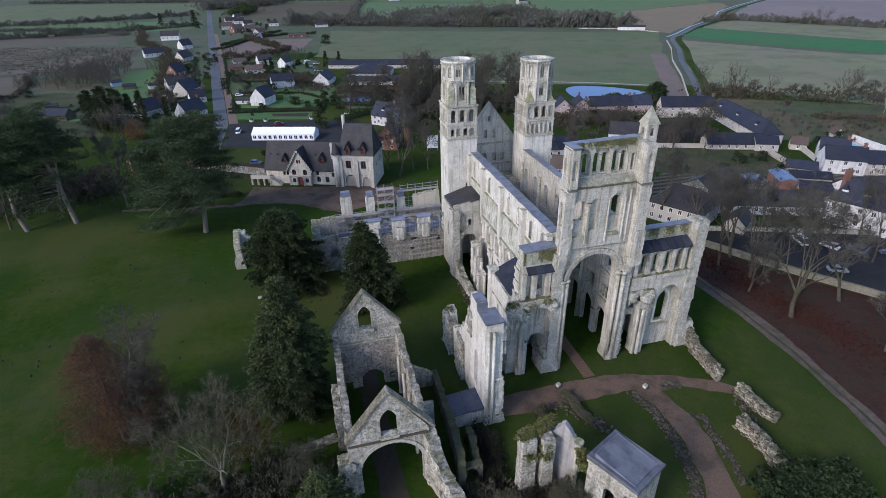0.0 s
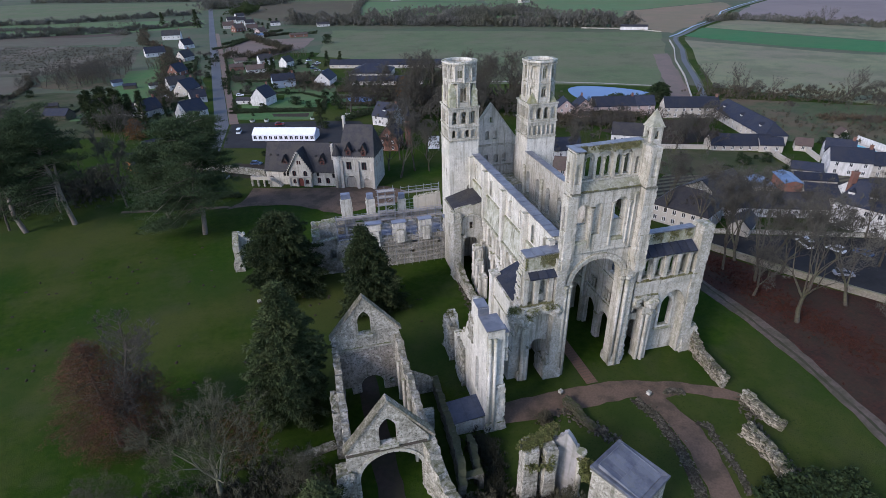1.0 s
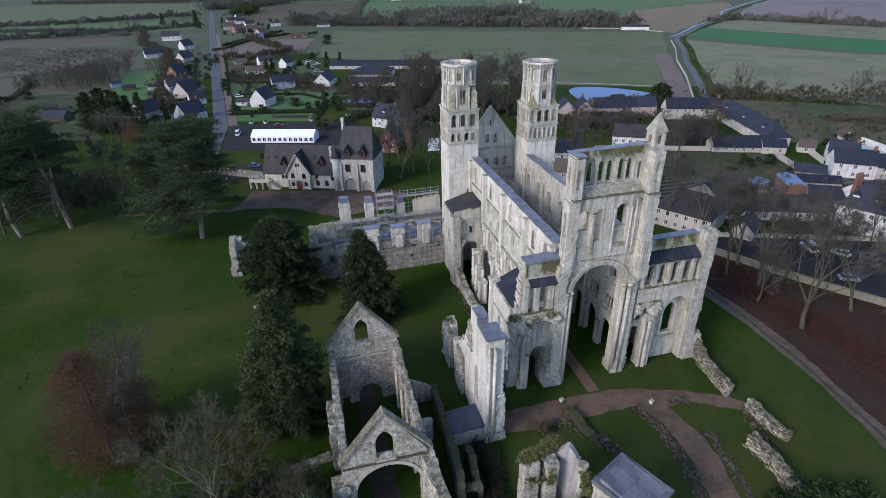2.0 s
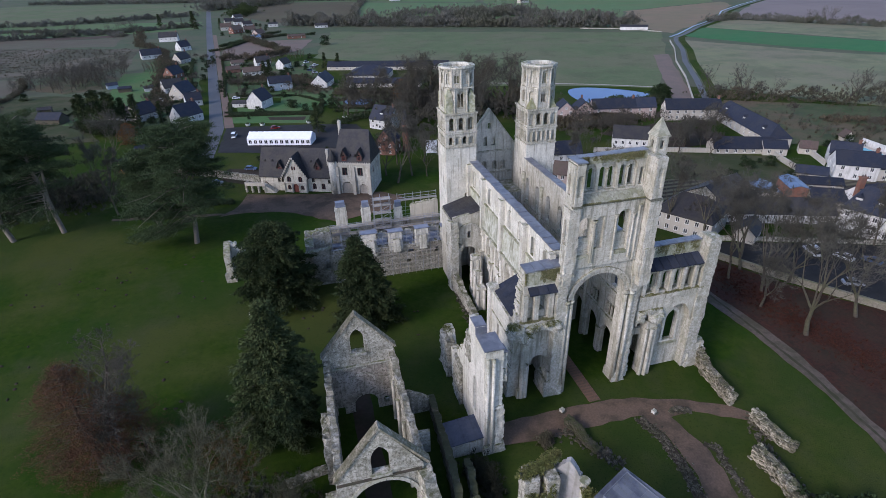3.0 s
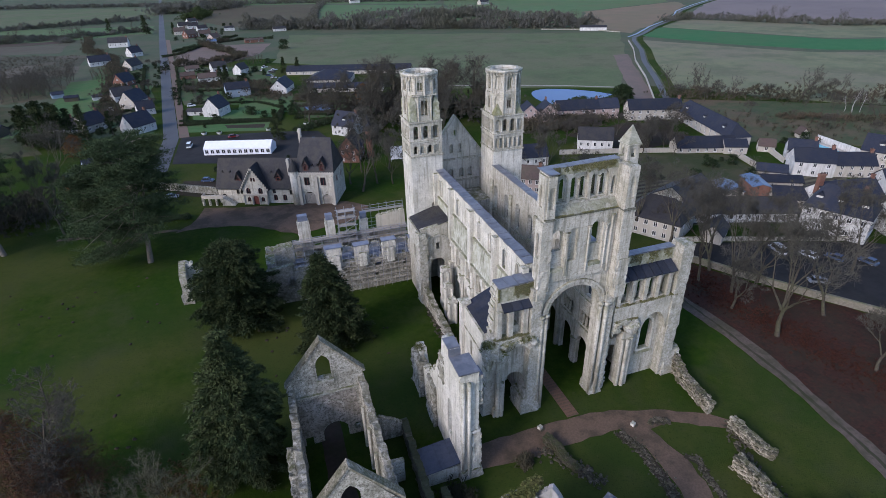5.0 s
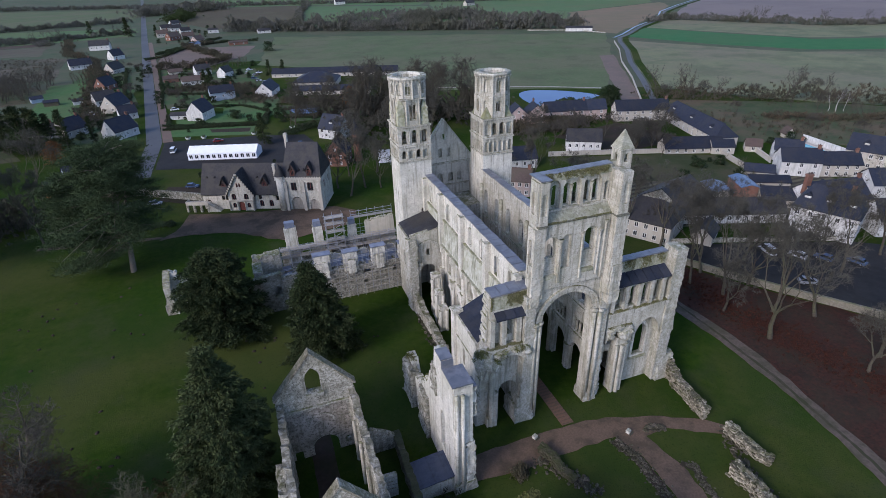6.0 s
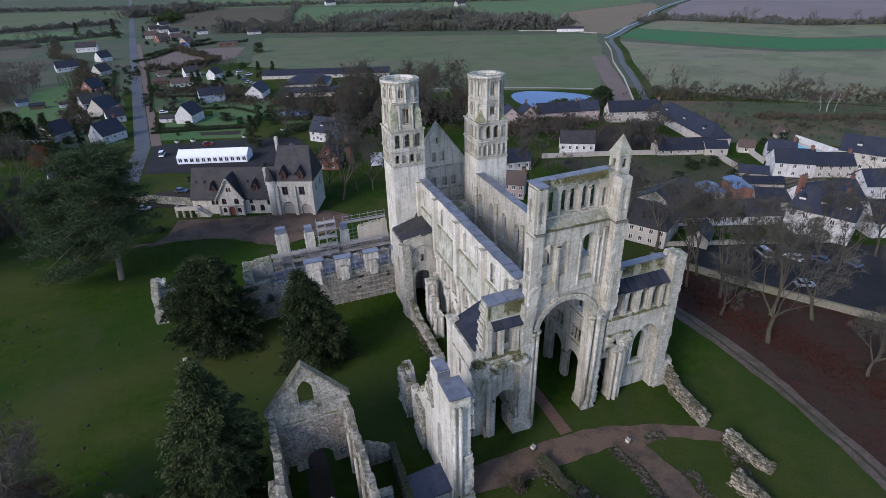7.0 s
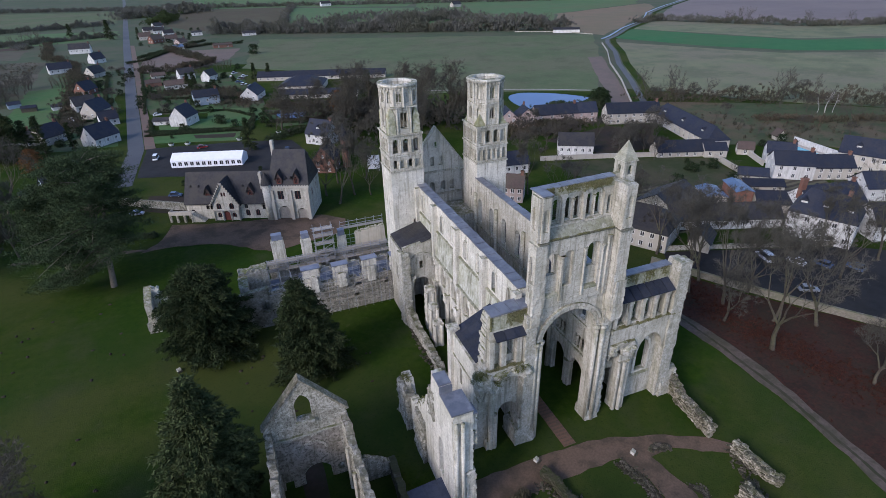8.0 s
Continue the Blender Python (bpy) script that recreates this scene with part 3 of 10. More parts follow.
patch("school_lawn", [(-52, 262), (-26, 250), (-22, 226), (-34, 222), (-52, 232)], 0.13, GARDEN_GRASS, "green lawn of the white gabled house", "lawn", 5, 0.4, 53)
patch("lodge_yard", [(-70, 137), (-47, 128), (-36, 118), (-58, 116), (-72, 124)], 0.05, EARTH, "dark yard behind the lodge wall", "yard", 4, 0.4, 54)
GARDEN_MIX = surf("village_garden_ground", (0.052, 0.088, 0.038), (0.068, 0.098, 0.046), 0.15, (0.10, 0.085, 0.062), 0.025, 0.65, rough=0.95, spec=0.05, bump=0.4, bscale=1.0,
                  extra=(((0.085, 0.066, 0.052), 0.12, 0.54, 0.64, 0.65), ((0.045, 0.10, 0.035), 0.07, 0.5, 0.6, 0.6)))
patch("garden_ground", [(-128, 212), (-104, 206), (-88, 206), (-100, 300), (-118, 420), (-150, 430), (-145, 330)], 0.08, GARDEN_MIX, "patchy brown and green village gardens", "garden", 8, 1.0, 41)
patch("garden_ground", [(-80, 262), (-40, 246), (-20, 250), (-28, 300), (-30, 372), (-96, 396), (-92, 330)], 0.08, GARDEN_MIX, "patchy gardens between the village houses", "garden", 8, 1.0, 42)
patch("garden_ground", [(-30, 246), (28, 226), (22, 200), (-20, 206)], 0.08, GARDEN_MIX, "brown garden beds behind the school", "garden", 6, 0.8, 43)
patch("village_lawn", [(-56, 240), (-30, 230), (-34, 216), (-72, 222), (-74, 236)], 0.10, GARDEN_GRASS, "green lawn beside the white house", "lawn", 6, 0.5, 44)
patch("farmyard", [(78, 134), (116, 140), (128, 104), (112, 106), (90, 107)], 0.07, EARTH, "dark trodden farmyard under bare trees", "yard", 6, 0.6, 45)
patch("gravel_lot", [(-101, 463), (-87, 519), (-23, 502), (-35, 438), (-65, 394), (-98, 406)], 0.14, GRAVEL_PINK, "bare pinkish gravel lot", "car park", 12, 1, 16)
patch("scrub_ground", [(159, 169), (190, 150), (227, 128), (300, 60), (200, 40), (170, 81), (132, 100), (149, 136)], 0.12, SCRUBLAND,
      "rough brown and green scrubland behind the farm", "scrubland", 12, 1.5, 17)
patch("farm_lawn", [(70, 82), (66, 108), (87, 103), (104, 97), (120.5, 88), (116, 67), (104, 64)], 0.08, PADDOCK, "walled green paddock beside the farm", "lawn", 8, 0.6, 18)
patch("leaf_litter_ground", [(47, 34), (51.5, 30.0), (57.4, 19.6), (63, 10.4), (72, -2), (90, -30), (37.5, -34), (38.8, -24.5), (41.0, -6.1), (41.0, 12.3), (40.4, 26)], 0.02, LITTER,
      "reddish brown leaf litter under the bare trees", "ground", 2.0, 0.5, 19)
patch("parking_lot", [(52.5, 31.6), (56.0, 38.0), (100, 22), (140, -10), (84, -12), (73, -1), (64.5, 11.5), (58.8, 20.7)], 0.04, ASPHALT,
      "dark asphalt parking lot behind the park wall", "car park", 6, 0.2, 20)
patch("village_yard", [(44, 52), (60, 47), (98, 36), (125, 22), (140, 60), (125, 66), (111, 69), (74, 80), (52, 66)], 0.03, ORCHARD, "dark village gardens and yards", "garden", 8, 0.8, 21)

# the road with its red footway, the junction and the yard of the marquee
bm = bmesh.new()
centre = [(-80.5, 150), (-80.5, 195), (-92.2, 293.5), (-126.8, 584), (-197.5, 1198), (-290, 1990)]
for (xa, ya), (xb, yb) in zip(centre, centre[1:]):
    vs = [bm.verts.new(p) for p in ((xa - 2.6, ya, 0.06), (xa + 3.6, ya, 0.06), (xb + 3.6, yb, 0.06), (xb - 2.6, yb, 0.06))]
    bm.faces.new(vs)
bmesh.ops.remove_doubles(bm, verts=bm.verts, dist=0.01)
tagged(part("road", bm, ROAD), "straight grey asphalt road out of the village", "road", kind="structure")
bm = bmesh.new()
for (xa, ya), (xb, yb) in zip(centre[1:3], centre[2:4]):
    box_pts = [(xa + 3.9, ya), (xa + 8.0, ya), (xb + 7.4, yb), (xb + 3.9, yb)]
    lo = [bm.verts.new((x, y, 0.0)) for x, y in box_pts]
    hi = [bm.verts.new((x, y, 0.16)) for x, y in box_pts]
    bm.faces.new(hi)
    for i in range(4):
        bm.faces.new((lo[i], lo[(i + 1) % 4], hi[(i + 1) % 4], hi[i]))
tagged(part("pavement", bm, VERGE), "reddish footway along the village road", "pavement", kind="structure")
patch("yard", [(-76.0, 196), (-38, 189), (-18, 182), (-14, 160), (-28, 140), (-45, 146), (-66, 155), (-76.0, 158)], 0.045, ASPHALT, "asphalt yard round the marquee", "yard", 6, 0.2, 22)
patch("drive", [(-69, 93), (-64, 100), (-62, 109), (-47, 104), (-20, 98), (-14, 92), (-16, 84), (-36, 79.5), (-49, 90), (-60, 93.5)], 0.05, GRAVEL,
      "brown gravel drive before the gatehouse", "drive", 3, 0.5, 23)
patch("park_path", [(-100, 101), (-84, 98), (-69, 95.5), (-66, 93.6), (-84, 96.4), (-100, 99.6)], 0.04, GRAVEL, "narrow gravel path beside the drive", "path", 4, 0.3, 24)
patch("choir_path", [(-20.3, -6.3), (-16.1, -5.3), (-4.5, -5.1), (1.7, -5.4), (6.5, -6.0), (15.2, -9.1), (20.9, -12.1), (23.4, -14.6), (22.2, -16.0), (13.8, -11.2),
                     (10.1, -11.6), (11.5, -17.9), (10.9, -23.6), (9.1, -29.3), (7.4, -35), (1.5, -35), (5.4, -28.2), (7.0, -22.3), (7.2, -14.6), (5.6, -10.0),
                     (-4.7, -9.9), (-9.1, -10.3), (-17.7, -9.6), (-20.8, -9.6)], 0.04, GRAVEL, "brown gravel path forking through the ruined choir", "path", 1.6, 0.22, 25)
patch("earth_track", [(40.5, 22), (40.9, 18.4), (42.0, 5.6), (42.0, -6.2), (39.3, -27.4), (37, -42), (33, -42), (35.2, -30.8), (37.1, -22.7), (38.5, -9.9), (38.6, 4.8), (37.6, 19.3)],
      0.05, TRACK, "worn earth track beside the leaf litter", "track", 2.2, 0.25, 26)
patch("grass_strip", [(40.0, 18), (40.3, 5), (40.15, -8), (38.3, -25), (35.3, -42), (34.7, -42), (37.7, -25), (39.6, -8), (39.8, 5), (39.5, 18)], 0.06, surf(
    "worn_grass", (0.060, 0.054, 0.038), (0.045, 0.046, 0.028), 1.2, (0.036, 0.040, 0.020), 0.3, 0.6, rough=0.95, spec=0.08, bump=0.6, bscale=5.0), "strip of worn grass between the wheel ruts of the track", "grass", 1.2, 0.14, 27)
patch("chapel_path", [(-39.6, 12), (-36.2, 12), (-35.6, -24.0), (-39.4, -24)], 0.04, EARTH, "dark trodden earth floor of the ruined chapel", "path", 2, 0.2, 28)
patch("far_lane", [(216, 300), (228, 299), (153, 170), (143, 174)], 0.14, GRAVEL_PINK, "wide gravel lane beside the long white wall", "lane", 10, 0.6, 29)
def ribbon(name, pts, width, z, material, label, category):
    """A strip of ground of even width along a line."""
    bm_ = bmesh.new()
    rows_ = []
    for i, (x, y) in enumerate(pts):
        xa, ya = pts[max(0, i - 1)]
        xb, yb = pts[min(len(pts) - 1, i + 1)]
        s_ = Vector((-(yb - ya), xb - xa, 0)).normalized() * width / 2
        rows_.append((bm_.verts.new(Vector((x, y, z)) + s_), bm_.verts.new(Vector((x, y, z)) - s_)))
    for a, b in zip(rows_, rows_[1:]):
        bm_.faces.new((a[0], a[1], b[1], b[0]))
    return tagged(part(name, bm_, material), label, category, kind="structure")


bank = [(157, 166), (188, 215), (219, 267), (250, 312), (277, 358), (290, 376), (309, 390), (360, 436), (421, 482), (455, 515), (495, 560), (580, 627), (674, 694), (820, 792), (985, 890)]
ribbon("far_road", bank, 3.4, 0.18, ROAD, "narrow grey lane winding past the fields", "lane")
ribbon("grass_verge", [(x + 4.6, y - 2.6) for x, y in bank], 5.0, 0.15, LAWN, "dark green verge beside the lane", "grass")
ribbon("stream", [(x - 3.0, y + 4.2) for x, y in bank[5:]], 2.0, 0.20, WATER, "narrow stream beside the lane", "stream")
ribbon("pond_path", [(62, 250), (103.5, 232.3), (128.2, 219.6), (151.3, 204.3)], 1.9, 0.16, surf("pale_gravel", (0.34, 0.30, 0.26), (0.27, 0.24, 0.21), 0.8, bump=0.2), "pale path along the edge of the pasture", "path")
pond = [(103.0, 213.5), (112.5, 217.8), (122.0, 213.0), (131.0, 205.5), (138.5, 195.5), (141.0, 184.0), (131.0, 175.5), (118.0, 173.5), (104.0, 177.0), (98.0, 186.0), (98.5, 200.0)]
for _ in range(3):
    pond = [((a[0] * k + b[0] * (1 - k)), (a[1] * k + b[1] * (1 - k))) for a, b in zip(pond, pond[1:] + pond[:1]) for k in (0.75, 0.25)]
patch("pond", pond, 0.06, WATER, "still pond with sky blue put into its water colour", "pond", 4, 0.3, 33)
patch("garden_pond", [(-20, 231), (-17, 238), (-10, 237), (-4, 230), (-5, 222), (-12, 217), (-18, 223)], 0.13, WATER, "small garden pond", "pond", 3, 0.3, 34)

# brick walk down the nave
bm = boxes((-0.9, 1.2, -5.0, 9.5, -0.2, 0.06))
brick_walk = tagged(part("brick_walk", bm, BRICKS), "worn red brick walk down the nave", "path", kind="structure")
rng = random.Random(5)
me = bpy.data.meshes.new("paver")
bm = boxes((-0.32, 0.32, -0.32, 0.32, 0, 0.05))
bmesh.ops.bevel(bm, geom=bm.edges[:], offset=0.015, segments=1, affect="EDGES")
bm.to_mesh(me)
bm.free()
me.materials.append(BRICKS)
for i in range(3):
    for j in range(21):
        if rng.random() < 0.93:
            shared("paver", me, brick_walk, pose(-0.53 + 0.68 * i, -4.6 + 0.68 * j, 0.045 + rng.uniform(-0.01, 0.01), 0, 0, rng.uniform(-2, 2)))

# ---- abbey church ----
church = thing("abbey_church", "roofless white limestone abbey church with twin towers", "church", 0.5, 20, 0)
church.matrix_basis = Matrix()
rng = random.Random(11)

# crossing wall: the last standing side of the lantern tower
bm = bmesh.new()
outline = [(-7.3, -0.5), (-6.9, 10)] + [(-6.6, 22.0)] + [(-5.9, 25.0), (8.1, 25.0)] + ragged((8.1, 24.9), (8.3, -0.5), 0.7, 0.16, rng) + [(8.3, -0.5)]
slab(bm, FRONT, outline, [arch(0.6, -0.4, 9.0, 18.4, 1.0, 18)], -1.0, 0.7)
crossing = part("crossing_wall", bm, LIME, church, "tall lantern wall over a great round arch")
bm = bmesh.new()
outline = [(-5.9, 25.0)] + ragged((-5.9, 25.1), (-5.8, 35.0), 0.7, 0.14, rng) + [(-5.8, 35.0), (8.0, 35.0)] + ragged((8.0, 34.9), (8.1, 25.0), 0.7, 0.14, rng) + [(8.1, 25.0)]
slab(bm, FRONT, outline, [arch(2.85, 29.5, 1.35, 32.3), arch(-3.4, 29.4, 1.7, 31.8)], -1.0, -0.4)
part("lantern_face", bm, LIME, crossing)
bm = bmesh.new()
slab(bm, FRONT, [(-5.7, 25.0), (-5.7, 35.0), (7.9, 35.0), (7.9, 25.0)], [arch(3.3, 27.4, 2.9, 32.2), arch(-2.9, 27.4, 3.0, 31.6)], -0.39, 0.6)
part("lantern_backing", bm, LIME, crossing)
bm = bmesh.new()
skin = [(-4.6, 24.6), (-4.6, 34.8), (5.75, 34.8), (5.75, 24.6)]
slab(bm, FRONT, skin, [arch(-3.4, 26.6, 2.1, 31.9), arch(-1.0, 27.6, 1.3, 32.3), arch(2.85, 26.6, 2.0, 32.5)], -1.5, -1.0)
part("blind_arcade", bm, LIME, crossing)
for u, z0, z1 in ((-2.1, 25.4, 31.9), (-1.9, 25.4, 31.9), (1.45, 25.4, 32.4), (4.3, 25.4, 32.4), (5.1, 24.8, 33.6)):
    bm = bmesh.new()
    pillar(bm, u, -1.56, z0, z1, 0.17, 8)
    pillar(bm, u, -1.58, z1, z1 + 0.45, 0.19, 8, 0.36)
    part("engaged_shaft", bm, LIME, crossing)
# voussoirs of the great arch, two orders
for k, (r0, r1, d0, d1) in enumerate(((4.5, 5.1, -1.22, -1.0), (5.12, 5.5, -1.4, -1.0))):
    for i in range(19):
        a0, a1 = math.pi * (i + 0.03) / 19, math.pi * (i + 0.97) / 19
        bm = bmesh.new()
        ring = [(0.6 + r * math.cos(a), 18.4 + r * math.sin(a)) for r, a in ((r0, a0), (r1, a0), (r1, (a0 + a1) / 2), (r1, a1), (r0, a1), (r0, (a0 + a1) / 2))]
        slab(bm, FRONT, ring, [], d0 + rng.uniform(-0.02, 0.02), d1 + 0.05)
        part("voussoir", bm, LIME, crossing)
# jambs with attached shafts
for x, y in ((-4.2, -1.25), (-5.0, -1.4), (5.3, -1.3), (6.2, -1.6)):
    bm = bmesh.new()
    pillar(bm, x, y, -0.2, 18.2, 0.36, 12)
    pillar(bm, x, y, 18.2, 18.8, 0.38, 12, 0.62)
    part("shaft", bm, LIME, crossing, smooth=True)
bm = bmesh.new()
crag(bm, 5.0, 7.5, -1.8, 1.2, -0.3, 2.0, 0.25, 0.5, 0.12)
crag(bm, 5.9, 7.5, -1.7, -0.6, 1.8, 23.0, 0.14, 0.7, 0.04)
part("pier", bm, CRAG, crossing)
bm = bmesh.new()
crag(bm, -7.9, -4.5, -1.9, 2.4, -0.3, 3.2, 0.4, 0.7, 0.15)
crag(bm, -6.9, -5.2, -1.7, -0.6, 2.5, 24.0, 0.2, 0.7, 0.04)
part("pier", bm, CRAG, crossing)
LICHENED_BASE = surf("stained_weathering", (0.36, 0.35, 0.30), (0.22, 0.22, 0.17), 2.2, (0.18, 0.185, 0.115), 0.6, 0.6, streak=0.6, pits=0.5, bump=0.6)
# upper storey with three pairs of openings
bm = bmesh.new()
top = [(-5.8, 35.0), (-5.8, 41.6), (7.4, 41.85), (7.4, 35.0)]
pairs = [arch(u + s, 36.6, 1.12, 39.2) for u in (-3.3, -0.1, 3.1) for s in (-0.68, 0.68)] + [arch(5.3, 36.8, 0.5, 39.0)]
slab(bm, FRONT, top, pairs, 0.1, 0.8)
belfry = part("belfry_storey", bm, LIME, crossing)
bm = bmesh.new()
slab(bm, FRONT, [(-4.7, 35.05), (-4.7, 41.5), (5.75, 41.7), (5.75, 35.05)], [arch(u, 36.3, 2.75, 39.4) for u in (-3.3, -0.1, 3.1)] + [arch(5.3, 36.6, 0.6, 39.0)], -0.3, 0.1)
part("relieving_arcade", bm, LIME, belfry)
for u in (-3.3, -0.1, 3.1):
    bm = bmesh.new()
    pillar(bm, u, -0.05, 36.6, 39.2, 0.13, 8)
    pillar(bm, u, -0.05, 39.2, 39.5, 0.15, 8, 0.27)
    box(bm, u - 1.4, u + 1.4, -0.5, 0.12, 36.2, 36.45)
    part("colonnette", bm, LIME, belfry)
bm = boxes((-4.6, 5.9, -1.62, -1.3, 34.82, 35.04), (5.7, 7.7, -2.95, -1.56, 34.82, 35.04), (-6.0, -4.55, -2.2, -1.56, 34.82, 35.04))
part("cornice", bm, surf("mossy_cornice", (0.19, 0.185, 0.15), (0.10, 0.10, 0.075), 2.0, (0.09, 0.09, 0.05), 0.5, 0.7, bump=0.6), crossing, "moss-grown stone cornice")
bm = bmesh.new()
slab(bm, SIDE, [(-1.5, 34.9), (-1.45, 35.1), (-0.28, 36.25), (0.1, 36.25), (0.1, 34.9)], [], -4.65, 5.75)
part("weathering", bm, LICHENED_BASE, crossing, "sloping stone weathering stained by lichen")
# broken returns of the side walls
bm = bmesh.new()
crag(bm, -5.9, -4.65, -1.9, 0.3, 35.0, 41.45, 0.12, 0.7)
crag(bm, -6.0, -4.6, -1.9, -0.6, 23.5, 35.0, 0.15, 0.7)
crag(bm, -6.4, -5.0, -1.9, -0.6, 22.0, 29.0, 0.24, 0.7)
part("broken_return", bm, LIME, crossing)
bm = bmesh.new()
crag(bm, 5.8, 7.5, -2.6, 0.3, 35.0, 41.2, 0.22, 0.8)
crag(bm, 5.9, 7.8, -2.7, -0.6, 22.0, 35.0, 0.18, 0.8)
crag(bm, 6.2, 8.0, -2.9, -0.6, 20.5, 27.0, 0.22, 0.8)
part("broken_return", bm, LIME, crossing)
for x0, x1, y in ((-5.9, -4.65, -2.1), (5.85, 7.45, -2.8)):
    bm = bmesh.new()
    slab(bm, FRONT, [(x0, 35.2), (x0, 41.2), (x1, 41.2), (x1, 35.2)], [arch((x0 + x1) / 2, 36.6, 0.8, 39.3)], y, y + 0.4)
    part("blind_arch", bm, LIME, crossing)
bm = bmesh.new()
slab(bm, SIDE, [(-1.9, 35.2), (-1.9, 41.2), (0.1, 41.2), (0.1, 35.2)], [arch(-0.8, 36.6, 0.9, 39.3)], -6.25, -5.95)
part("blind_arch", bm, LIME, crossing)
bm = bmesh.new()
slab(bm, SIDE, [(-1.9, 25.0), (-1.9, 34.6), (0.1, 34.6), (0.1, 25.0)], [arch(-0.8, 27.2, 0.9, 32.3)], -6.3, -5.98)
part("blind_arch", bm, LIME, crossing)
# lead capping in sheets
for i in range(9):
    bm = bmesh.new()
    x0, x1 = -6.1 + 1.32 * i, -6.1 + 1.32 * (i + 1) - 0.05
    z = 41.62 + 0.02 * x0
    box(bm, x0, x1, -0.4, 0.95, z, z + 0.12)
    box(bm, x1 - 0.03, x1 + 0.02, -0.4, 0.95, z + 0.1, z + 0.17)
    part("capping_sheet", bm, LEAD, crossing)
part("capping_sheet", boxes((-6.1, -4.5, -2.3, -0.42, 41.48, 41.62)), LEAD, crossing)
# moss-stained band under the capping
BAND = surf("moss_stained_stone", (0.42, 0.41, 0.335), (0.25, 0.25, 0.165), 2.4, (0.15, 0.155, 0.08), 0.7, 0.7, streak=0.6, bump=0.6, bdist=0.08)
part("parapet_band", boxes((-4.6, 5.74, -0.42, -0.305, 40.55, 41.5)), BAND, crossing, "moss-stained band of stone")
for x0, x1 in ((-4.4, -2.4), (1.9, 3.8)):
    part("window_sill", boxes((x0, x1, -1.62, -0.9, 26.2, 26.7)), BAND, crossing, "mossy window sill")
# stair turret with a pyramid roof
turret = knot("turret", crossing)
bm = bmesh.new()
for d in (-0.55, 1.15):
    slab(bm, FRONT, [(6.75, 40.4), (6.75, 43.5), (8.65, 43.5), (8.65, 40.4)], [arch(7.7, 41.7, 0.7, 42.6)], d, d + 0.3)
for d in (6.75, 8.35):
    slab(bm, SIDE, [(-0.25, 40.4), (-0.25, 43.5), (1.15, 43.5), (1.15, 40.4)], [arch(0.45, 41.7, 0.6, 42.6)], d, d + 0.3)
crag(bm, 6.9, 8.5, -0.5, 1.4, 24.5, 40.5, 0.10, 0.9)
part("shell", bm, LIME, turret)
bm = bmesh.new()
pillar(bm, 7.7, 0.45, 43.4, 46.0, 1.62, 4, 0.02, math.pi / 4)
part("pyramid_roof", bm, surf("stone_roof", (0.40, 0.39, 0.32), (0.28, 0.28, 0.22), 1.5, MOSS, 0.6, 0.5, courses=(0.4, 0.2, 0.5), bump=0.4), turret)
part("eaves", boxes((6.6, 8.8, -0.7, 1.6, 43.42, 43.58)), LIME, turret)

# north arm of the transept
bm = bmesh.new()
rng = random.Random(21)
outline = [(8.2, -0.5), (8.2, 25.1), (18.9, 25.3), (19.2, 26.2), (20.8, 26.1)] + ragged((21.3, 24.5), (23.0, 4.0), 0.8, 0.28, rng) + [(23.9, -0.5)]
slab(bm, FRONT, outline, [lancet(16.4, 5.4, 2.4, 10.0), arch(9.8, -0.3, 2.8, 6.6), arch(9.8, 9.3, 2.6, 11.3), arch(11.2, 17.4, 1.0, 19.6), arch(13.6, 17.4, 1.0, 19.6), arch(16.0, 17.4, 1.0, 19.6)], 0.3, 1.1)
arm = part("transept_wall", bm, LIME, church, "surviving wall of the transept with tall pointed window")
bm = bmesh.new()
slab(bm, FRONT, [(8.2, 16.6), (8.2, 22.0), (18.4, 22.2), (18.4, 16.8)], [oblong(u, 17.3, 1.5, 3.7) for u in (10.0, 12.4, 14.8, 17.0)], -0.9, -0.1)
part("passage_arcade", bm, LIME, arm)
for u in (8.75, 11.2, 13.6, 15.9, 18.1):
    bm = boxes((u - 0.32, u + 0.32, -1.25, -0.85, 16.9, 21.3), (u - 0.42, u + 0.42, -1.35, -0.85, 21.0, 21.4))
    part("pilaster", bm, LIME, arm)
bm = bmesh.new()
slab(bm, FRONT, [(8.2, 16.0), (8.2, 16.9), (21.2, 17.1), (21.2, 16.2)], [], -1.5, 0.4)
part("ledge", bm, LIME, arm)
bm = bmesh.new()
slab(bm, FRONT, [(8.2, 13.2)] + [(8.2 + 5.2 * (1 - math.cos(math.pi * i / 12)) / 2 + 0.2, 9.9 + 3.6 * math.sin(math.pi * i / 12)) for i in range(1, 12)] + [(13.6, 10.0), (13.9, 10.0)]
     + [(13.9 + 5.0 * (1 - math.cos(math.pi * i / 12)) / 2, 10.0 + 4.1 * math.sin(math.pi * i / 12)) for i in range(1, 12)] + [(19.2, 10.0), (22.0, 10.0), (21.3, 16.4), (8.2, 16.2)], [], -1.2, 0.4)
part("wall_arcade", bm, LIME, arm)
bm = bmesh.new()
slab(bm, FRONT, lancet(16.4, 5.2, 3.2, 10.0), [lancet(16.4, 5.6, 2.3, 10.1)], 0.08, 0.32)
part("window_order", bm, LIME_PALE, arm)
part("window_sill", boxes((14.7, 18.1, -0.25, 0.4, 4.9, 5.25)), BAND, arm, "mossy window sill")
bm = bmesh.new()
crag(bm, 10.6, 12.7, -1.2, 0.6, -0.3, 11.4, 0.12, 0.7, 0.04)
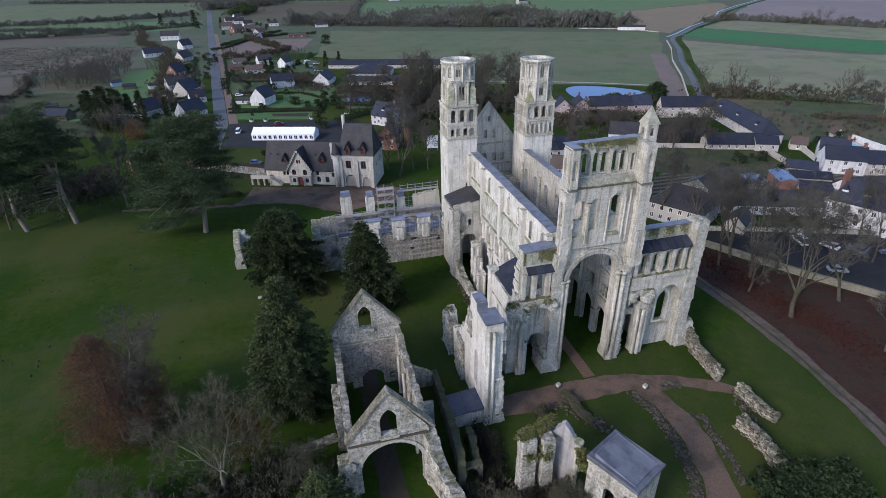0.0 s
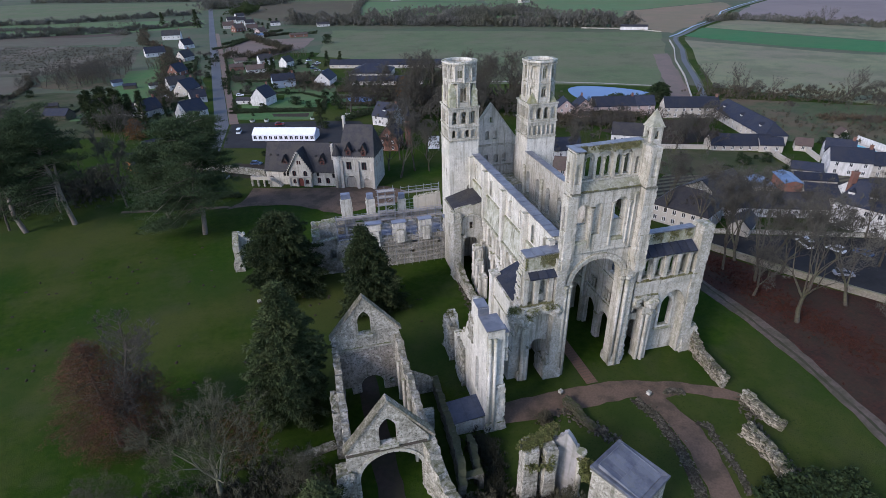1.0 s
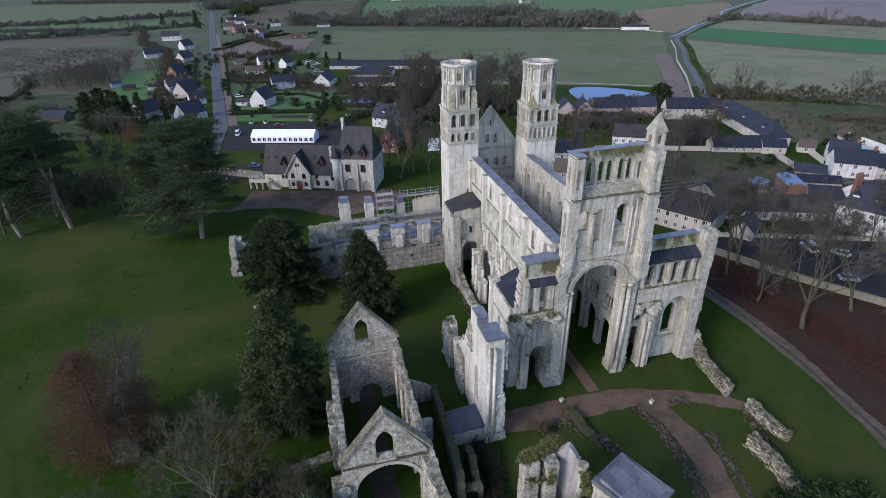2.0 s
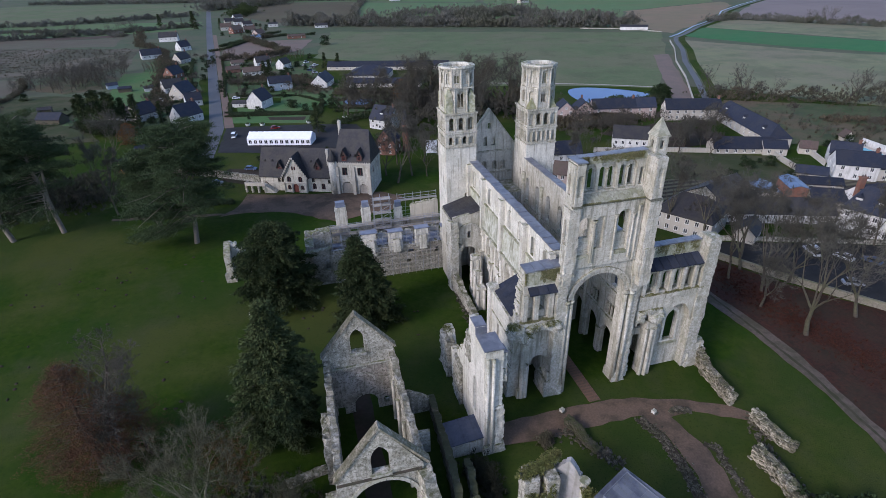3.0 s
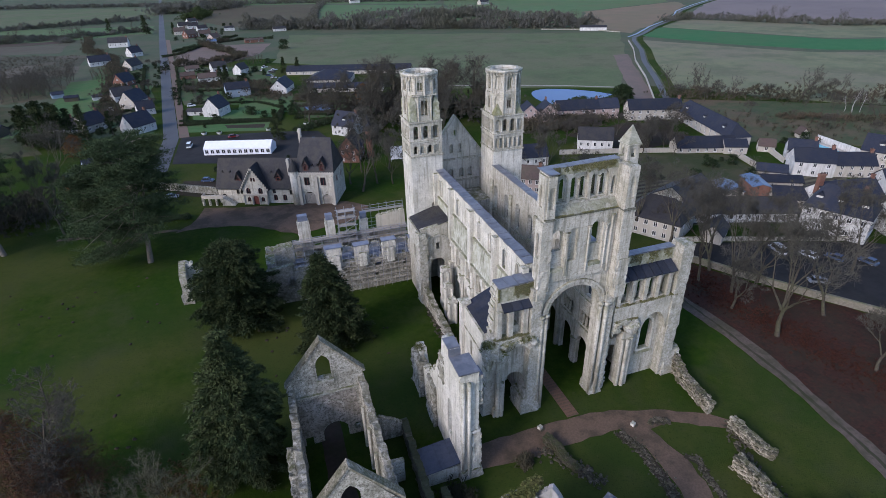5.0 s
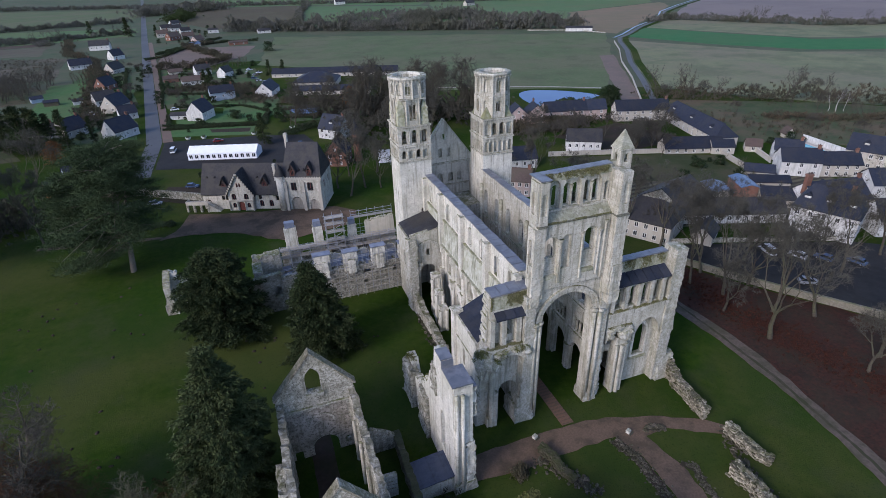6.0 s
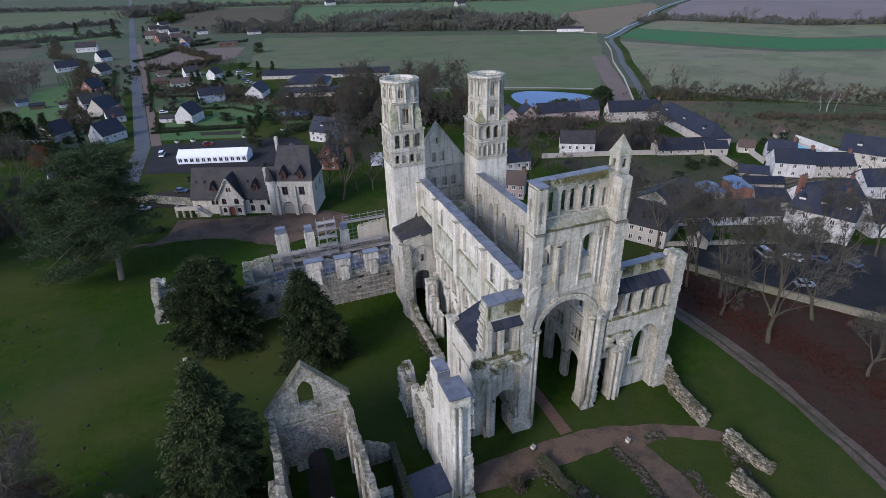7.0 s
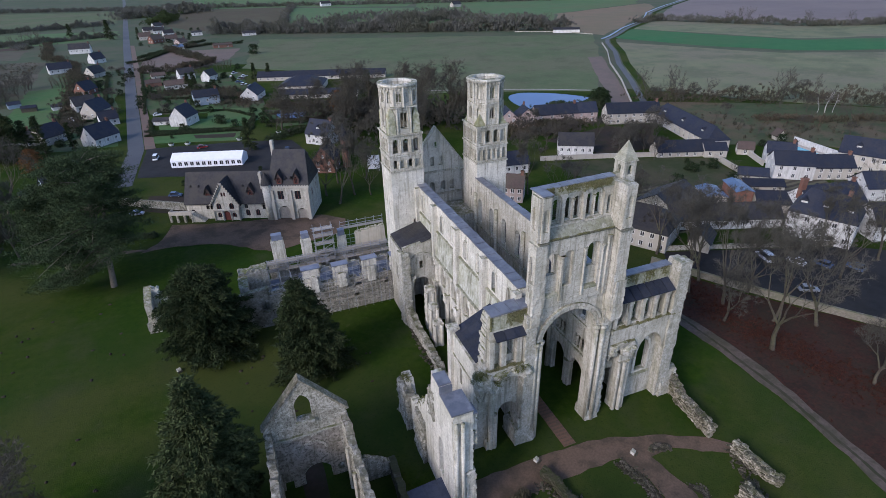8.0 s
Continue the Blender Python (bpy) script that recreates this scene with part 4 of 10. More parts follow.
for x, y in ((10.8, -1.2), (11.6, -1.5), (12.4, -1.2)):
    pillar(bm, x, y, 0, 10.0, 0.36, 10)
part("compound_pier", bm, LIME, arm)
bm = bmesh.new()
lump(bm, 10.4, -0.9, 13.6, 2.4, 0.9, 0.6, 0.35)
lump(bm, 12.2, -1.1, 12.4, 1.5, 1.0, 1.5, 0.4)
lump(bm, 9.0, -1.0, 12.6, 0.7, 0.7, 1.1, 0.3)
part("vault_fragment", bm, CRAG, arm)
part("parapet_band", boxes((8.5, 18.8, 0.18, 0.29, 23.2, 25.0)), BAND, arm, "moss-stained band of stone")
bm = bmesh.new()
crag(bm, 19.2, 21.4, -1.5, 0.4, -0.3, 26.1, 0.18, 0.8, 0.0)
crag(bm, 19.6, 23.6, -2.0, 2.2, -0.3, 5.0, 0.35, 0.8, 0.3)
part("buttress", bm, CRAG, arm)
for i in range(7):
    x0 = 8.4 + 1.5 * i
    part("capping_sheet", boxes((x0, x0 + 1.44, 0.0, 1.4, 25.2 + 0.02 * i, 25.38 + 0.02 * i)), LEAD, arm)
    bm = bmesh.new()
    f = (Vector((0, 0, 0)), Vector((0, 1, 0)), Vector((1, 0, 0)))
    slab(bm, f, [(-1.7, 21.75), (-1.7, 21.9), (0.35, 23.1), (0.35, 22.9)], [], x0, x0 + 1.4)
    part("slate_sheet", bm, SLATE, arm)

# south arm of the transept, with the first bay of the aisle
bm = bmesh.new()
rng = random.Random(31)
outline = [(-5.6, -0.5), (-5.6, 24.9), (-11.8, 24.6)] + ragged((-12.0, 24.4), (-12.6, 16.4), 0.8, 0.22, rng) + ragged((-12.6, 16.0), (-14.0, -0.5), 1.0, 0.15, rng) + [(-14.0, -0.5)]
slab(bm, FRONT, outline, [arch(-8.5, -0.3, 3.1, 6.4), arch(-8.6, 17.2, 0.9, 19.4)], -0.1, 1.6)
arm_s = part("transept_wall", bm, LIME, church, "fragment of the transept wall above a round doorway")
bm = bmesh.new()
slab(bm, FRONT, [(-12.0, 20.4), (-12.0, 24.5), (-5.8, 24.8), (-5.8, 20.4)], [], -0.6, -0.1)
part("parapet", bm, LIME, arm_s)
part("parapet_band", boxes((-11.9, -5.9, -0.72, -0.61, 22.4, 24.5)), BAND, arm_s, "moss-stained band of stone")
for x0, x1 in ((-12.1, -11.4), (-10.3, -9.5), (-7.9, -7.1), (-6.3, -5.6)):
    part("pilaster", boxes((x0, x1, -1.1, -0.1, 15.6, 20.8)), LIME, arm_s)
bm = bmesh.new()
slab(bm, FRONT, [(-12.6, 15.2), (-12.6, 16.0), (-5.6, 16.0), (-5.6, 15.2)], [], -1.5, 0.0)
part("ledge", bm, LIME, arm_s)
bm = bmesh.new()
lump(bm, -12.9, -0.9, 14.0, 1.7, 1.7, 1.9, 0.55)
lump(bm, -11.6, -1.5, 13.2, 1.3, 0.9, 1.2, 0.45)
lump(bm, -10.4, -1.6, 14.9, 1.5, 0.6, 0.7, 0.35)
part("vault_fragment", bm, CRAG, arm_s, "mossy stump of a fallen vault")
bm = bmesh.new()
lump(bm, -6.5, -1.1, 14.6, 1.0, 1.1, 1.2, 0.4)
lump(bm, -8.1, -1.5, 15.1, 1.5, 0.5, 0.6, 0.3)
part("vault_fragment", bm, CRAG, arm_s, "mossy stump of a fallen vault")
bm = bmesh.new()
ringo = [(-9.2 + 3.9 * math.cos(math.pi - math.pi * i / 14), 11.0 + 4.0 * math.sin(math.pi * i / 14)) for i in range(15)]
ringi = [(-9.2 + 3.3 * math.cos(math.pi * i / 14), 11.0 + 3.4 * math.sin(math.pi * i / 14)) for i in range(15)]
slab(bm, FRONT, ringo + ringi, [], -1.7, -0.1)
slab(bm, FRONT, [(-13.3, 11.2)] + ringo[1:-1] + [(-5.6, 11.2), (-5.6, 15.3), (-13.0, 15.3)], [], -1.3, -0.1)
part("wall_rib", bm, LIME, arm_s)
bm = bmesh.new()
for x, z1 in ((-11.5, 11.2), (-10.9, 7.0), (-6.3, 11.5), (-6.6, 7.0)):
    pillar(bm, x, -0.75, -0.2, z1, 0.42, 12)
crag(bm, -7.4, -5.3, -1.6, 0.2, -0.3, 5.0, 0.3, 0.7, 0.1)
crag(bm, -12.3, -10.6, -1.0, 0.4, -0.3, 1.6, 0.2, 0.6, 0.1)
part("compound_pier", bm, LIME, arm_s)
for i in range(4):
    x0 = -11.9 + 1.55 * i
    part("capping_sheet", boxes((x0, x0 + 1.5, -0.8, 1.8, 24.7 + 0.08 * i, 24.9 + 0.08 * i)), LEAD, arm_s)
for i in range(3):
    bm = bmesh.new()
    slab(bm, SIDE, [(-1.7, 21.0), (-1.7, 21.2), (-0.2, 22.3), (-0.2, 22.1)], [], -11.4 + 1.55 * i, -11.4 + 1.55 * i + 1.5)
    part("slate_sheet", bm, SLATE, arm_s)
# aisle bay
bm = bmesh.new()
slab(bm, SIDE, [(1.6, -0.5), (1.0, 13.5), (2.0, 15.0), (10.6, 15.4), (10.6, -0.5)], [arch(6.6, 7.5, 0.9, 10.2)], -13.2, -12.2)
slab(bm, FRONT, [(-13.2, -0.5), (-13.2, 15.2), (-6.0, 18.8), (-6.0, -0.5)], [arch(-9.6, -0.4, 4.0, 5.8)], 9.8, 10.6)
bay = part("aisle_bay", bm, LIME_PALE, church, "only bay of the south aisle under a slate lean-to")
part("corner_buttress", boxes((-13.7, -12.1, 9.6, 11.0, -0.3, 16.3), (-13.9, -12.1, 9.4, 11.2, 15.9, 16.2)), LIME_PALE, bay)
part("string_course", boxes((-13.4, -13.2, 1.8, 10.6, 11.4, 11.65)), LIME, bay)
for i in range(4):
    for j in range(5):
        bm = bmesh.new()
        y0 = 1.8 + 1.75 * j
        x0 = -12.9 + 1.75 * i
        z0 = 15.3 + (x0 + 12.9) * 0.5
        slab(bm, (Vector((0, 0, 0)), Vector((1, 0, 0)), Vector((0, 1, 0))), [(x0, z0), (x0, z0 + 0.1), (x0 + 1.78, z0 + 0.99), (x0 + 1.78, z0 + 0.89)], [], y0, y0 + 1.72)
        part("slate_sheet", bm, SLATE, bay)

# end wall of the south arm: a broken wall that climbs to a tall stump
bm = bmesh.new()
rng = random.Random(41)
outline = [(12.6, -0.5)] + ragged((12.4, 8.0), (9.5, 8.6), 0.7, 0.3, rng) + ragged((9.0, 6.0), (4.5, 7.2), 0.8, 0.4, rng) + ragged((4.0, 9.0), (0.3, 12.5), 0.8, 0.4, rng) \
    + ragged((0.0, 14.0), (-2.6, 17.4), 0.8, 0.3, rng) + [(-2.8, 20.6), (-6.0, 20.6), (-6.2, 19.4), (-9.6, 19.4)] + ragged((-9.7, 19.0), (-9.9, 6), 0.8, 0.1, rng) + [(-10.0, -0.5)]
slab(bm, SIDE, outline, [arch(-5.6, 4.5, 1.5, 10.6), arch(2.2, 1.5, 1.4, 4.0)], -21.3, -20.0)
end = part("transept_end_wall", bm, LIME_PALE, church, "broken end wall climbing to a tall stump")
bm = bmesh.new()
crag(bm, -21.2, -18.6, -10.0, -8.2, -0.3, 19.2, 0.12, 0.8)
crag(bm, -20.2, -18.0, -9.6, -8.2, 14.0, 18.4, 0.35, 0.7)
crag(bm, -19.6, -18.3, -10.2, -8.6, -0.3, 9.0, 0.4, 0.7)
part("stump", bm, LIME_PALE, end)
for b in ((-18.9, -17.9, -9.8, -8.4, 13.2, 15.6), (-18.9, -18.1, -10.0, -8.6, 4.2, 6.0), (-21.6, -17.8, -10.6, -8.0, -0.3, 1.5)):
    bm = bmesh.new()
    crag(bm, *b, 0.3, 0.5, 0.15)
    part("broken_edge", bm, CRAG, end)
for x, y in ((-20.9, -10.1), (-20.1, -10.3)):
    bm = bmesh.new()
    pillar(bm, x, y, -0.2, 18.0, 0.26, 10)
    part("shaft", bm, LIME_PALE, end, smooth=True)
bm = bmesh.new()
crag(bm, -22.2, -20.4, 7.5, 12.6, -0.3, 7.6, 0.5, 0.7, 0.2)
crag(bm, -22.0, -20.2, 0.5, 4.5, -0.3, 8.0, 0.5, 0.7, 0.15)
crag(bm, -21.5, -19.4, -3.5, -1.4, 12.0, 17.2, 0.5, 0.7, 0.1)
part("ragged_core", bm, MOSSY_TOP, end)
for b in ((-21.5, -19.8, -6.0, -3.6, 20.6, 20.78), (-21.5, -18.6, -10.2, -6.3, 19.4, 19.58), (-18.7, -18.0, -9.9, -8.0, 18.5, 18.66), (-21.5, -19.8, -6.25, -6.05, 19.5, 20.6)):
    part("capping_sheet", boxes(b), LEAD, end)
BLUE_SLATE = surf("blue_slate", (0.055, 0.065, 0.095), (0.035, 0.043, 0.066), 1.5, (0.07, 0.078, 0.10), 0.4, 0.5, rough=0.6, spec=0.3, courses=(0.3, 0.2, 0.35), bump=0.35)
bm = bmesh.new()
slab(bm, (Vector((0, 0, 0)), Vector((1, 0, 0)), Vector((0, 1, 0))), [(-26.4, 2.6), (-26.4, 2.75), (-21.3, 3.3), (-21.3, 3.15)], [], -10.0, -5.2)
lean = part("lean_to_roof", bm, BLUE_SLATE, end, "blue-grey sheeted lean-to roof")
part("lean_to_wall", boxes((-26.2, -25.6, -9.8, -5.4, -0.3, 2.58), (-25.6, -21.3, -9.8, -9.2, -0.3, 2.6)), LIME, end)

# nave walls
bays = [4.6, 9.9, 15.2, 20.6, 26.2, 31.8, 37.4, 42.9]
piers = [1.9, 7.2, 12.6, 17.9, 23.6, 29.0, 34.7, 40.2, 44.6]
bm = bmesh.new()
holes = [arch(y, -0.4, 3.6, 5.4) for y in bays[1:7]] + [arch(y, 9.0, 3.0, 12.0) for y in bays[1:7]] + [arch(y, 21.3, 1.25, 24.2) for y in bays]
slab(bm, SIDE, [(1.8, -0.5), (1.8, 26.2), (45.0, 26.2), (45.0, -0.5)], holes, -6.2, -4.7)
nave_s = part("nave_wall", bm, LIME_PALE, church, "high nave wall with round-headed clerestory windows")
for y in bays[1:7]:
    bm = bmesh.new()
    slab(bm, SIDE, arch(y, 9.05, 2.9, 12.0)[1:-1] + [(y + 1.45, 9.05), (y - 1.45, 9.05)], [arch(y - 0.9, 9.3, 0.7, 11.2), arch(y, 9.3, 0.7, 11.2), arch(y + 0.9, 9.3, 0.7, 11.2)], -5.7, -5.3)
    part("gallery_arcade", bm, LIME, nave_s)
for i, y in enumerate(piers):
    bm = bmesh.new()
    pillar(bm, -6.35, y, -0.2, 13.6 if i % 2 else 15.0, 0.45, 10)
    pillar(bm, -6.6, y + 0.45, -0.2, 8.2, 0.3, 8)
    pillar(bm, -6.6, y - 0.45, -0.2, 8.2, 0.3, 8)
    crag(bm, -7.2, -6.0, y - 0.7, y + 0.7, 7.6, 9.3, 0.28, 0.5)
    crag(bm, -6.9, -6.1, y - 0.5, y + 0.5, 13.0, 14.6, 0.2, 0.5)
    part("half_column", bm, LIME_PALE, nave_s)
    if i % 2 == 0:
        part("buttress", boxes((-7.15, -6.2, y - 0.6, y + 0.6, 14.6, 25.9)), LIME_PALE, nave_s)
LICHENED = surf("lichened_render", (0.50, 0.495, 0.43), (0.36, 0.36, 0.29), 1.5, (0.20, 0.205, 0.13), 0.35, 0.55, streak=0.75, bump=0.4)
for y0, y1 in zip(piers[::2], piers[2::2]):
    bm = bmesh.new()
    slab(bm, FRONT, [(-6.2, 15.2), (-6.85, 15.4), (-6.7, 16.0), (-6.3, 20.3), (-6.2, 20.3)], [], y0 + 0.56, y1 - 0.56)
    part("roof_scar", bm, LICHENED, nave_s)
    part("string_course", boxes((-6.6, -6.2, y0 + 0.56, y1 - 0.56, 20.5, 20.75)), BAND, nave_s)
    part("string_course", boxes((-7.1, -6.2, y0 + 0.56, y1 - 0.56, 14.9, 15.15)), BAND, nave_s)
    for w in (0.27, 0.73):
        yw = y0 + (y1 - y0) * w
        bm = bmesh.new()
        ring = arch(yw, 21.3, 1.75, 24.1)
        slab(bm, SIDE, ring, [arch(yw, 21.32, 1.3, 24.15)], -6.36, -6.21)
        part("window_surround", bm, LIME_PALE, nave_s)
for i in range(21):
    y0 = 2.0 + 2.05 * i
    part("capping_sheet", boxes((-6.45, -4.55, y0, y0 + 1.99, 26.2 + 0.05 * (i % 3), 26.36 + 0.05 * (i % 3))), LEAD, nave_s)

bm = bmesh.new()
holes = [arch(y, -0.4, 3.6, 5.4) for y in bays] + [arch(y, 15.9, 1.9, 20.6) for y in bays]
holes += [arch(y, 9.9, 3.0, 12.1) for y in bays]
slab(bm, SIDE, [(0.7, -0.5), (0.7, 25.6), (45.0, 25.6), (45.0, -0.5)], holes, 6.9, 7.75)
nave_n = part("nave_wall", bm, LIME, church, "high nave wall with round-headed clerestory windows")
bm = bmesh.new()
slab(bm, SIDE, [(0.7, 9.0), (0.7, 9.5), (45.0, 9.5), (45.0, 9.0)], [], 6.55, 6.9)
slab(bm, SIDE, [(0.7, 14.9), (0.7, 15.3), (45.0, 15.3), (45.0, 14.9)], [], 6.65, 6.9)
part("string_course", bm, LIME, nave_n)
for y in bays:
    bm = bmesh.new()
    slab(bm, SIDE, arch(y, 9.95, 2.94, 12.1)[1:-1] + [(y + 1.47, 9.95), (y - 1.47, 9.95)], [arch(y + d, 10.0, 0.82, 11.9) for d in (-0.94, 0, 0.94)], 7.0, 7.25)
    part("gallery_arcade", bm, LIME, nave_n)
    for d in (-0.46, 0.46):
        bm = bmesh.new()
        pillar(bm, 6.93, y + d, 9.9, 11.7, 0.1, 7)
        pillar(bm, 6.93, y + d, 11.7, 12.0, 0.11, 7, 0.2)
        part("colonnette", bm, LIME, nave_n)
for y in piers[1:-1:2]:
    bm = bmesh.new()
    pillar(bm, 7.4, y, -0.2, 4.8, 0.72, 12)
    pillar(bm, 7.4, y, 4.8, 5.5, 0.74, 12, 1.05)
    part("round_column", bm, LIME, nave_n)
# Slab added over the gallery; dark slate so the openings look dark.
part("gallery_roof", boxes((7.76, 13.4, 2.2, 44.6, 14.2, 14.5)), SLATE_OLD, church, "dark slab added to keep the gallery openings dark")
# Hidden slab added behind the nave wall to darken the arcade arches.
bm = boxes((7.76, 13.4, 2.2, 44.6, 8.3, 8.8))
part("aisle_vault", bm, LIME, church, "hidden slab added to darken the north aisle arches")
for y in piers[::2]:
    bm = bmesh.new()
    pillar(bm, 6.6, y, -0.2, 22.5, 0.42, 10)
    part("half_column", bm, LIME, nave_n, smooth=True)
for i in range(21):
    y0 = 2.0 + 2.05 * i
    part("capping_sheet", boxes((6.6, 8.2, y0, y0 + 1.99, 25.6 + 0.04 * (i % 3), 25.75 + 0.04 * (i % 3))), LEAD, nave_n)
# north aisle wall, raised out of view to keep the arches dark
bm = bmesh.new()
ruin(bm, [(14.0, 2.2, 14), (14.2, 20, 14.2), (14.0, 44, 14)], 1.2, 0.2, 1.0)
part("aisle_wall", bm, RUBBLE, church)

# western bays of the south aisle, beside the tower
bm = bmesh.new()
rng = random.Random(51)
slab(bm, FRONT, ragged((-13.3, -0.5), (-12.9, 17.2), 0.9, 0.2, rng) + [(-12.9, 17.2), (-6.2, 18.2), (-6.2, -0.5)], [arch(-9.4, -0.4, 3.4, 8.4), oblong(-9.3, 12.2, 0.8, 1.6)], 35.8, 36.8)
slab(bm, SIDE, [(35.8, -0.5), (35.8, 16.2), (44.6, 16.2), (44.6, -0.5)], [arch(40.2, 8.6, 1.0, 11.5)], -13.2, -12.2)
block = part("aisle_block", bm, LIME, church, "two-storey end of the south aisle under slates")
bm = bmesh.new()
ringo = [(-9.4 + 2.6 * math.cos(math.pi - math.pi * i / 12), 13.2 + 2.7 * math.sin(math.pi * i / 12)) for i in range(13)]
ringi = [(-9.4 + 2.1 * math.cos(math.pi * i / 12), 13.2 + 2.2 * math.sin(math.pi * i / 12)) for i in range(13)]
slab(bm, FRONT, ringo + ringi, [], 35.5, 35.85)
part("blind_arch", bm, CRAG, block)
bm = bmesh.new()
crag(bm, -13.8, -12.0, 34.6, 37.2, -0.3, 16.6, 0.35, 0.8, 0.05)
crag(bm, -12.6, -11.0, 35.0, 36.4, 9.5, 11.0, 0.4, 0.6)
part("ragged_core", bm, CRAG, block)
for i in range(5):
    for j in range(4):
        bm = bmesh.new()
        y0, x0 = 36.0 + 1.72 * i, -13.0 + 1.7 * j
        z0 = 16.5 + 0.3 * (x0 + 13.0)
        slab(bm, FRONT, [(x0, z0), (x0, z0 + 0.1), (x0 + 1.72, z0 + 0.62), (x0 + 1.72, z0 + 0.52)], [], y0, y0 + 1.69)
        part("slate_sheet", bm, SLATE_OLD, block)
bm = bmesh.new()
ruin(bm, [(-12.9, 35.5, 6.0), (-12.4, 32, 2.6), (-12.2, 28, 2.2), (-12.2, 23, 1.8), (-12.4, 17, 1.6), (-12.8, 11.5, 1.4)], 1.3, 0.35, 0.6)
part("low_wall", bm, RUBBLE, church, "low ragged remains of the aisle wall")
for x, y, h in ((-9.0, 32.5, 9.6), (-9.4, 29.2, 7.6), (-9.6, 26.4, 5.5)):
    bm = bmesh.new()
    crag(bm, x - 0.9, x + 0.9, y - 0.8, y + 0.8, -0.3, h, 0.25, 0.7, 0.08)
    pillar(bm, x - 0.8, y - 0.6, -0.2, h * 0.9, 0.32, 9)
    pillar(bm, x + 0.5, y - 0.85, -0.2, h * 0.9, 0.32, 9)
    part("aisle_pier", bm, LIME_PALE, church)


def tower(cx, cy, half, label, stages, low):
    """A west tower: plain shaft, arcaded square stages, and a many-sided crown open to the sky."""
    tw = knot("tower", church, label)
    faces4 = [(Vector((cx, cy, 0)) + n * -half, u, n) for u, n in ((Vector((1, 0, 0)), Vector((0, 1, 0))), (Vector((0, -1, 0)), Vector((1, 0, 0))),
                                                                  (Vector((-1, 0, 0)), Vector((0, -1, 0))), (Vector((0, 1, 0)), Vector((-1, 0, 0))))]
    bm_ = bmesh.new()
    for k, f in enumerate(faces4):
        e = half if k % 2 == 0 else half - 1.3
        slab(bm_, f, [(-e, -0.5), (-e, low), (e, low), (e, -0.5)], [arch(1.2, 17.2, 0.9, 18.6)] if k == 0 and label.startswith("south") else [oblong(0.8, 21, 0.45, 1.8)], 0, 1.3)
    part("shaft", bm_, LIME_PALE, tw)
    for z in [low] + [s[1] for s in stages]:
        e = half + 0.18
        part("string_course", boxes((cx - e, cx + e, cy - e, cy + e, z - 0.16, z + 0.16)), LIME, tw)
    for z0, z1, wide, pos, through_ in stages:
        for k, f in enumerate(faces4):
            bm_ = bmesh.new()
            hs = [arch(u * half, z0 + 0.5, wide, z1 - 0.8 - wide / 2) for u in pos]
            e, g = (half, half - 0.38) if k % 2 == 0 else (half - 0.351, half - 1.21)
            slab(bm_, f, [(-e, z0), (-e, z1), (e, z1), (e, z0)], hs, 0.0, 0.35)
            deep = [[(a * 0.98, b) for a, b in h] for h, t in zip(hs, through_) if t and max(abs(a) for a, b in h) < g]
            slab(bm_, f, [(-g, z0), (-g, z1), (g, z1), (g, z0)], deep, 0.36, 1.2)
            part("arcaded_side", bm_, LIME, tw)
        for f in faces4:
            o, u, n = f
            for p, q in zip(pos, pos[1:]):
                bm_ = bmesh.new()
                c = o + u * ((p + q) / 2 * half) - n * 0.08
                pillar(bm_, c.x, c.y, z0 + 0.4, z1 - 1.0, 0.13, 7)
                part("colonnette", bm_, LIME, tw)
    return tw, faces4


def crown(tw, cx, cy, z0, z1, r, sides, opening, zsill, turn, alternate=False, depth=0.8):
    """One many-sided storey with an arch in each side."""
    bm_ = bmesh.new()
    apo = r * math.cos(math.pi / sides)
    wide = 2 * r * math.sin(math.pi / sides)
    for i in range(sides):
        a = turn + 2 * math.pi * i / sides
        n = Vector((-math.cos(a), -math.sin(a), 0))
        f = (Vector((cx, cy, 0)) - n * apo, Vector((-n.y, n.x, 0)), n)
        slab(bm_, f, [(-wide / 2, z0), (-wide / 2, z1), (wide / 2, z1), (wide / 2, z0)], [arch(0, zsill, opening, z1 - 1.3, 1.0, 8)], 0, 0.3)
        inner = wide / 2 * (1 - 0.32 / apo)
        if alternate and i % 2:
            slab(bm_, f, [(-inner, z0), (-inner, z1), (inner, z1), (inner, z0)], [], 0.32, depth)
        else:
            w = opening * 0.42
            slab(bm_, f, [(-inner, z0), (-inner, z1), (inner, z1), (inner, z0)], [arch(s * opening * 0.25, zsill + 0.15, w, z1 - 1.5) for s in (-1, 1)], 0.32, depth)
        c = f[0] + f[1] * (wide / 2)
        pillar(bm_, c.x, c.y, z0, z1, 0.2, 7)
    return part("crown_stage", bm_, LIME, tw)


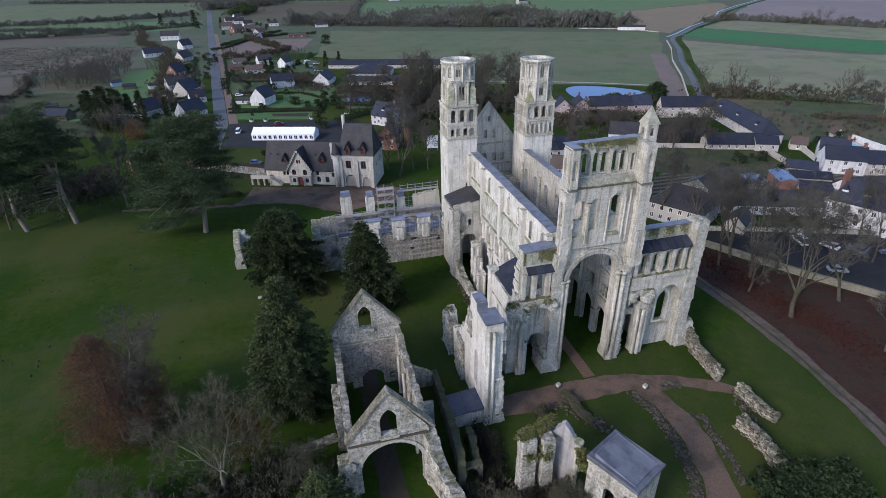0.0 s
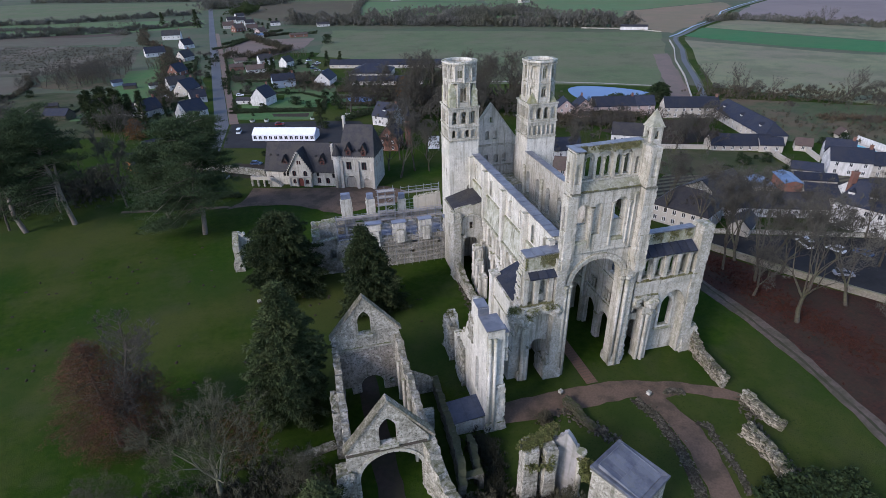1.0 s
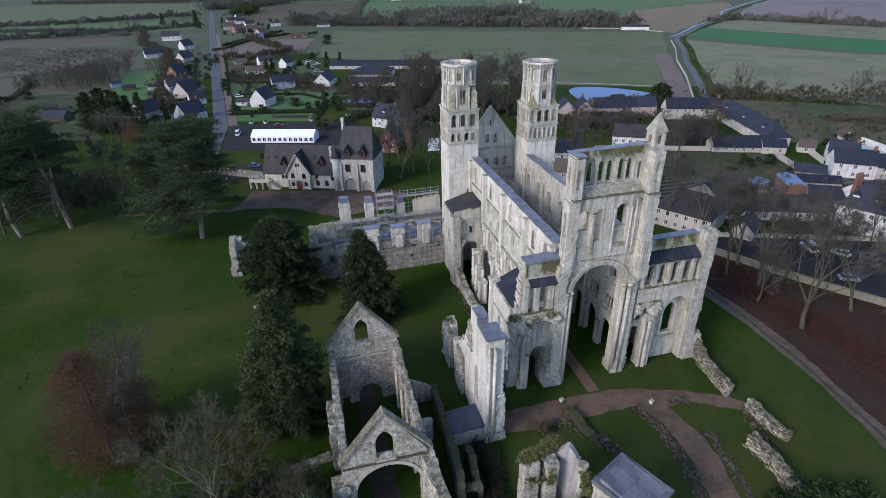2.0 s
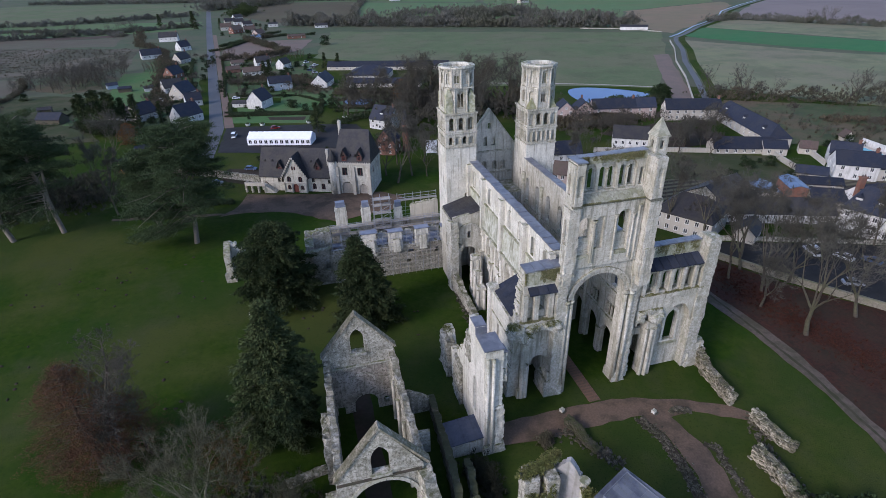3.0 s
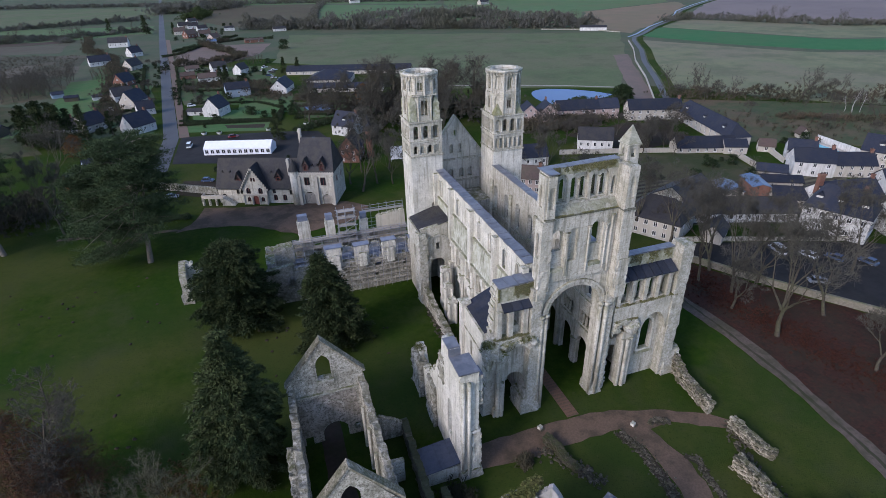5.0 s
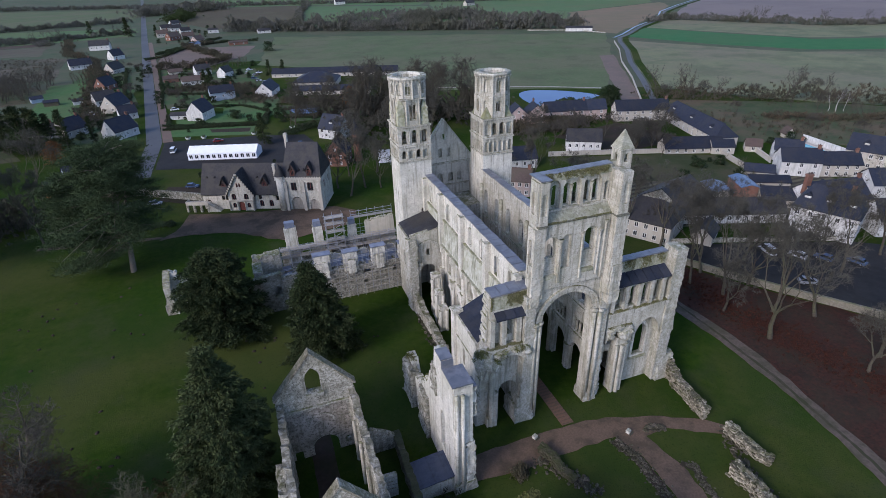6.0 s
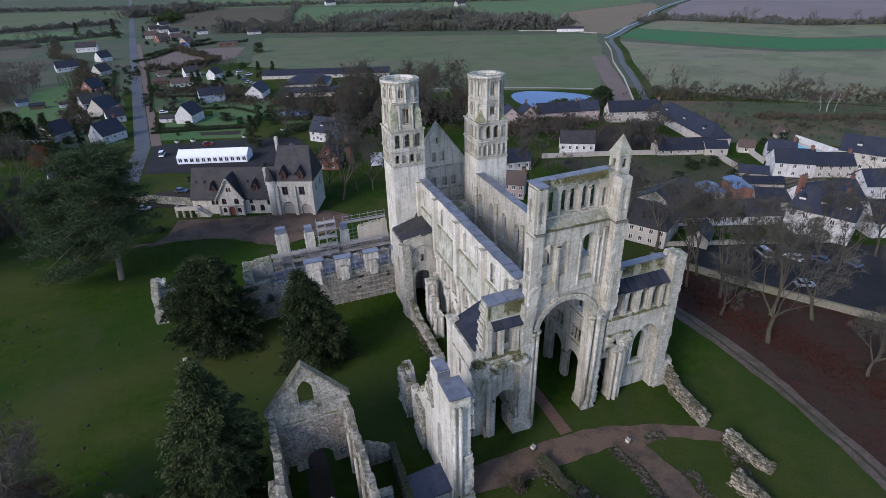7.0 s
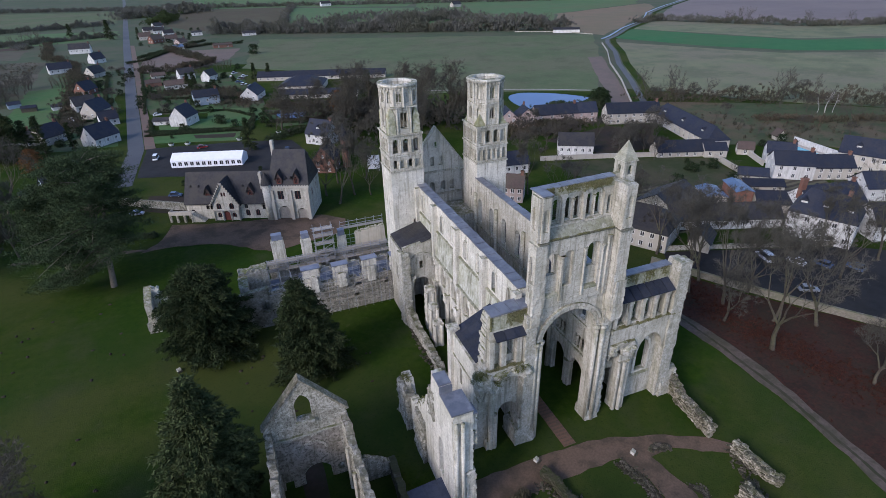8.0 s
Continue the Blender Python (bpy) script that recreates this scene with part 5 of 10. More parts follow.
def rim(tw, cx, cy, z, r, sides, turn, wall_):
    bm_ = bmesh.new()
    rings = []
    for rr, zz in ((r + 0.05, z - 0.5), (r + 0.32, z - 0.2), (r + 0.32, z + 0.1), (r - wall_, z + 0.18), (r - wall_ - 0.05, z - 0.8)):
        rings.append([bm_.verts.new((cx + rr * math.cos(turn + 2 * math.pi * i / sides), cy + rr * math.sin(turn + 2 * math.pi * i / sides), zz)) for i in range(sides)])
    for a, b in zip(rings, rings[1:]):
        for i in range(sides):
            bm_.faces.new((a[i], a[(i + 1) % sides], b[(i + 1) % sides], b[i]))
    part("rim", bm_, LIME_PALE, tw, "pale weathered stone rim")
    for i in range(sides * 4 if sides < 12 else 32):
        a = turn + 2 * math.pi * i / (sides * 4 if sides < 12 else 32)
        bm_ = bmesh.new()
        c = Vector((cx + (r + 0.1) * math.cos(a), cy + (r + 0.1) * math.sin(a), z - 0.62))
        box(bm_, -0.18, 0.18, -0.12, 0.12, -0.16, 0.16, Matrix.Translation(c) @ Matrix.Rotation(a, 4, "Z"))
        part("corbel", bm_, LIME, tw)
    bm_ = bmesh.new()
    pillar(bm_, cx, cy, z - 4.2, z - 1.4, r - wall_ + 0.1, sides, None, turn)
    part("rubble_fill", bm_, surf("mossy_rubble", (0.30, 0.29, 0.22), (0.18, 0.18, 0.12), 2.0, MOSS, 0.5, 0.6, bump=0.8), tw)


# south tower: square corner piers round a drum
sx, sy = -8.35, 48.2
tw, f4 = tower(sx, sy, 3.45, "south tower with a round crown and mossy corner stumps",
               [(30.0, 33.0, 0.85, (-0.69, -0.23, 0.23, 0.69), (1, 0, 1, 0)), (33.1, 37.1, 1.15, (-0.62, 0.0, 0.62), (1, 1, 1))], 29.9)
crown(tw, sx, sy, 37.2, 42.4, 3.5, 8, 1.5, 38.2, 0, False)
for i, (dx, dy) in enumerate(((-1, -1), (1, -1), (1, 1), (-1, 1))):
    bm = bmesh.new()
    x, y = sx + dx * 2.45, sy + dy * 2.45
    h = (41.0, 40.6, 40.4, 40.8)[i]
    crag(bm, x - 0.75, x + 0.75, y - 0.75, y + 0.75, 37.1, h, 0.16, 0.6, 0.1)
    pillar(bm, x, y, h - 0.2, h + 1.5, 1.05, 4, 0.1, math.pi / 4)
    part("corner_stump", bm, surf("mossy_stone", (0.44, 0.43, 0.35), (0.26, 0.265, 0.16), 1.6, (0.15, 0.155, 0.07), 0.5, 0.6, moss=(0.13, 0.135, 0.055), bump=0.7), tw)
crown(tw, sx, sy, 42.5, 46.15, 3.6, 12, 1.0, 43.2, math.pi / 12, True)
rim(tw, sx, sy, 46.45, 3.55, 32, 0, 0.75)
part("string_course", boxes((sx - 2.6, sx + 2.6, sy - 3.6, sy + 3.6, 42.3, 42.55)), LIME, tw)
# north tower: octagon in two storeys
nx_, ny_ = 10.3, 48.0
tw, f4 = tower(nx_, ny_, 3.5, "north tower with an octagonal two-storey crown",
               [(29.1, 32.6, 0.66, (-0.8, -0.48, -0.16, 0.16, 0.48, 0.8), (0, 0, 0, 0, 0, 0)), (32.7, 36.6, 1.0, (-0.75, -0.25, 0.25, 0.75), (0, 1, 1, 0))], 29.0)
for dx, dy in ((-1, -1), (1, -1), (1, 1), (-1, 1)):
    bm = bmesh.new()
    pillar(bm, nx_ + dx * 2.35, ny_ + dy * 2.35, 36.7, 39.0, 1.35, 4, 0.05, math.pi / 4)
    part("corner_pyramid", bm, surf("mossy_pyramid", (0.28, 0.275, 0.19), (0.19, 0.195, 0.11), 1.6, (0.15, 0.155, 0.07), 0.6, 0.6, bump=0.7), tw)
crown(tw, nx_, ny_, 36.7, 41.0, 3.6, 8, 1.25, 37.9, 0, True)
crown(tw, nx_, ny_, 41.2, 45.4, 3.5, 8, 1.15, 41.9, 0, True)
bm = bmesh.new()
pillar(bm, nx_, ny_, 40.95, 41.2, 3.75, 8, None, math.pi / 8)
part("string_course", bm, LIME, tw)
rim(tw, nx_, ny_, 45.7, 3.6, 8, math.pi / 8, 0.8)

# west gable between the towers
bm = bmesh.new()
slab(bm, FRONT, [(-5.6, -0.5), (-5.6, 26.0), (1.2, 35.0), (8.0, 26.0), (8.0, -0.5)],
     [arch(0.2, 26.6, 0.9, 28.3), arch(2.2, 26.6, 0.9, 28.3), oblong(1.2, 30.6, 0.7, 1.4), arch(-2.4, 20.6, 1.2, 22.2), arch(0.0, 20.6, 1.2, 22.2), arch(2.6, 20.6, 1.2, 22.2), arch(4.8, 20.6, 1.2, 22.2)], 53.6, 54.6)
gab = part("west_gable", bm, LIME_PALE, church, "steep weathered gable between the towers")
# Slabs added behind the blind windows, and the lower arches for their dark interior.
part("blocking", boxes((-0.5, 2.9, 54.1, 54.5, 26.4, 29.0), (-3.2, 5.6, 54.3, 54.56, 20.4, 23.0)), LIME, gab, "backing slabs added behind blind windows and dark lower arches")
part("string_course", boxes((-5.4, 7.8, 53.3, 53.6, 25.0, 25.4), (-5.4, 7.8, 53.3, 53.6, 19.6, 20.0)), LIME, gab)
bm = bmesh.new()
for s in (-1, 1):
    slab(bm, FRONT, [(1.2, 35.0), (1.2, 35.35), (1.2 + s * 7.1, 25.95), (1.2 + s * 6.8, 25.9)], [], 53.4, 54.8)
part("coping", bm, LIME, gab)
bm = bmesh.new()
slab(bm, SIDE, [(51.4, -0.5), (51.4, 25.0), (53.6, 25.0), (53.6, -0.5)], [], -6.3, -5.4)
part("porch_side", bm, LIME, gab)
bm = bmesh.new()
slab(bm, SIDE, [(51.3, -0.5), (51.3, 25.0), (53.6, 25.0), (53.6, -0.5)], [], 7.2, 8.2)
part("porch_side", bm, LIME, gab)
bm = bmesh.new()
slab(bm, FRONT, [(-5.0, -0.5), (-5.0, 17.5), (7.2, 17.5), (7.2, -0.5)], [arch(1.1, 4.0, 6.5, 12.0)], 45.2, 46.0)
box(bm, -5.2, 7.3, 46.0, 53.6, 16.9, 17.4)
part("tribune", bm, LIME, church, "vaulted tribune between the towers")

# remains of the choir and the north arm, low broken walls
def remnant(name, label, stations, thick, amp=0.35, material=FOOTING, stones=90):
    """A broken wall: a rough core faced and topped with loose-lying stones, tumbled towards the foot."""
    bm_ = bmesh.new()
    ruin(bm_, [(x, y, h * 0.86) for x, y, h in stations], thick * 0.8, amp, 0.34)
    rng_ = random.Random(len(label) * 7 + int(thick * 10))
    for (xa, ya, ha), (xb, yb, hb) in zip(stations, stations[1:]):
        along = Vector((xb - xa, yb - ya, 0))
        across = Vector((-along.y, along.x, 0)).normalized()
        turn_ = math.degrees(math.atan2(along.y, along.x))
        for _ in range(int(along.length * stones / 2)):
            f, o = rng_.random(), rng_.uniform(-1, 1)
            h = (ha + (hb - ha) * f) * (1 + 0.25 * noise.noise(Vector((xa + along.x * f, ya + along.y * f, 5.0))))
            if abs(o) > 0.62:
                o, z = math.copysign(thick * rng_.uniform(0.42, 0.54), o), h * rng_.random() ** 0.8
            else:
                o, z = o * thick * 0.7, h * rng_.uniform(0.85, 1.02)
            p = Vector((xa, ya, 0)) + along * f + across * o
            a = rng_.uniform(0.13, 0.30)
            m = pose(p.x, p.y, z, rng_.uniform(-14, 14), rng_.uniform(-14, 14), turn_ + rng_.uniform(-20, 20))
            box(bm_, -a * 1.3, a * rng_.uniform(0.9, 1.5), -a * 0.8, a * 0.8, -a * 0.6, a * 0.6, m)
    return tagged(part(name, bm_, material), label, "ruined wall")


def rubble_run(name, label, pts, width, n, size, seed):
    """Many loose angular stones along a line, joined."""
    rng_ = random.Random(seed)
    bm_ = bmesh.new()
    lens = [math.dist(a, b) for a, b in zip(pts, pts[1:])]
    for _ in range(n):
        d = rng_.random() * sum(lens)
        k = 0
        while d > lens[k] and k < len(lens) - 1:
            d -= lens[k]
            k += 1
        f = d / lens[k]
        x = pts[k][0] + (pts[k + 1][0] - pts[k][0]) * f + rng_.gauss(0, width * 0.28)
        y = pts[k][1] + (pts[k + 1][1] - pts[k][1]) * f + rng_.gauss(0, width * 0.28)
        a = size * rng_.uniform(0.4, 1.5)
        m = pose(x, y, a * rng_.uniform(0.1, 0.5), rng_.uniform(-25, 25), rng_.uniform(-25, 25), rng_.uniform(0, 360))
        box(bm_, -a * rng_.uniform(0.5, 1.0), a * rng_.uniform(0.5, 1.0), -a * 0.6, a * rng_.uniform(0.4, 0.7), -a * 0.5, a * 0.45, m)
    return tagged(part(name, bm_, RUBBLE_LOOSE), label, "stones", kind="stuff")


RUBBLE_LOOSE = surf("loose_stone", (0.13, 0.112, 0.088), (0.04, 0.035, 0.027), 2.0, (0.045, 0.042, 0.026), 0.5, 0.6, moss=(0.04, 0.04, 0.019), bump=0.6, island=0.45)
rng = random.Random(17)
bm = bmesh.new()
for i in range(90):
    x, y = rng.uniform(-112, -66), rng.uniform(12, 72)
    if rng.random() < 0.35:
        x, y = rng.uniform(-60, -20), rng.uniform(14, 40)
    lump(bm, x, y, 0.05, rng.uniform(0.2, 0.4), rng.uniform(0.2, 0.4), rng.uniform(0.12, 0.25), 0.08, 8)
tagged(part("molehills", bm, EARTH), "small dark molehills scattered over the lawn", "molehill", kind="stuff")
remnant("ruined_wall", "ragged pale stump of the transept end wall on grass", [(22.6, -1.5, 3.6), (21.8, -5.0, 2.2), (21.6, -8.5, 2.3), (21.0, -12.2, 2.4)], 1.15)
remnant("ruined_wall", "low lichened length of choir wall beside the path", [(22.2, -15.4, 2.2), (22.3, -18.2, 1.7), (22.6, -20.8, 1.6), (23.6, -22.4, 1.2)], 1.2)
remnant("ruined_wall", "broad mossy length of choir wall on the lawn", [(17.0, -21.6, 2.2), (17.4, -24.5, 2.1), (17.2, -27.5, 1.9), (16.6, -30.8, 1.6)], 1.5)
ribbon("footing_strip", [(5.0, -10.6), (6.2, -14.5), (6.0, -19.9), (5.3, -23.8), (4.0, -28.4), (2.2, -31.5)], 1.7, 0.05, EARTH, "dark weedy earth under tumbled footings", "ground")
ribbon("footing_strip", [(11.6, -17.6), (12.7, -19.4), (12.2, -21.4), (11.9, -24.0), (11.3, -27.5), (10.2, -30.5)], 1.0, 0.055, EARTH, "dark weedy earth along the path edge", "ground")
rubble_run("rubble_edging", "tumbled stones of a footing along the curving path", [(5.2, -10.8), (6.2, -14.5), (6.0, -19.9), (5.3, -23.8), (4.0, -28.4), (2.2, -31.5)], 1.7, 900, 0.15, 1)
rubble_run("rubble_edging", "tumbled kerb stones round the inner lawn", [(12.0, -17.9), (13.2, -19.0), (12.2, -21.0), (11.9, -24.0), (11.3, -27.5), (10.2, -30.5)], 1.1, 520, 0.14, 2)
rubble_run("stone_footing", "curved footing of a lost chapel beside the path", [(10.8, -10.6), (11.8, -10.4), (12.9, -10.8), (13.7, -11.5)], 1.0, 150, 0.26, 3)
rubble_run("fallen_stones", "fallen stones at the foot of the ruined choir wall", [(22.4, -14.6), (21.4, -18), (19.5, -21.5), (18.8, -26), (18.2, -31)], 2.6, 260, 0.24, 4)
rubble_run("fallen_stones", "fallen stones round the mossy stump", [(-8, -9.5), (-5.5, -12.5), (-2.5, -17.5)], 2.4, 240, 0.22, 5)
rubble_run("fallen_stones", "loose stones along the low aisle wall", [(-13.0, 33), (-13.0, 20), (-13.4, 11)], 1.5, 240, 0.26, 6)
remnant("mossy_stump", "dark mossy lump of masonry beside the path", [(-6.6, -8.2, 1.2), (-5.8, -10.2, 1.3), (-5.6, -12.6, 0.9), (-4.6, -14.6, 0.6)], 0.9, 0.4, surf("dark_mossy_rubble", (0.085, 0.075, 0.056), (0.04, 0.036, 0.027), 2.0, (0.045, 0.05, 0.02), 0.5, 0.6, moss=(0.05, 0.058, 0.02), pits=0.6, bump=1.0, bdist=0.2))
remnant("ruined_wall", "thin length of footing at the chapel side", [(-44.4, -7.0, 1.0), (-50.0, -8.0, 0.8)], 0.8, 0.25, RUBBLE)

for x, y, label in ((8.0, -10.0, "small white stone block with a dark side on the path"), (-6.2, -5.6, "small pale stone capital lying on grass"), (-57.4, 37.9, "small white marker stone on the lawn")):
    t = thing("stone_block", label, "stone", x, y, 0, 24)
    bm = bmesh.new()
    crag(bm, -0.34, 0.34, -0.3, 0.3, -0.05, 0.55, 0.05, 0.3)
    part("block", bm, LIME_PALE, t)
    # Low dark slab along one side of each block.
    part("plinth", boxes((-0.45, 0.45, -0.62, -0.45, -0.05, 0.3)), BARK_DARK, t)


# ---- ruined chapel with two gables ----
chapel = thing("ruined_chapel", "roofless grey stone chapel with two gables and an open arch", "chapel", -37.3, -7, 0)
chapel.matrix_basis = Matrix()
rng = random.Random(61)
bm = bmesh.new()
slab(bm, FRONT, [(-43.2, -0.5), (-43.0, 12.4), (-37.35, 19.2), (-31.9, 12.5), (-31.8, -0.5)],
     [lancet(-37.45, 12.3, 2.1, 14.9), arch(-37.0, -0.4, 3.9, 1.5), arch(-33.7, 0.9, 0.9, 1.7), oblong(-41.2, -0.3, 1.2, 1.8)], 3.7, 4.7)
wall_e = part("gable_wall", bm, RUBBLE, chapel, "inner gable with pointed window and low doorway")
bm = bmesh.new()
for s in (-1, 1):
    slab(bm, FRONT, [(-37.35, 19.15), (-37.35, 19.5)] + [(-37.35 + s * 5.9, 12.3), (-37.35 + s * 5.6, 12.2)], [], 3.5, 4.9)
part("coping", bm, FOOTING, wall_e)
part("sill", boxes((-38.7, -36.2, 3.3, 3.75, 11.9, 12.3)), CRAG, wall_e)
bm = bmesh.new()
ringo = [(-37.2 + 2.1 * math.cos(math.pi - math.pi * i / 12), 6.2 + 2.0 * math.sin(math.pi * i / 12)) for i in range(13)]
ringi = [(-37.2 + 1.75 * math.cos(math.pi * i / 12), 6.2 + 1.65 * math.sin(math.pi * i / 12)) for i in range(13)]
slab(bm, FRONT, ringo + ringi, [], 3.52, 3.75)
part("blind_arch", bm, RUBBLE, wall_e)
part("ledge", boxes((-42.2, -32.4, 3.35, 3.72, 9.6, 9.9)), CRAG, wall_e)
bm = bmesh.new()
slab(bm, FRONT, [(-42.05, -0.4)] + ragged((-42.0, 8.9), (-32.9, 9.3), 0.7, 0.25, rng) + [(-32.8, -0.4)],
     [arch(-37.0, -0.3, 4.2, 1.5), arch(-33.7, 0.8, 1.1, 1.7), oblong(-41.2, -0.2, 1.3, 1.75)], 3.64, 3.73)
part("plaster", bm, surf("stained_plaster", (0.44, 0.395, 0.345), (0.30, 0.268, 0.228), 1.2, (0.10, 0.092, 0.072), 0.4, 0.55, pits=0.7, streak=0.6, bump=0.5,
                         extra=(((0.085, 0.078, 0.062), 2.4, 0.52, 0.62, 0.7),)), wall_e, "stained old plaster on the inner gable")
bm = bmesh.new()
outline = [(-43.0, -0.5), (-43.0, 10.2), (-37.15, 17.6), (-32.0, 10.3), (-31.4, -0.5)]
slab(bm, FRONT, outline, [lancet(-37.3, 10.15, 2.3, 12.7), arch(-37.2, -0.4, 8.6, 4.4, 1.0, 16)], -17.6, -16.7)
wall_w = part("gable_wall", bm, RUBBLE, chapel, "outer gable over a wide open arch")
bm = bmesh.new()
for s in (-1, 1):
    slab(bm, FRONT, [(-37.15, 17.55), (-37.15, 17.95), (-37.15 + s * 6.1, 10.2), (-37.15 + s * 5.8, 10.05)], [], -17.8, -16.5)
part("coping", bm, FOOTING, wall_w)
part("string_course", boxes((-42.9, -32.2, -17.85, -17.6, 9.35, 9.6)), BARK_DARK, wall_w)
part("sill", boxes((-38.6, -36.0, -17.95, -17.5, 9.7, 10.1)), CRAG, wall_w)
for i in range(17):
    a0, a1 = math.pi * (i + 0.04) / 17, math.pi * (i + 0.96) / 17
    bm = bmesh.new()
    slab(bm, FRONT, [(-37.2 + r * math.cos(a), 4.4 + r * math.sin(a)) for r, a in ((4.3, a0), (4.85, a0), (4.85, a1), (4.3, a1))], [], -17.78, -17.5)
    part("voussoir", bm, LIME, wall_w)
bm = bmesh.new()
crag(bm, -44.6, -42.2, -18.3, -15.6, -0.3, 6.6, 0.45, 0.7, 0.1)
part("buttress", bm, RUBBLE, chapel)
bm = bmesh.new()
ruin(bm, [(-32.0, -16.9, 9.8), (-31.7, -18.4, 8.6), (-31.2, -20.2, 6.6), (-30.6, -22.0, 5.2), (-30.0, -24.0, 4.2), (-29.4, -26.0, 3.4)], 1.7, 0.4, 0.45)
crag(bm, -31.2, -29.6, -22.4, -20.6, -0.3, 4.2, 0.35, 0.5, 0.1)
part("buttress", bm, RUBBLE, chapel)
bm = bmesh.new()
ruin(bm, [(-42.6, 3.9, 11.8), (-42.5, 0, 10.4), (-42.6, -5, 10.0), (-42.5, -11, 9.2), (-42.5, -17.2, 9.8)], 0.95, 0.28, 0.5)
part("side_wall", bm, MOSSY_TOP, chapel)
bm = bmesh.new()
ruin(bm, [(-32.2, 3.9, 11.6), (-32.1, -1, 10.2), (-32.0, -6, 9.6), (-31.9, -12, 8.8), (-31.8, -17.0, 9.6)], 1.0, 0.28, 0.5)
part("side_wall", bm, MOSSY_TOP, chapel)
bm = bmesh.new()
for y in (0.5, -4.0, -8.5, -12.8):
    pillar(bm, -32.85, y, -0.2, 8.2, 0.28, 8)
part("wall_shaft", bm, LIME, chapel)
bm = bmesh.new()
crag(bm, -44.2, -43.0, -9.5, -3.5, -0.3, 8.6, 0.4, 0.8, 0.15)
part("buttress", bm, RUBBLE, chapel)

passage = thing("ruined_passage", "ruined mossy passage between chapel and church", "ruined wall", -28, -8, 0)
passage.matrix_basis = Matrix()
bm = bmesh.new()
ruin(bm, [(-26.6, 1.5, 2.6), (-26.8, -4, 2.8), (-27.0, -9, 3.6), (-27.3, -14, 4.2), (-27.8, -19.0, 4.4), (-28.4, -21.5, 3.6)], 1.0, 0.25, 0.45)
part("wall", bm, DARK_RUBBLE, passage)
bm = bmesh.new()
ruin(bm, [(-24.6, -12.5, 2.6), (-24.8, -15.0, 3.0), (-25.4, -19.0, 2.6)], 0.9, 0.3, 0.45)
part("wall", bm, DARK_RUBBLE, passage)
bm = bmesh.new()
slab(bm, FRONT, [(-31.4, -0.5), (-31.4, 4.6), (-30.5, 5.0), (-28.2, 3.6), (-27.0, 2.6), (-27.0, -0.5)], [], 0.6, 1.3)
part("cross_wall", bm, RUBBLE, passage)
bm = bmesh.new()
slab(bm, FRONT, [(-31.4, -0.5), (-31.4, 4.4), (-28.9, 4.2), (-28.9, -0.5)], [], -7.6, -7.0)
wall_l = part("lattice_wall", bm, LIME, passage, "pale wall with open lattice blocks")
for i in range(5):
    for j in range(4):
        part("lattice_block", boxes((-31.2 + 0.46 * i + 0.1 * (j % 2), -30.9 + 0.46 * i + 0.1 * (j % 2), -7.72, -7.58, 1.4 + 0.7 * j, 1.75 + 0.7 * j)), LIME_PALE, wall_l)
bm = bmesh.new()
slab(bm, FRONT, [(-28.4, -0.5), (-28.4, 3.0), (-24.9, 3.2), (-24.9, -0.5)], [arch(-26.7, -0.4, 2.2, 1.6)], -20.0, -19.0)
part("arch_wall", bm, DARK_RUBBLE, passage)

vault = thing("ruined_vault", "ivy-topped ruined chapel bay with a dark slot", "ruined wall", -17, -23, 0)
vault.matrix_basis = Matrix()
for b in ((-21.0, -18.9, -24.2, -22.4, -0.3, 10.4), (-18.2, -16.5, -24.6, -22.6, -0.3, 10.3)):
    bm = bmesh.new()
    crag(bm, *b, 0.14, 0.7, 0.03)
    part("pier", bm, RUBBLE, vault)
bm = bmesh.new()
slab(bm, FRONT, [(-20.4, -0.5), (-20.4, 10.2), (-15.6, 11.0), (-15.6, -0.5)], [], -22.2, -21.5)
# Darker copy of the rubble: the slot's shade is put into its colour.
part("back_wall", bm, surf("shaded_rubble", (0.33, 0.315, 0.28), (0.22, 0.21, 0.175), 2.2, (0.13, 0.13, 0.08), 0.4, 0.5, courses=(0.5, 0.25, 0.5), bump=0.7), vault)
bm = bmesh.new()
f_v = (Vector((-16.4, -22.6, 0)), Vector((0.77, -0.64, 0)), Vector((0.64, 0.77, 0)))
slab(bm, f_v, [(0, -0.5), (0, 9.8)] + ragged((0.2, 9.9), (1.5, 11.7), 0.5, 0.12, random.Random(4)) + [(1.8, 11.9), (2.4, 11.2)] + ragged((2.5, 11.0), (3.4, 9.4), 0.5, 0.12, random.Random(5)) + [(3.5, 9.2), (3.5, -0.5)], [], 0, 0.8)
part("plastered_wall", bm, surf("mauve_grey_plaster", (0.36, 0.345, 0.335), (0.29, 0.28, 0.275), 0.9, (0.20, 0.195, 0.17), 0.5, 0.5, streak=0.5, bump=0.3), vault, "smooth grey plastered wall with a broken top")
bm = bmesh.new()
pillar(bm, -13.7, -25.4, -0.2, 9.6, 0.42, 12)
pillar(bm, -13.7, -25.4, 9.6, 10.1, 0.45, 12, 0.7)
crag(bm, -14.5, -12.9, -25.9, -24.7, -0.3, 1.2, 0.2, 0.4)
part("column", bm, LIME, vault, "slim white column at the end of the wall")

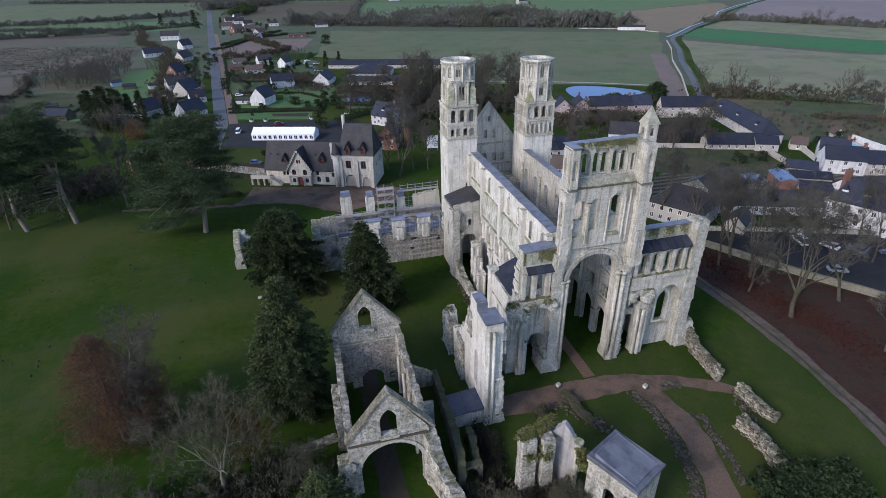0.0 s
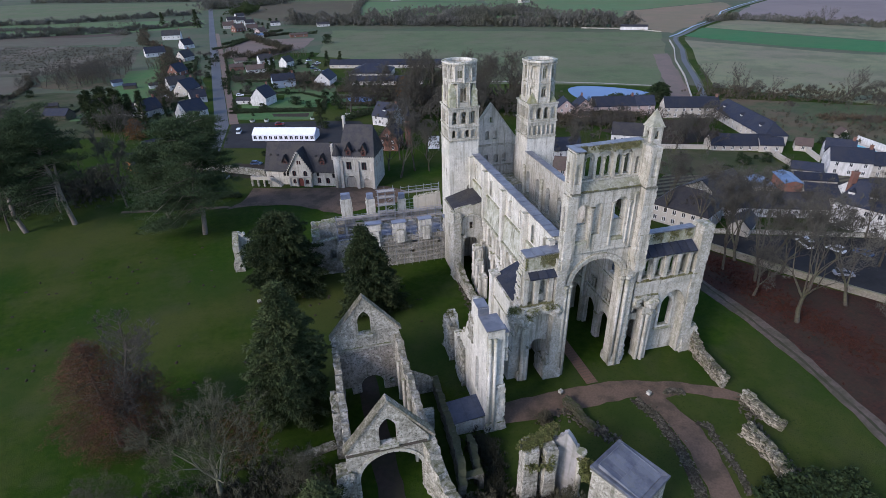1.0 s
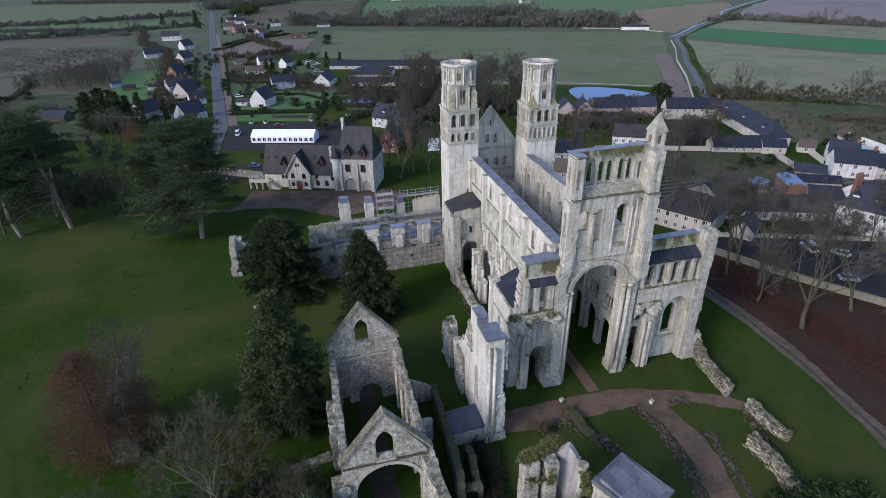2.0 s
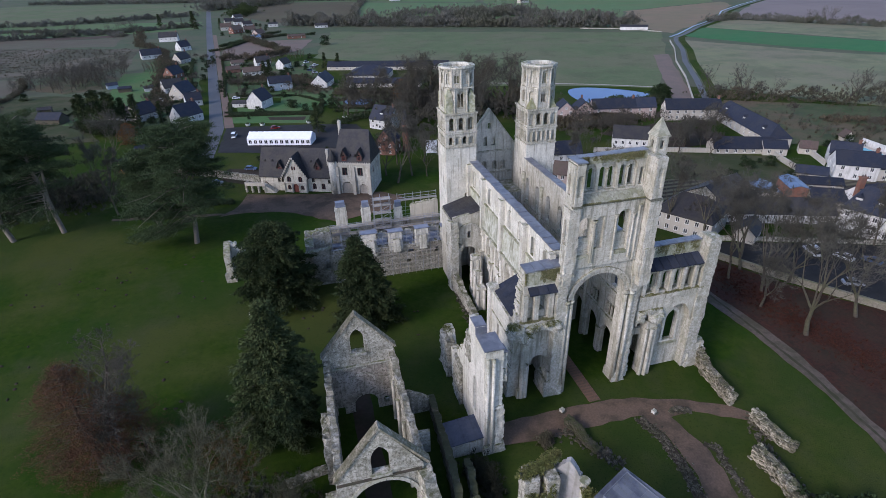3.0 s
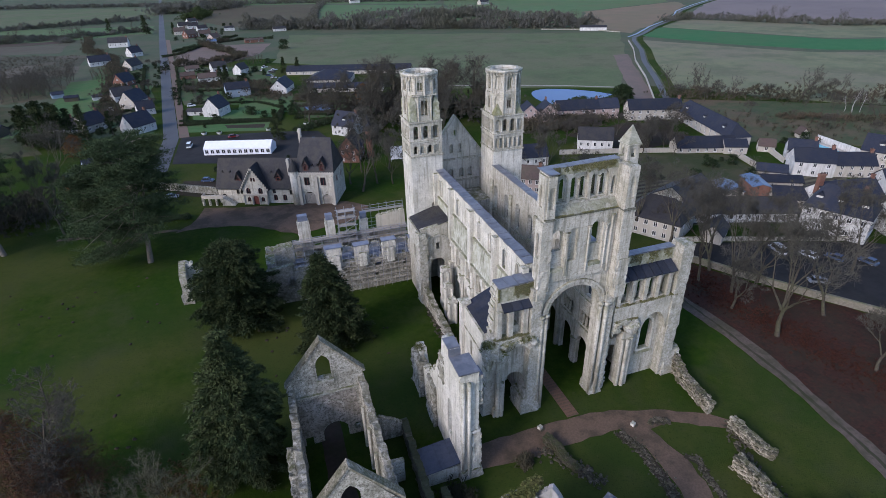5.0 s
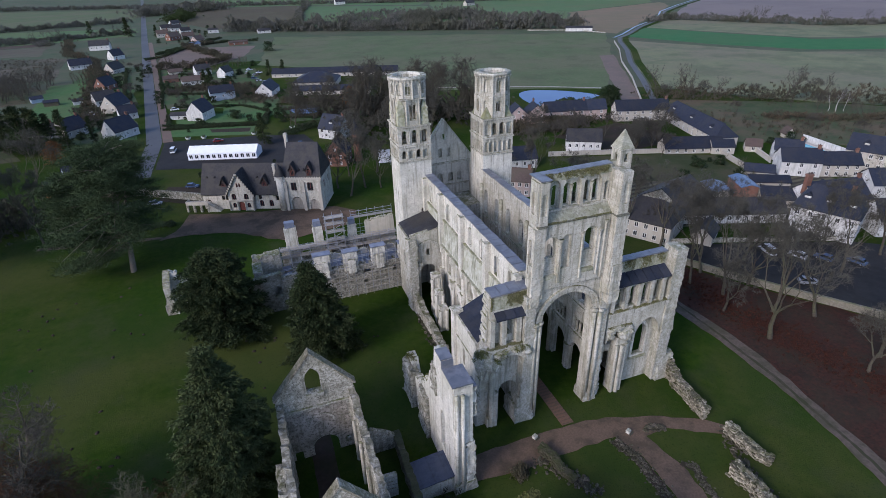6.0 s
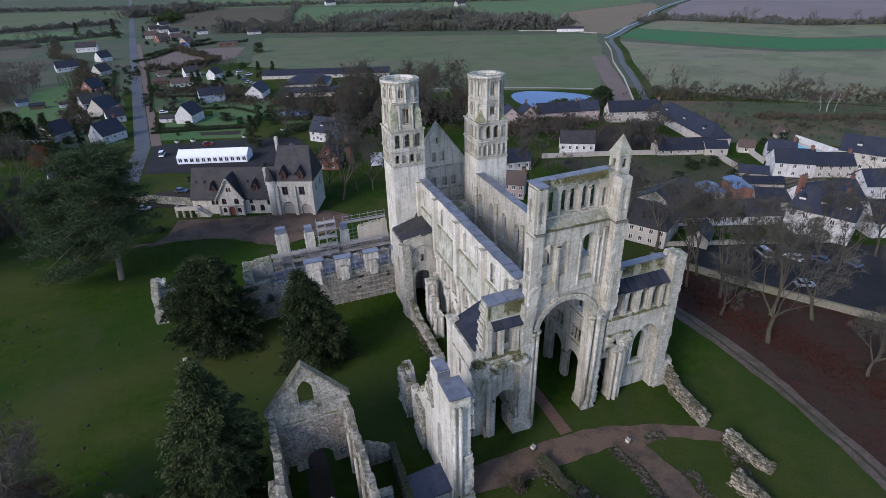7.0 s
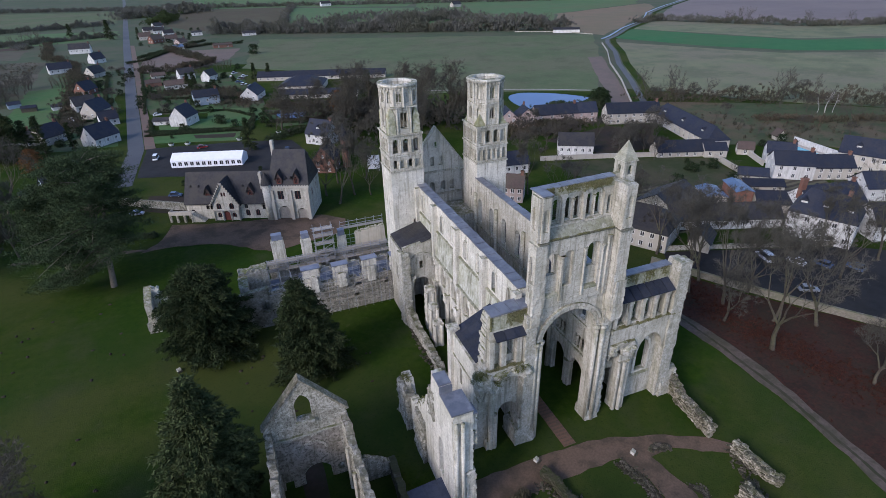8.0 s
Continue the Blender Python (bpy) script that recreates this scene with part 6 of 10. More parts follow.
# square sacristy with a lead roof
hut = thing("sacristy", "square stone sacristy under a panelled lead roof", "building", -10.3, -30.1, 0, 26)
bm = bmesh.new()
for ya, yb in ((-3.7, -3.0), (2.2, 2.9)):
    slab(bm, FRONT, [(-2.85, -0.5), (-2.85, 10.7), (2.85, 10.7), (2.85, -0.5)], [arch(0, 4.0, 1.5, 7.4)], ya, yb)
for xa, xb in ((-2.85, -2.15), (2.15, 2.85)):
    slab(bm, SIDE, [(-2.99, -0.5), (-2.99, 10.7), (2.19, 10.7), (2.19, -0.5)], [arch(-0.4, 4.0, 1.5, 7.4)], xa, xb)
part("wall", bm, RUBBLE, hut)
part("cornice", boxes((-3.0, 3.0, -3.85, 3.05, 10.45, 10.75)), LIME, hut)
bm = bmesh.new()
rings = []
for e, z in ((0.0, 10.75), (0.0, 11.15), (0.12, 11.2), (0.75, 11.0)):
    rings.append([bm.verts.new((x, y, z + 0.04 * (y + 3.9))) for x, y in ((-3.1 + e, -3.95 + e), (3.1 - e, -3.95 + e), (3.1 - e, 3.15 - e), (-3.1 + e, 3.15 - e))])
for a, b in zip(rings, rings[1:]):
    for i in range(4):
        bm.faces.new((a[i], a[(i + 1) % 4], b[(i + 1) % 4], b[i]))
part("gutter", bm, LEAD_DARK, hut, "pale lead gutter round the roof")
for i in range(6):
    for j in range(2):
        bm = bmesh.new()
        x0, y0 = -2.34 + 0.78 * i, -3.18 + 2.78 * j
        slab(bm, SIDE, [(y0, 11.02 + 0.12 * (y0 + 3.2)), (y0, 11.09 + 0.12 * (y0 + 3.2)), (y0 + 2.75, 11.09 + 0.12 * (y0 + 5.95)), (y0 + 2.75, 11.02 + 0.12 * (y0 + 5.95))], [], x0, x0 + 0.76)
        part("lead_panel", bm, LEAD_DARK, hut)
for i in range(7):
    bm = bmesh.new()
    rod(bm, (-2.35 + 0.78 * i, -3.2, 11.1), (-2.35 + 0.78 * i, 2.35, 11.77), 0.025, 6)
    part("roll", bm, LEAD_DARK, hut)
bm = bmesh.new()
slab(bm, FRONT, [(-2.4, 11.0), (2.4, 11.0), (2.4, 11.85), (-2.4, 11.85)], [], 2.37, 2.45)
for xa in (-2.44, 2.36):
    slab(bm, SIDE, [(-3.2, 10.9), (-3.2, 11.15), (2.36, 11.85), (2.36, 10.9)], [], xa, xa + 0.08)
part("upstand", bm, LEAD, hut)
# stepped buttress with a tiled weathering
bm = bmesh.new()
crag(bm, -3.9, -2.8, -3.6, -2.4, -0.3, 9.2, 0.12, 0.6)
part("buttress", bm, RUBBLE, hut)

# ---- ruined cloister range, partly scaffolded ----
cl = thing("cloister_range", "ruined cloister range under sheeting and scaffolding", "ruin", -25, 50, 0)
cl.matrix_basis = Matrix()
rng = random.Random(71)
bm = bmesh.new()
outline = [(-38.8, -0.5), (-38.8, 8.0)] + ragged((-38.4, 8.2), (-12.0, 7.4), 1.2, 0.25, rng) + [(-12.0, 7.4), (-10.6, 7.4), (-10.6, -0.5)]
slab(bm, FRONT, outline, [oblong(-20.6, 5.2, 1.6, 1.0), oblong(-21.2, 2.9, 1.1, 0.7), arch(-14.3, 4.6, 1.0, 5.4), oblong(-30, 3.4, 0.9, 0.9), oblong(-33.4, 6.0, 1.0, 0.9)], 45.4, 46.6)
part("front_wall", bm, RUBBLE, cl)
for k, (x0, x1, z1) in enumerate(((-31.9, -28.4, 11.6), (-25.7, -22.5, 11.2), (-19.4, -16.3, 11.3), (-13.2, -11.0, 11.0))):
    bm = bmesh.new()
    crag(bm, x0, x1, 45.2, 46.9, 6.8, z1, 0.22, 0.7, 0.08)
    crag(bm, x0 + 0.9, x1 - 0.6, 44.5, 45.4, 6.4, z1 - 1.6, 0.18, 0.6, 0.1)
    part("window_pier", bm, LIME_PALE, cl)
    part("sheet_cap", boxes((x0 - 0.15, x1 + 0.15, 45.1, 47.0, z1 + 0.05, z1 + 0.2)), SHEET, cl)
for x0, x1, z0, z1 in ((-36.6, -33.8, 0, 13.9), (-30.3, -28.1, 0, 13.2), (-22.2, -20.2, 0, 12.3)):
    bm = bmesh.new()
    crag(bm, x0, x1, 56.6, 58.4, z0 - 0.3, z1, 0.2, 0.8, 0.04)
    part("window_pier", bm, LIME_PALE, cl)
    part("sheet_cap", boxes((x0 + 0.3, x1 - 0.3, 56.8, 58.2, z1 + 0.02, z1 + 1.3)), SHEET, cl, "blue sheeting wrapped over a pier")
bm = bmesh.new()
slab(bm, FRONT, [(-18.0, -0.5), (-18.0, 12.0)] + ragged((-17.6, 12.3), (-10.8, 12.9), 0.6, 0.18, random.Random(12)) + [(-10.6, -0.5)], [], 57.0, 58.2)
part("plastered_wall", bm, PLASTER, cl, "smooth ochre plastered wall")
bm = bmesh.new()
slab(bm, FRONT, [(-38.0, -0.5), (-38.0, 8.6), (-17.4, 8.2), (-17.4, -0.5)], [oblong(-32.2, 6, 2.2, 1.6), oblong(-25, 6, 2.2, 1.6)], 57.2, 58.2)
part("rear_wall", bm, RUBBLE, cl)
rng = random.Random(3)
for i in range(13):
    for j in range(5):
        x0, y0 = -38.4 + 2.06 * i, 46.7 + 2.04 * j
        z = 4.9 + rng.uniform(-0.06, 0.06) + (0.5 if j % 2 else 0)
        if rng.random() < 0.86:
            bm = bmesh.new()
            slab(bm, FRONT, [(x0, z), (x0, z + 0.08), (x0 + 2.0, z + 0.08 + rng.uniform(-0.25, 0.25)), (x0 + 2.0, z - 0.02)], [], y0, y0 + 1.98)
            part("roof_sheet", bm, SHEET if rng.random() < 0.62 else PLANK, cl)
part("deck", boxes((-38.3, -11.2, 46.6, 57.0, 4.2, 4.6)), PLANK, cl)
for x0 in (-27.4, -21.3, -15.0):
    part("cross_wall", boxes((x0 - 0.45, x0 + 0.45, 46.8, 57.1, -0.3, 7.4)), RUBBLE, cl)
for x0, x1 in ((-28.3, -25.8), (-22.4, -19.5), (-16.2, -13.3)):
    part("sheet_floor", boxes((x0, x1, 45.6, 50.2, 7.46, 7.56)), SHEET, cl, "blue-grey sheeting laid between the piers")
    bm = bmesh.new()
    um = (x0 + x1) / 2
    ro = [(um + 1.7 * math.cos(math.pi - math.pi * i / 10), 9.0 + 1.9 * math.sin(math.pi * i / 10)) for i in range(11)]
    ri = [(um + 1.4 * math.cos(math.pi * i / 10), 9.0 + 1.6 * math.sin(math.pi * i / 10)) for i in range(11)]
    slab(bm, FRONT, ro + ri, [], 47.0, 47.4)
    part("rib", bm, RUBBLE, cl, "bare stone vault rib")
bm = bmesh.new()
slab(bm, FRONT, [(-47.6, -0.5), (-47.4, 5.6), (-44.6, 8.6), (-38.9, 9.2), (-38.8, -0.5)], [arch(-40.0, 3.4, 1.5, 5.6)], 45.6, 46.8)
part("low_wall", bm, surf("dark_mossy_masonry", (0.50, 0.475, 0.42), (0.26, 0.245, 0.20), 1.8, (0.075, 0.08, 0.04), 0.35, 0.7, courses=(0.5, 0.25, 0.6), moss=MOSS, bump=0.9, bdist=0.2), cl)
bm = bmesh.new()
crag(bm, -44.4, -38.2, 52.0, 54.2, -0.3, 10.4, 0.4, 0.8, 0.05)
crag(bm, -44.4, -42.6, 46.8, 52.4, -0.3, 9.6, 0.4, 0.8, 0.05)
part("ragged_core", bm, CRAG, cl)
for z in (1.6, 3.0, 4.3, 5.6, 6.6):
    for x0 in (-29.0, -21.4, -14.6):
        part("rail_board", boxes((x0, x0 + 7.0, 44.85, 44.93, z, z + 0.2)), PLANK, cl)
for i in range(11):
    x = -29.0 + 1.85 * i
    bm = bmesh.new()
    rod(bm, (x, 44.8, 0), (x, 44.8, 11.2), 0.05)
    part("standard", bm, STEEL, cl)
for x0, x1, z in ((-39.0, -11.0, 7.9), (-39.0, -11.0, 8.9), (-33.0, -11.0, 10.0), (-39.0, -30.0, 10.0)):
    bm = bmesh.new()
    rod(bm, (x0, 44.75, z), (x1, 44.75, z), 0.05)
    part("ledger", bm, STEEL, cl)
for x0 in (-28.0, -22.2, -16.0):
    for y in (45.8, 48.4, 51.0):
        for x in (x0, x0 + 2.2):
            bm = bmesh.new()
            rod(bm, (x, y, 7.5 if y < 50 else 5.0), (x, y, 11.8), 0.045)
            part("standard", bm, STEEL, cl)
        for z in (8.6, 9.8, 11.2):
            bm = bmesh.new()
            rod(bm, (x0 - 0.2, y, z), (x0 + 2.4, y, z), 0.045)
            part("ledger", bm, STEEL, cl)
    part("rail_board", boxes((x0, x0 + 2.2, 46.2, 48.0, 9.9, 9.97)), PLANK, cl)
for i in range(5):
    x = -38.4 + 2.2 * i
    bm = bmesh.new()
    rod(bm, (x, 46.0, 7.0), (x, 46.0, 11.6), 0.05)
    rod(bm, (x, 51.5, 5.0), (x, 51.5, 11.6), 0.05)
    rod(bm, (x, 46.0, 9.2), (x, 51.5, 9.2), 0.05)
    part("scaffold_frame", bm, STEEL, cl)
for z in (8.4, 9.6, 10.8):
    bm = bmesh.new()
    rod(bm, (-38.8, 46.0, z), (-29.2, 46.0, z), 0.05)
    part("ledger", bm, STEEL, cl)
for i in range(13):
    x0 = -38.2 + 2.1 * i
    for z in (7.4, 9.3):
        for y0 in (54.9, 55.5, 56.0):
            part("walkway_board", boxes((x0, x0 + 2.06, y0, y0 + 0.48, z, z + 0.06)), PLANK, cl)
    bm = bmesh.new()
    rod(bm, (x0, 54.8, 5.0), (x0, 54.8, 10.6), 0.05)
    part("standard", bm, STEEL, cl)
for z in (8.2, 8.8, 9.25, 9.9, 10.4):
    bm = bmesh.new()
    rod(bm, (-38.4, 54.78, z), (-11.0, 54.78, z), 0.05)
    part("ledger", bm, STEEL, cl)
sc = thing("scaffold", "galvanised steel scaffold with timber boards", "scaffold", -22, 57, 0)
sc.matrix_basis = Matrix()
xs, ys, zs = [-27.4, -25.6, -23.4], [54.6, 56.3], [8.0, 10.0, 12.0, 14.0, 15.6]
for x in xs:
    for y in ys:
        bm = bmesh.new()
        rod(bm, (x, y, 7.3), (x, y, 16.4), 0.06)
        part("standard", bm, STEEL, sc)
for z in zs:
    for y in ys:
        bm = bmesh.new()
        rod(bm, (xs[0] - 0.4, y, z), (xs[-1] + 0.4, y, z), 0.055)
        part("ledger", bm, STEEL, sc)
    for x in xs:
        bm = bmesh.new()
        rod(bm, (x, ys[0] - 0.3, z), (x, ys[1] + 0.3, z), 0.055)
        part("transom", bm, STEEL, sc)
    part("board", boxes((xs[0], xs[-1], ys[0] + 0.1, ys[1] - 0.1, z - 0.14, z - 0.07)), PLANK, sc)
for x0, x1, z in ((-21.0, -11.0, 13.8), (-21.0, -11.0, 14.6), (-22.0, -17.4, 9.2), (-22.0, -17.4, 10.2), (-22.0, -17.4, 11.2)):
    bm = bmesh.new()
    rod(bm, (x0, 58.7, z), (x1, 58.7, z), 0.06)
    part("guard_rail", bm, STEEL, sc)
for i in range(6):
    bm = bmesh.new()
    rod(bm, (-21.0 + 2 * i, 58.7, 0), (-21.0 + 2 * i, 58.7, 15.0), 0.06)
    part("standard", bm, STEEL, sc)
part("board", boxes((-21.2, -10.8, 58.4, 59.6, 13.0, 13.08)), PLANK, sc)
for i in range(3):
    bm = bmesh.new()
    rod(bm, (xs[0], 54.6, zs[i]), (xs[-1], 54.6, zs[i + 1]), 0.05)
    part("brace", bm, STEEL, sc)

frag = thing("ruined_fragment", "isolated white stump of wall beside a yew", "ruined wall", -60, 56, 0)
frag.matrix_basis = Matrix()
bm = bmesh.new()
slab(bm, SIDE, [(53.2, -0.5), (53.2, 6.6)] + ragged((53.4, 6.8), (57.6, 8.8), 0.6, 0.25, random.Random(6)) + [(57.8, 8.6), (57.8, -0.5)], [oblong(55.2, 3.0, 0.6, 2.4)], -63.0, -61.6)
part("stump", bm, CRAG, frag)
bm = bmesh.new()
slab(bm, FRONT, [(-61.6, -0.5), (-61.6, 8.6)] + ragged((-61.2, 8.4), (-56.4, 3.0), 0.8, 0.4, random.Random(8)) + [(-56.0, -0.5)], [arch(-60.2, 2.6, 0.9, 5.0)], 56.5, 57.6)
part("wall", bm, LIME_PALE, frag)
bm = bmesh.new()
crag(bm, -63.6, -61.2, 52.8, 54.6, -0.3, 2.6, 0.4, 0.5, 0.2)
part("fallen_core", bm, RUBBLE, frag)

# ---- helpers for houses ----
window_meshes = {}


def window(parent, m, w, h, frame_mat=FRAME_W, name="window"):
    """A recessed pane with a frame and glazing bars; the outside is -y."""
    key = (round(w, 2), round(h, 2), frame_mat.name)
    if key not in window_meshes:
        bm_ = boxes((-w / 2, w / 2, 0.10, 0.14, -h / 2, h / 2))
        me_ = bpy.data.meshes.new("pane")
        bm_.to_mesh(me_)
        bm_.free()
        me_.materials.append(PANE)
        t_ = min(0.1, w * 0.1)
        bm_ = boxes((-w / 2, -w / 2 + t_, -0.06, 0.09, -h / 2, h / 2), (w / 2 - t_, w / 2, -0.06, 0.09, -h / 2, h / 2),
                    (-w / 2 + t_, w / 2 - t_, -0.06, 0.09, h / 2 - t_, h / 2), (-w / 2 - 0.05, w / 2 + 0.05, -0.16, 0.09, -h / 2 - 0.1, -h / 2),
                    (-t_ / 2, t_ / 2, 0.0, 0.08, -h / 2, h / 2 - t_))
        mf_ = bpy.data.meshes.new("frame")
        bm_.to_mesh(mf_)
        bm_.free()
        mf_.materials.append(frame_mat)
        window_meshes[key] = (me_, mf_)
    me_, mf_ = window_meshes[key]
    p = shared(name, me_, parent, m)
    shared("frame", mf_, p, Matrix())
    return p


def house(label, x, y, rz, L, W, h, rise, wall_mat, roof_mat, wins=3, chimneys=1, gable_wins=1, dormers=0, half_hip=0.0, name="house", category="house", storeys=1, frame_mat=FRAME_W, z=0.0):
    """A house with its ridge along local x: four walls, two roof slopes, windows, chimneys."""
    hs = thing(name, label, category, x, y, z, rz)
    ov = 0.35
    eave = h
    fl = h / storeys
    for s in (-1, 1):
        bm_ = bmesh.new()
        xs_ = [(-L / 2 + L * (i + 0.5) / wins) for i in range(wins)] if wins else []
        zs_ = [fl * (k + 0.55) for k in range(storeys)]
        hol = [oblong(u, zz - 0.65, 1.1, 1.3) for u in xs_ for zz in zs_]
        f = (Vector((0, s * W / 2, 0)), Vector((-s, 0, 0)), Vector((0, -s, 0)))
        slab(bm_, f, [(-L / 2, -0.4), (-L / 2, eave), (L / 2, eave), (L / 2, -0.4)], hol, 0, 0.3)
        part("wall", bm_, wall_mat, hs)
        for u in xs_:
            for zz in zs_:
                window(hs, Matrix.Translation((-s * u, s * (W / 2 - 0.08), zz)) @ Matrix.Rotation(math.pi if s > 0 else 0, 4, "Z"), 1.1, 1.3, frame_mat)
        bm_ = bmesh.new()
        gs = [(-W / 2 + 0.31, -0.4), (-W / 2 + 0.31, eave), (0, eave + rise * 0.98), (W / 2 - 0.31, eave), (W / 2 - 0.31, -0.4)]
        if half_hip:
            gs = gs[:2] + gs[3:]
        gw = [(u, zz) for u in ((-W / 4, W / 4) if W > 7 else (0,)) for zz in zs_] + ([(0, eave + rise * 0.3)] if rise > 2.5 and not half_hip else []) if gable_wins else []
        f = (Vector((s * L / 2, 0, 0)), Vector((0, s, 0)), Vector((-s, 0, 0)))
        slab(bm_, f, gs, [oblong(u, zz - 0.6, 1.0, 1.2) for u, zz in gw], 0, 0.3)
        part("gable", bm_, wall_mat, hs)
        for u, zz in gw:
            window(hs, Matrix.Translation((s * (L / 2 - 0.08), s * u, zz)) @ Matrix.Rotation(s * math.pi / 2, 4, "Z"), 1.0, 1.2, frame_mat)
        bm_ = bmesh.new()
        a = rise / (W / 2)
        yo = W / 2 + ov
        ends = L / 2 + 0.25
        hip = half_hip
        vs = [(-ends, s * yo, eave - a * ov), (ends, s * yo, eave - a * ov), (ends - hip, 0, eave + rise), (-ends + hip, 0, eave + rise)]
        lo = [bm_.verts.new(v) for v in vs]
        hi = [bm_.verts.new((p[0], p[1], p[2] + 0.16)) for p in vs]
        bm_.faces.new(lo)
        bm_.faces.new(hi)
        for i in range(4):
            bm_.faces.new((lo[i], lo[(i + 1) % 4], hi[(i + 1) % 4], hi[i]))
        slope = part("roof_slope", bm_, roof_mat, hs)
        for k in range(dormers):
            u = -L / 2 + L * (k + 0.5) / dormers
            c = Vector((u, s * W * 0.32, eave + rise * 0.36))
            bm_ = boxes((c.x - 0.75, c.x + 0.75, min(c.y, c.y - s * 2.0), max(c.y, c.y - s * 2.0), c.z - 0.7, c.z + 0.8))
            d = part("dormer", bm_, wall_mat, hs)
            bm_ = bmesh.new()
            slab(bm_, FRONT, [(c.x - 1.0, c.z + 0.75), (c.x, c.z + 1.7), (c.x + 1.0, c.z + 0.75)], [], min(c.y + s * 0.2, c.y - s * 2.2), max(c.y + s * 0.2, c.y - s * 2.2))
            part("dormer_roof", bm_, roof_mat, d)
            window(d, Matrix.Translation((c.x, c.y + s * 0.03, c.z + 0.05)) @ Matrix.Rotation(math.pi if s > 0 else 0, 4, "Z"), 0.9, 1.1, frame_mat)
    rb = bmesh.new()
    rod(rb, (-L / 2 - 0.2 + half_hip, 0, eave + rise + 0.12), (L / 2 + 0.2 - half_hip, 0, eave + rise + 0.12), 0.14, 6)
    part("ridge", rb, roof_mat, hs)
    if half_hip:
        for s in (-1, 1):
            bm_ = bmesh.new()
            a = rise / (W / 2)
            vs = [(s * (L / 2 + 0.25), -W / 2 - ov, eave - a * ov + 0.02), (s * (L / 2 + 0.25), W / 2 + ov, eave - a * ov + 0.02), (s * (L / 2 + 0.25 - half_hip), 0, eave + rise + 0.05)]
            lo = [bm_.verts.new(v) for v in vs]
            hi = [bm_.verts.new((p[0], p[1], p[2] + 0.14)) for p in vs]
            bm_.faces.new(lo)
            bm_.faces.new(hi)
            for i in range(3):
                bm_.faces.new((lo[i], lo[(i + 1) % 3], hi[(i + 1) % 3], hi[i]))
            part("hip", bm_, roof_mat, hs)
    for k in range(chimneys):
        u = (-1 if k % 2 else 1) * (L / 2 - 0.8 - half_hip)
        bm_ = boxes((u - 0.45, u + 0.45, -0.35, 0.35, eave + rise * 0.5, eave + rise + 1.3), (u - 0.53, u + 0.53, -0.43, 0.43, eave + rise + 1.1, eave + rise + 1.3))
        ch = part("chimney", bm_, BRICK_RED, hs)
        bm_ = bmesh.new()
        pillar(bm_, u, 0, eave + rise + 1.3, eave + rise + 1.7, 0.16, 8, 0.12)
        part("chimney_pot", bm_, TILE_ROOF, ch)
    return hs


# ---- gatehouse lodge ----
gh = thing("gatehouse_lodge", "white gothic lodge with steep slate roofs and round turret", "house", -57.3, 111.6, 0, -22.5)
gf = FRONT
bm = bmesh.new()
slab(bm, gf, [(0, -0.5), (0, 5.0), (25.0, 5.0), (25.0, -0.5)], [arch(1.8, 0.8, 1.6, 2.2), arch(6.4, 3.0, 0.9, 3.9), arch(7.6, 3.0, 0.9, 3.9), arch(18.2, 0.8, 1.3, 2.2), arch(21.2, 0.8, 1.3, 2.2), oblong(18.0, 3.2, 1.0, 1.3), oblong(23.4, 2.8, 1.0, 1.5)], 0, 0.6)
slab(bm, gf, [(0, -0.5), (0, 5.0), (25.0, 5.0), (25.0, -0.5)], [], 9.4, 10)
slab(bm, (Vector((0, 0, 0)), Vector((0, 1, 0)), Vector((1, 0, 0))), [(0.61, -0.5), (0.61, 4.9), (5.0, 12.6), (9.39, 4.9), (9.39, -0.5)], [arch(5, 5.4, 1.0, 7.0)], 0, 0.6)
wing = part("wing", bm, LODGE, gh)
for u, zc, w, h2 in ((1.8, 1.9, 1.6, 2.3), (6.4, 3.7, 0.9, 1.3), (7.6, 3.7, 0.9, 1.3), (18.2, 1.8, 1.3, 2.0), (21.2, 1.8, 1.3, 2.0), (18.0, 3.85, 1.0, 1.3), (23.4, 3.55, 1.0, 1.5)):
    window(wing, Matrix.Translation((u, 0.25, zc)), w, h2, RED_PAINT if w > 1.2 else BARK_DARK)
bm = bmesh.new()
for s, (ya, yb) in ((1, (-0.5, 5.0)), (-1, (10.5, 5.0))):
    vs = [(-0.3, ya, 4.7), (25.2, ya, 4.7), (25.2, yb, 12.9), (-0.3, yb, 12.9)]
    lo = [bm.verts.new(v) for v in vs]
    hi = [bm.verts.new((p[0], p[1], p[2] + 0.2)) for p in vs]
    bm.faces.new(lo)
    bm.faces.new(hi)
    for i in range(4):
        bm.faces.new((lo[i], lo[(i + 1) % 4], hi[(i + 1) % 4], hi[i]))
part("wing_roof", bm, SLATE_OLD, gh)


DORMER = surf("weathered_red_boards", (0.085, 0.048, 0.042), (0.055, 0.038, 0.036), 2.0, (0.05, 0.048, 0.046), 0.6, 0.6, rough=0.8, bump=0.2)


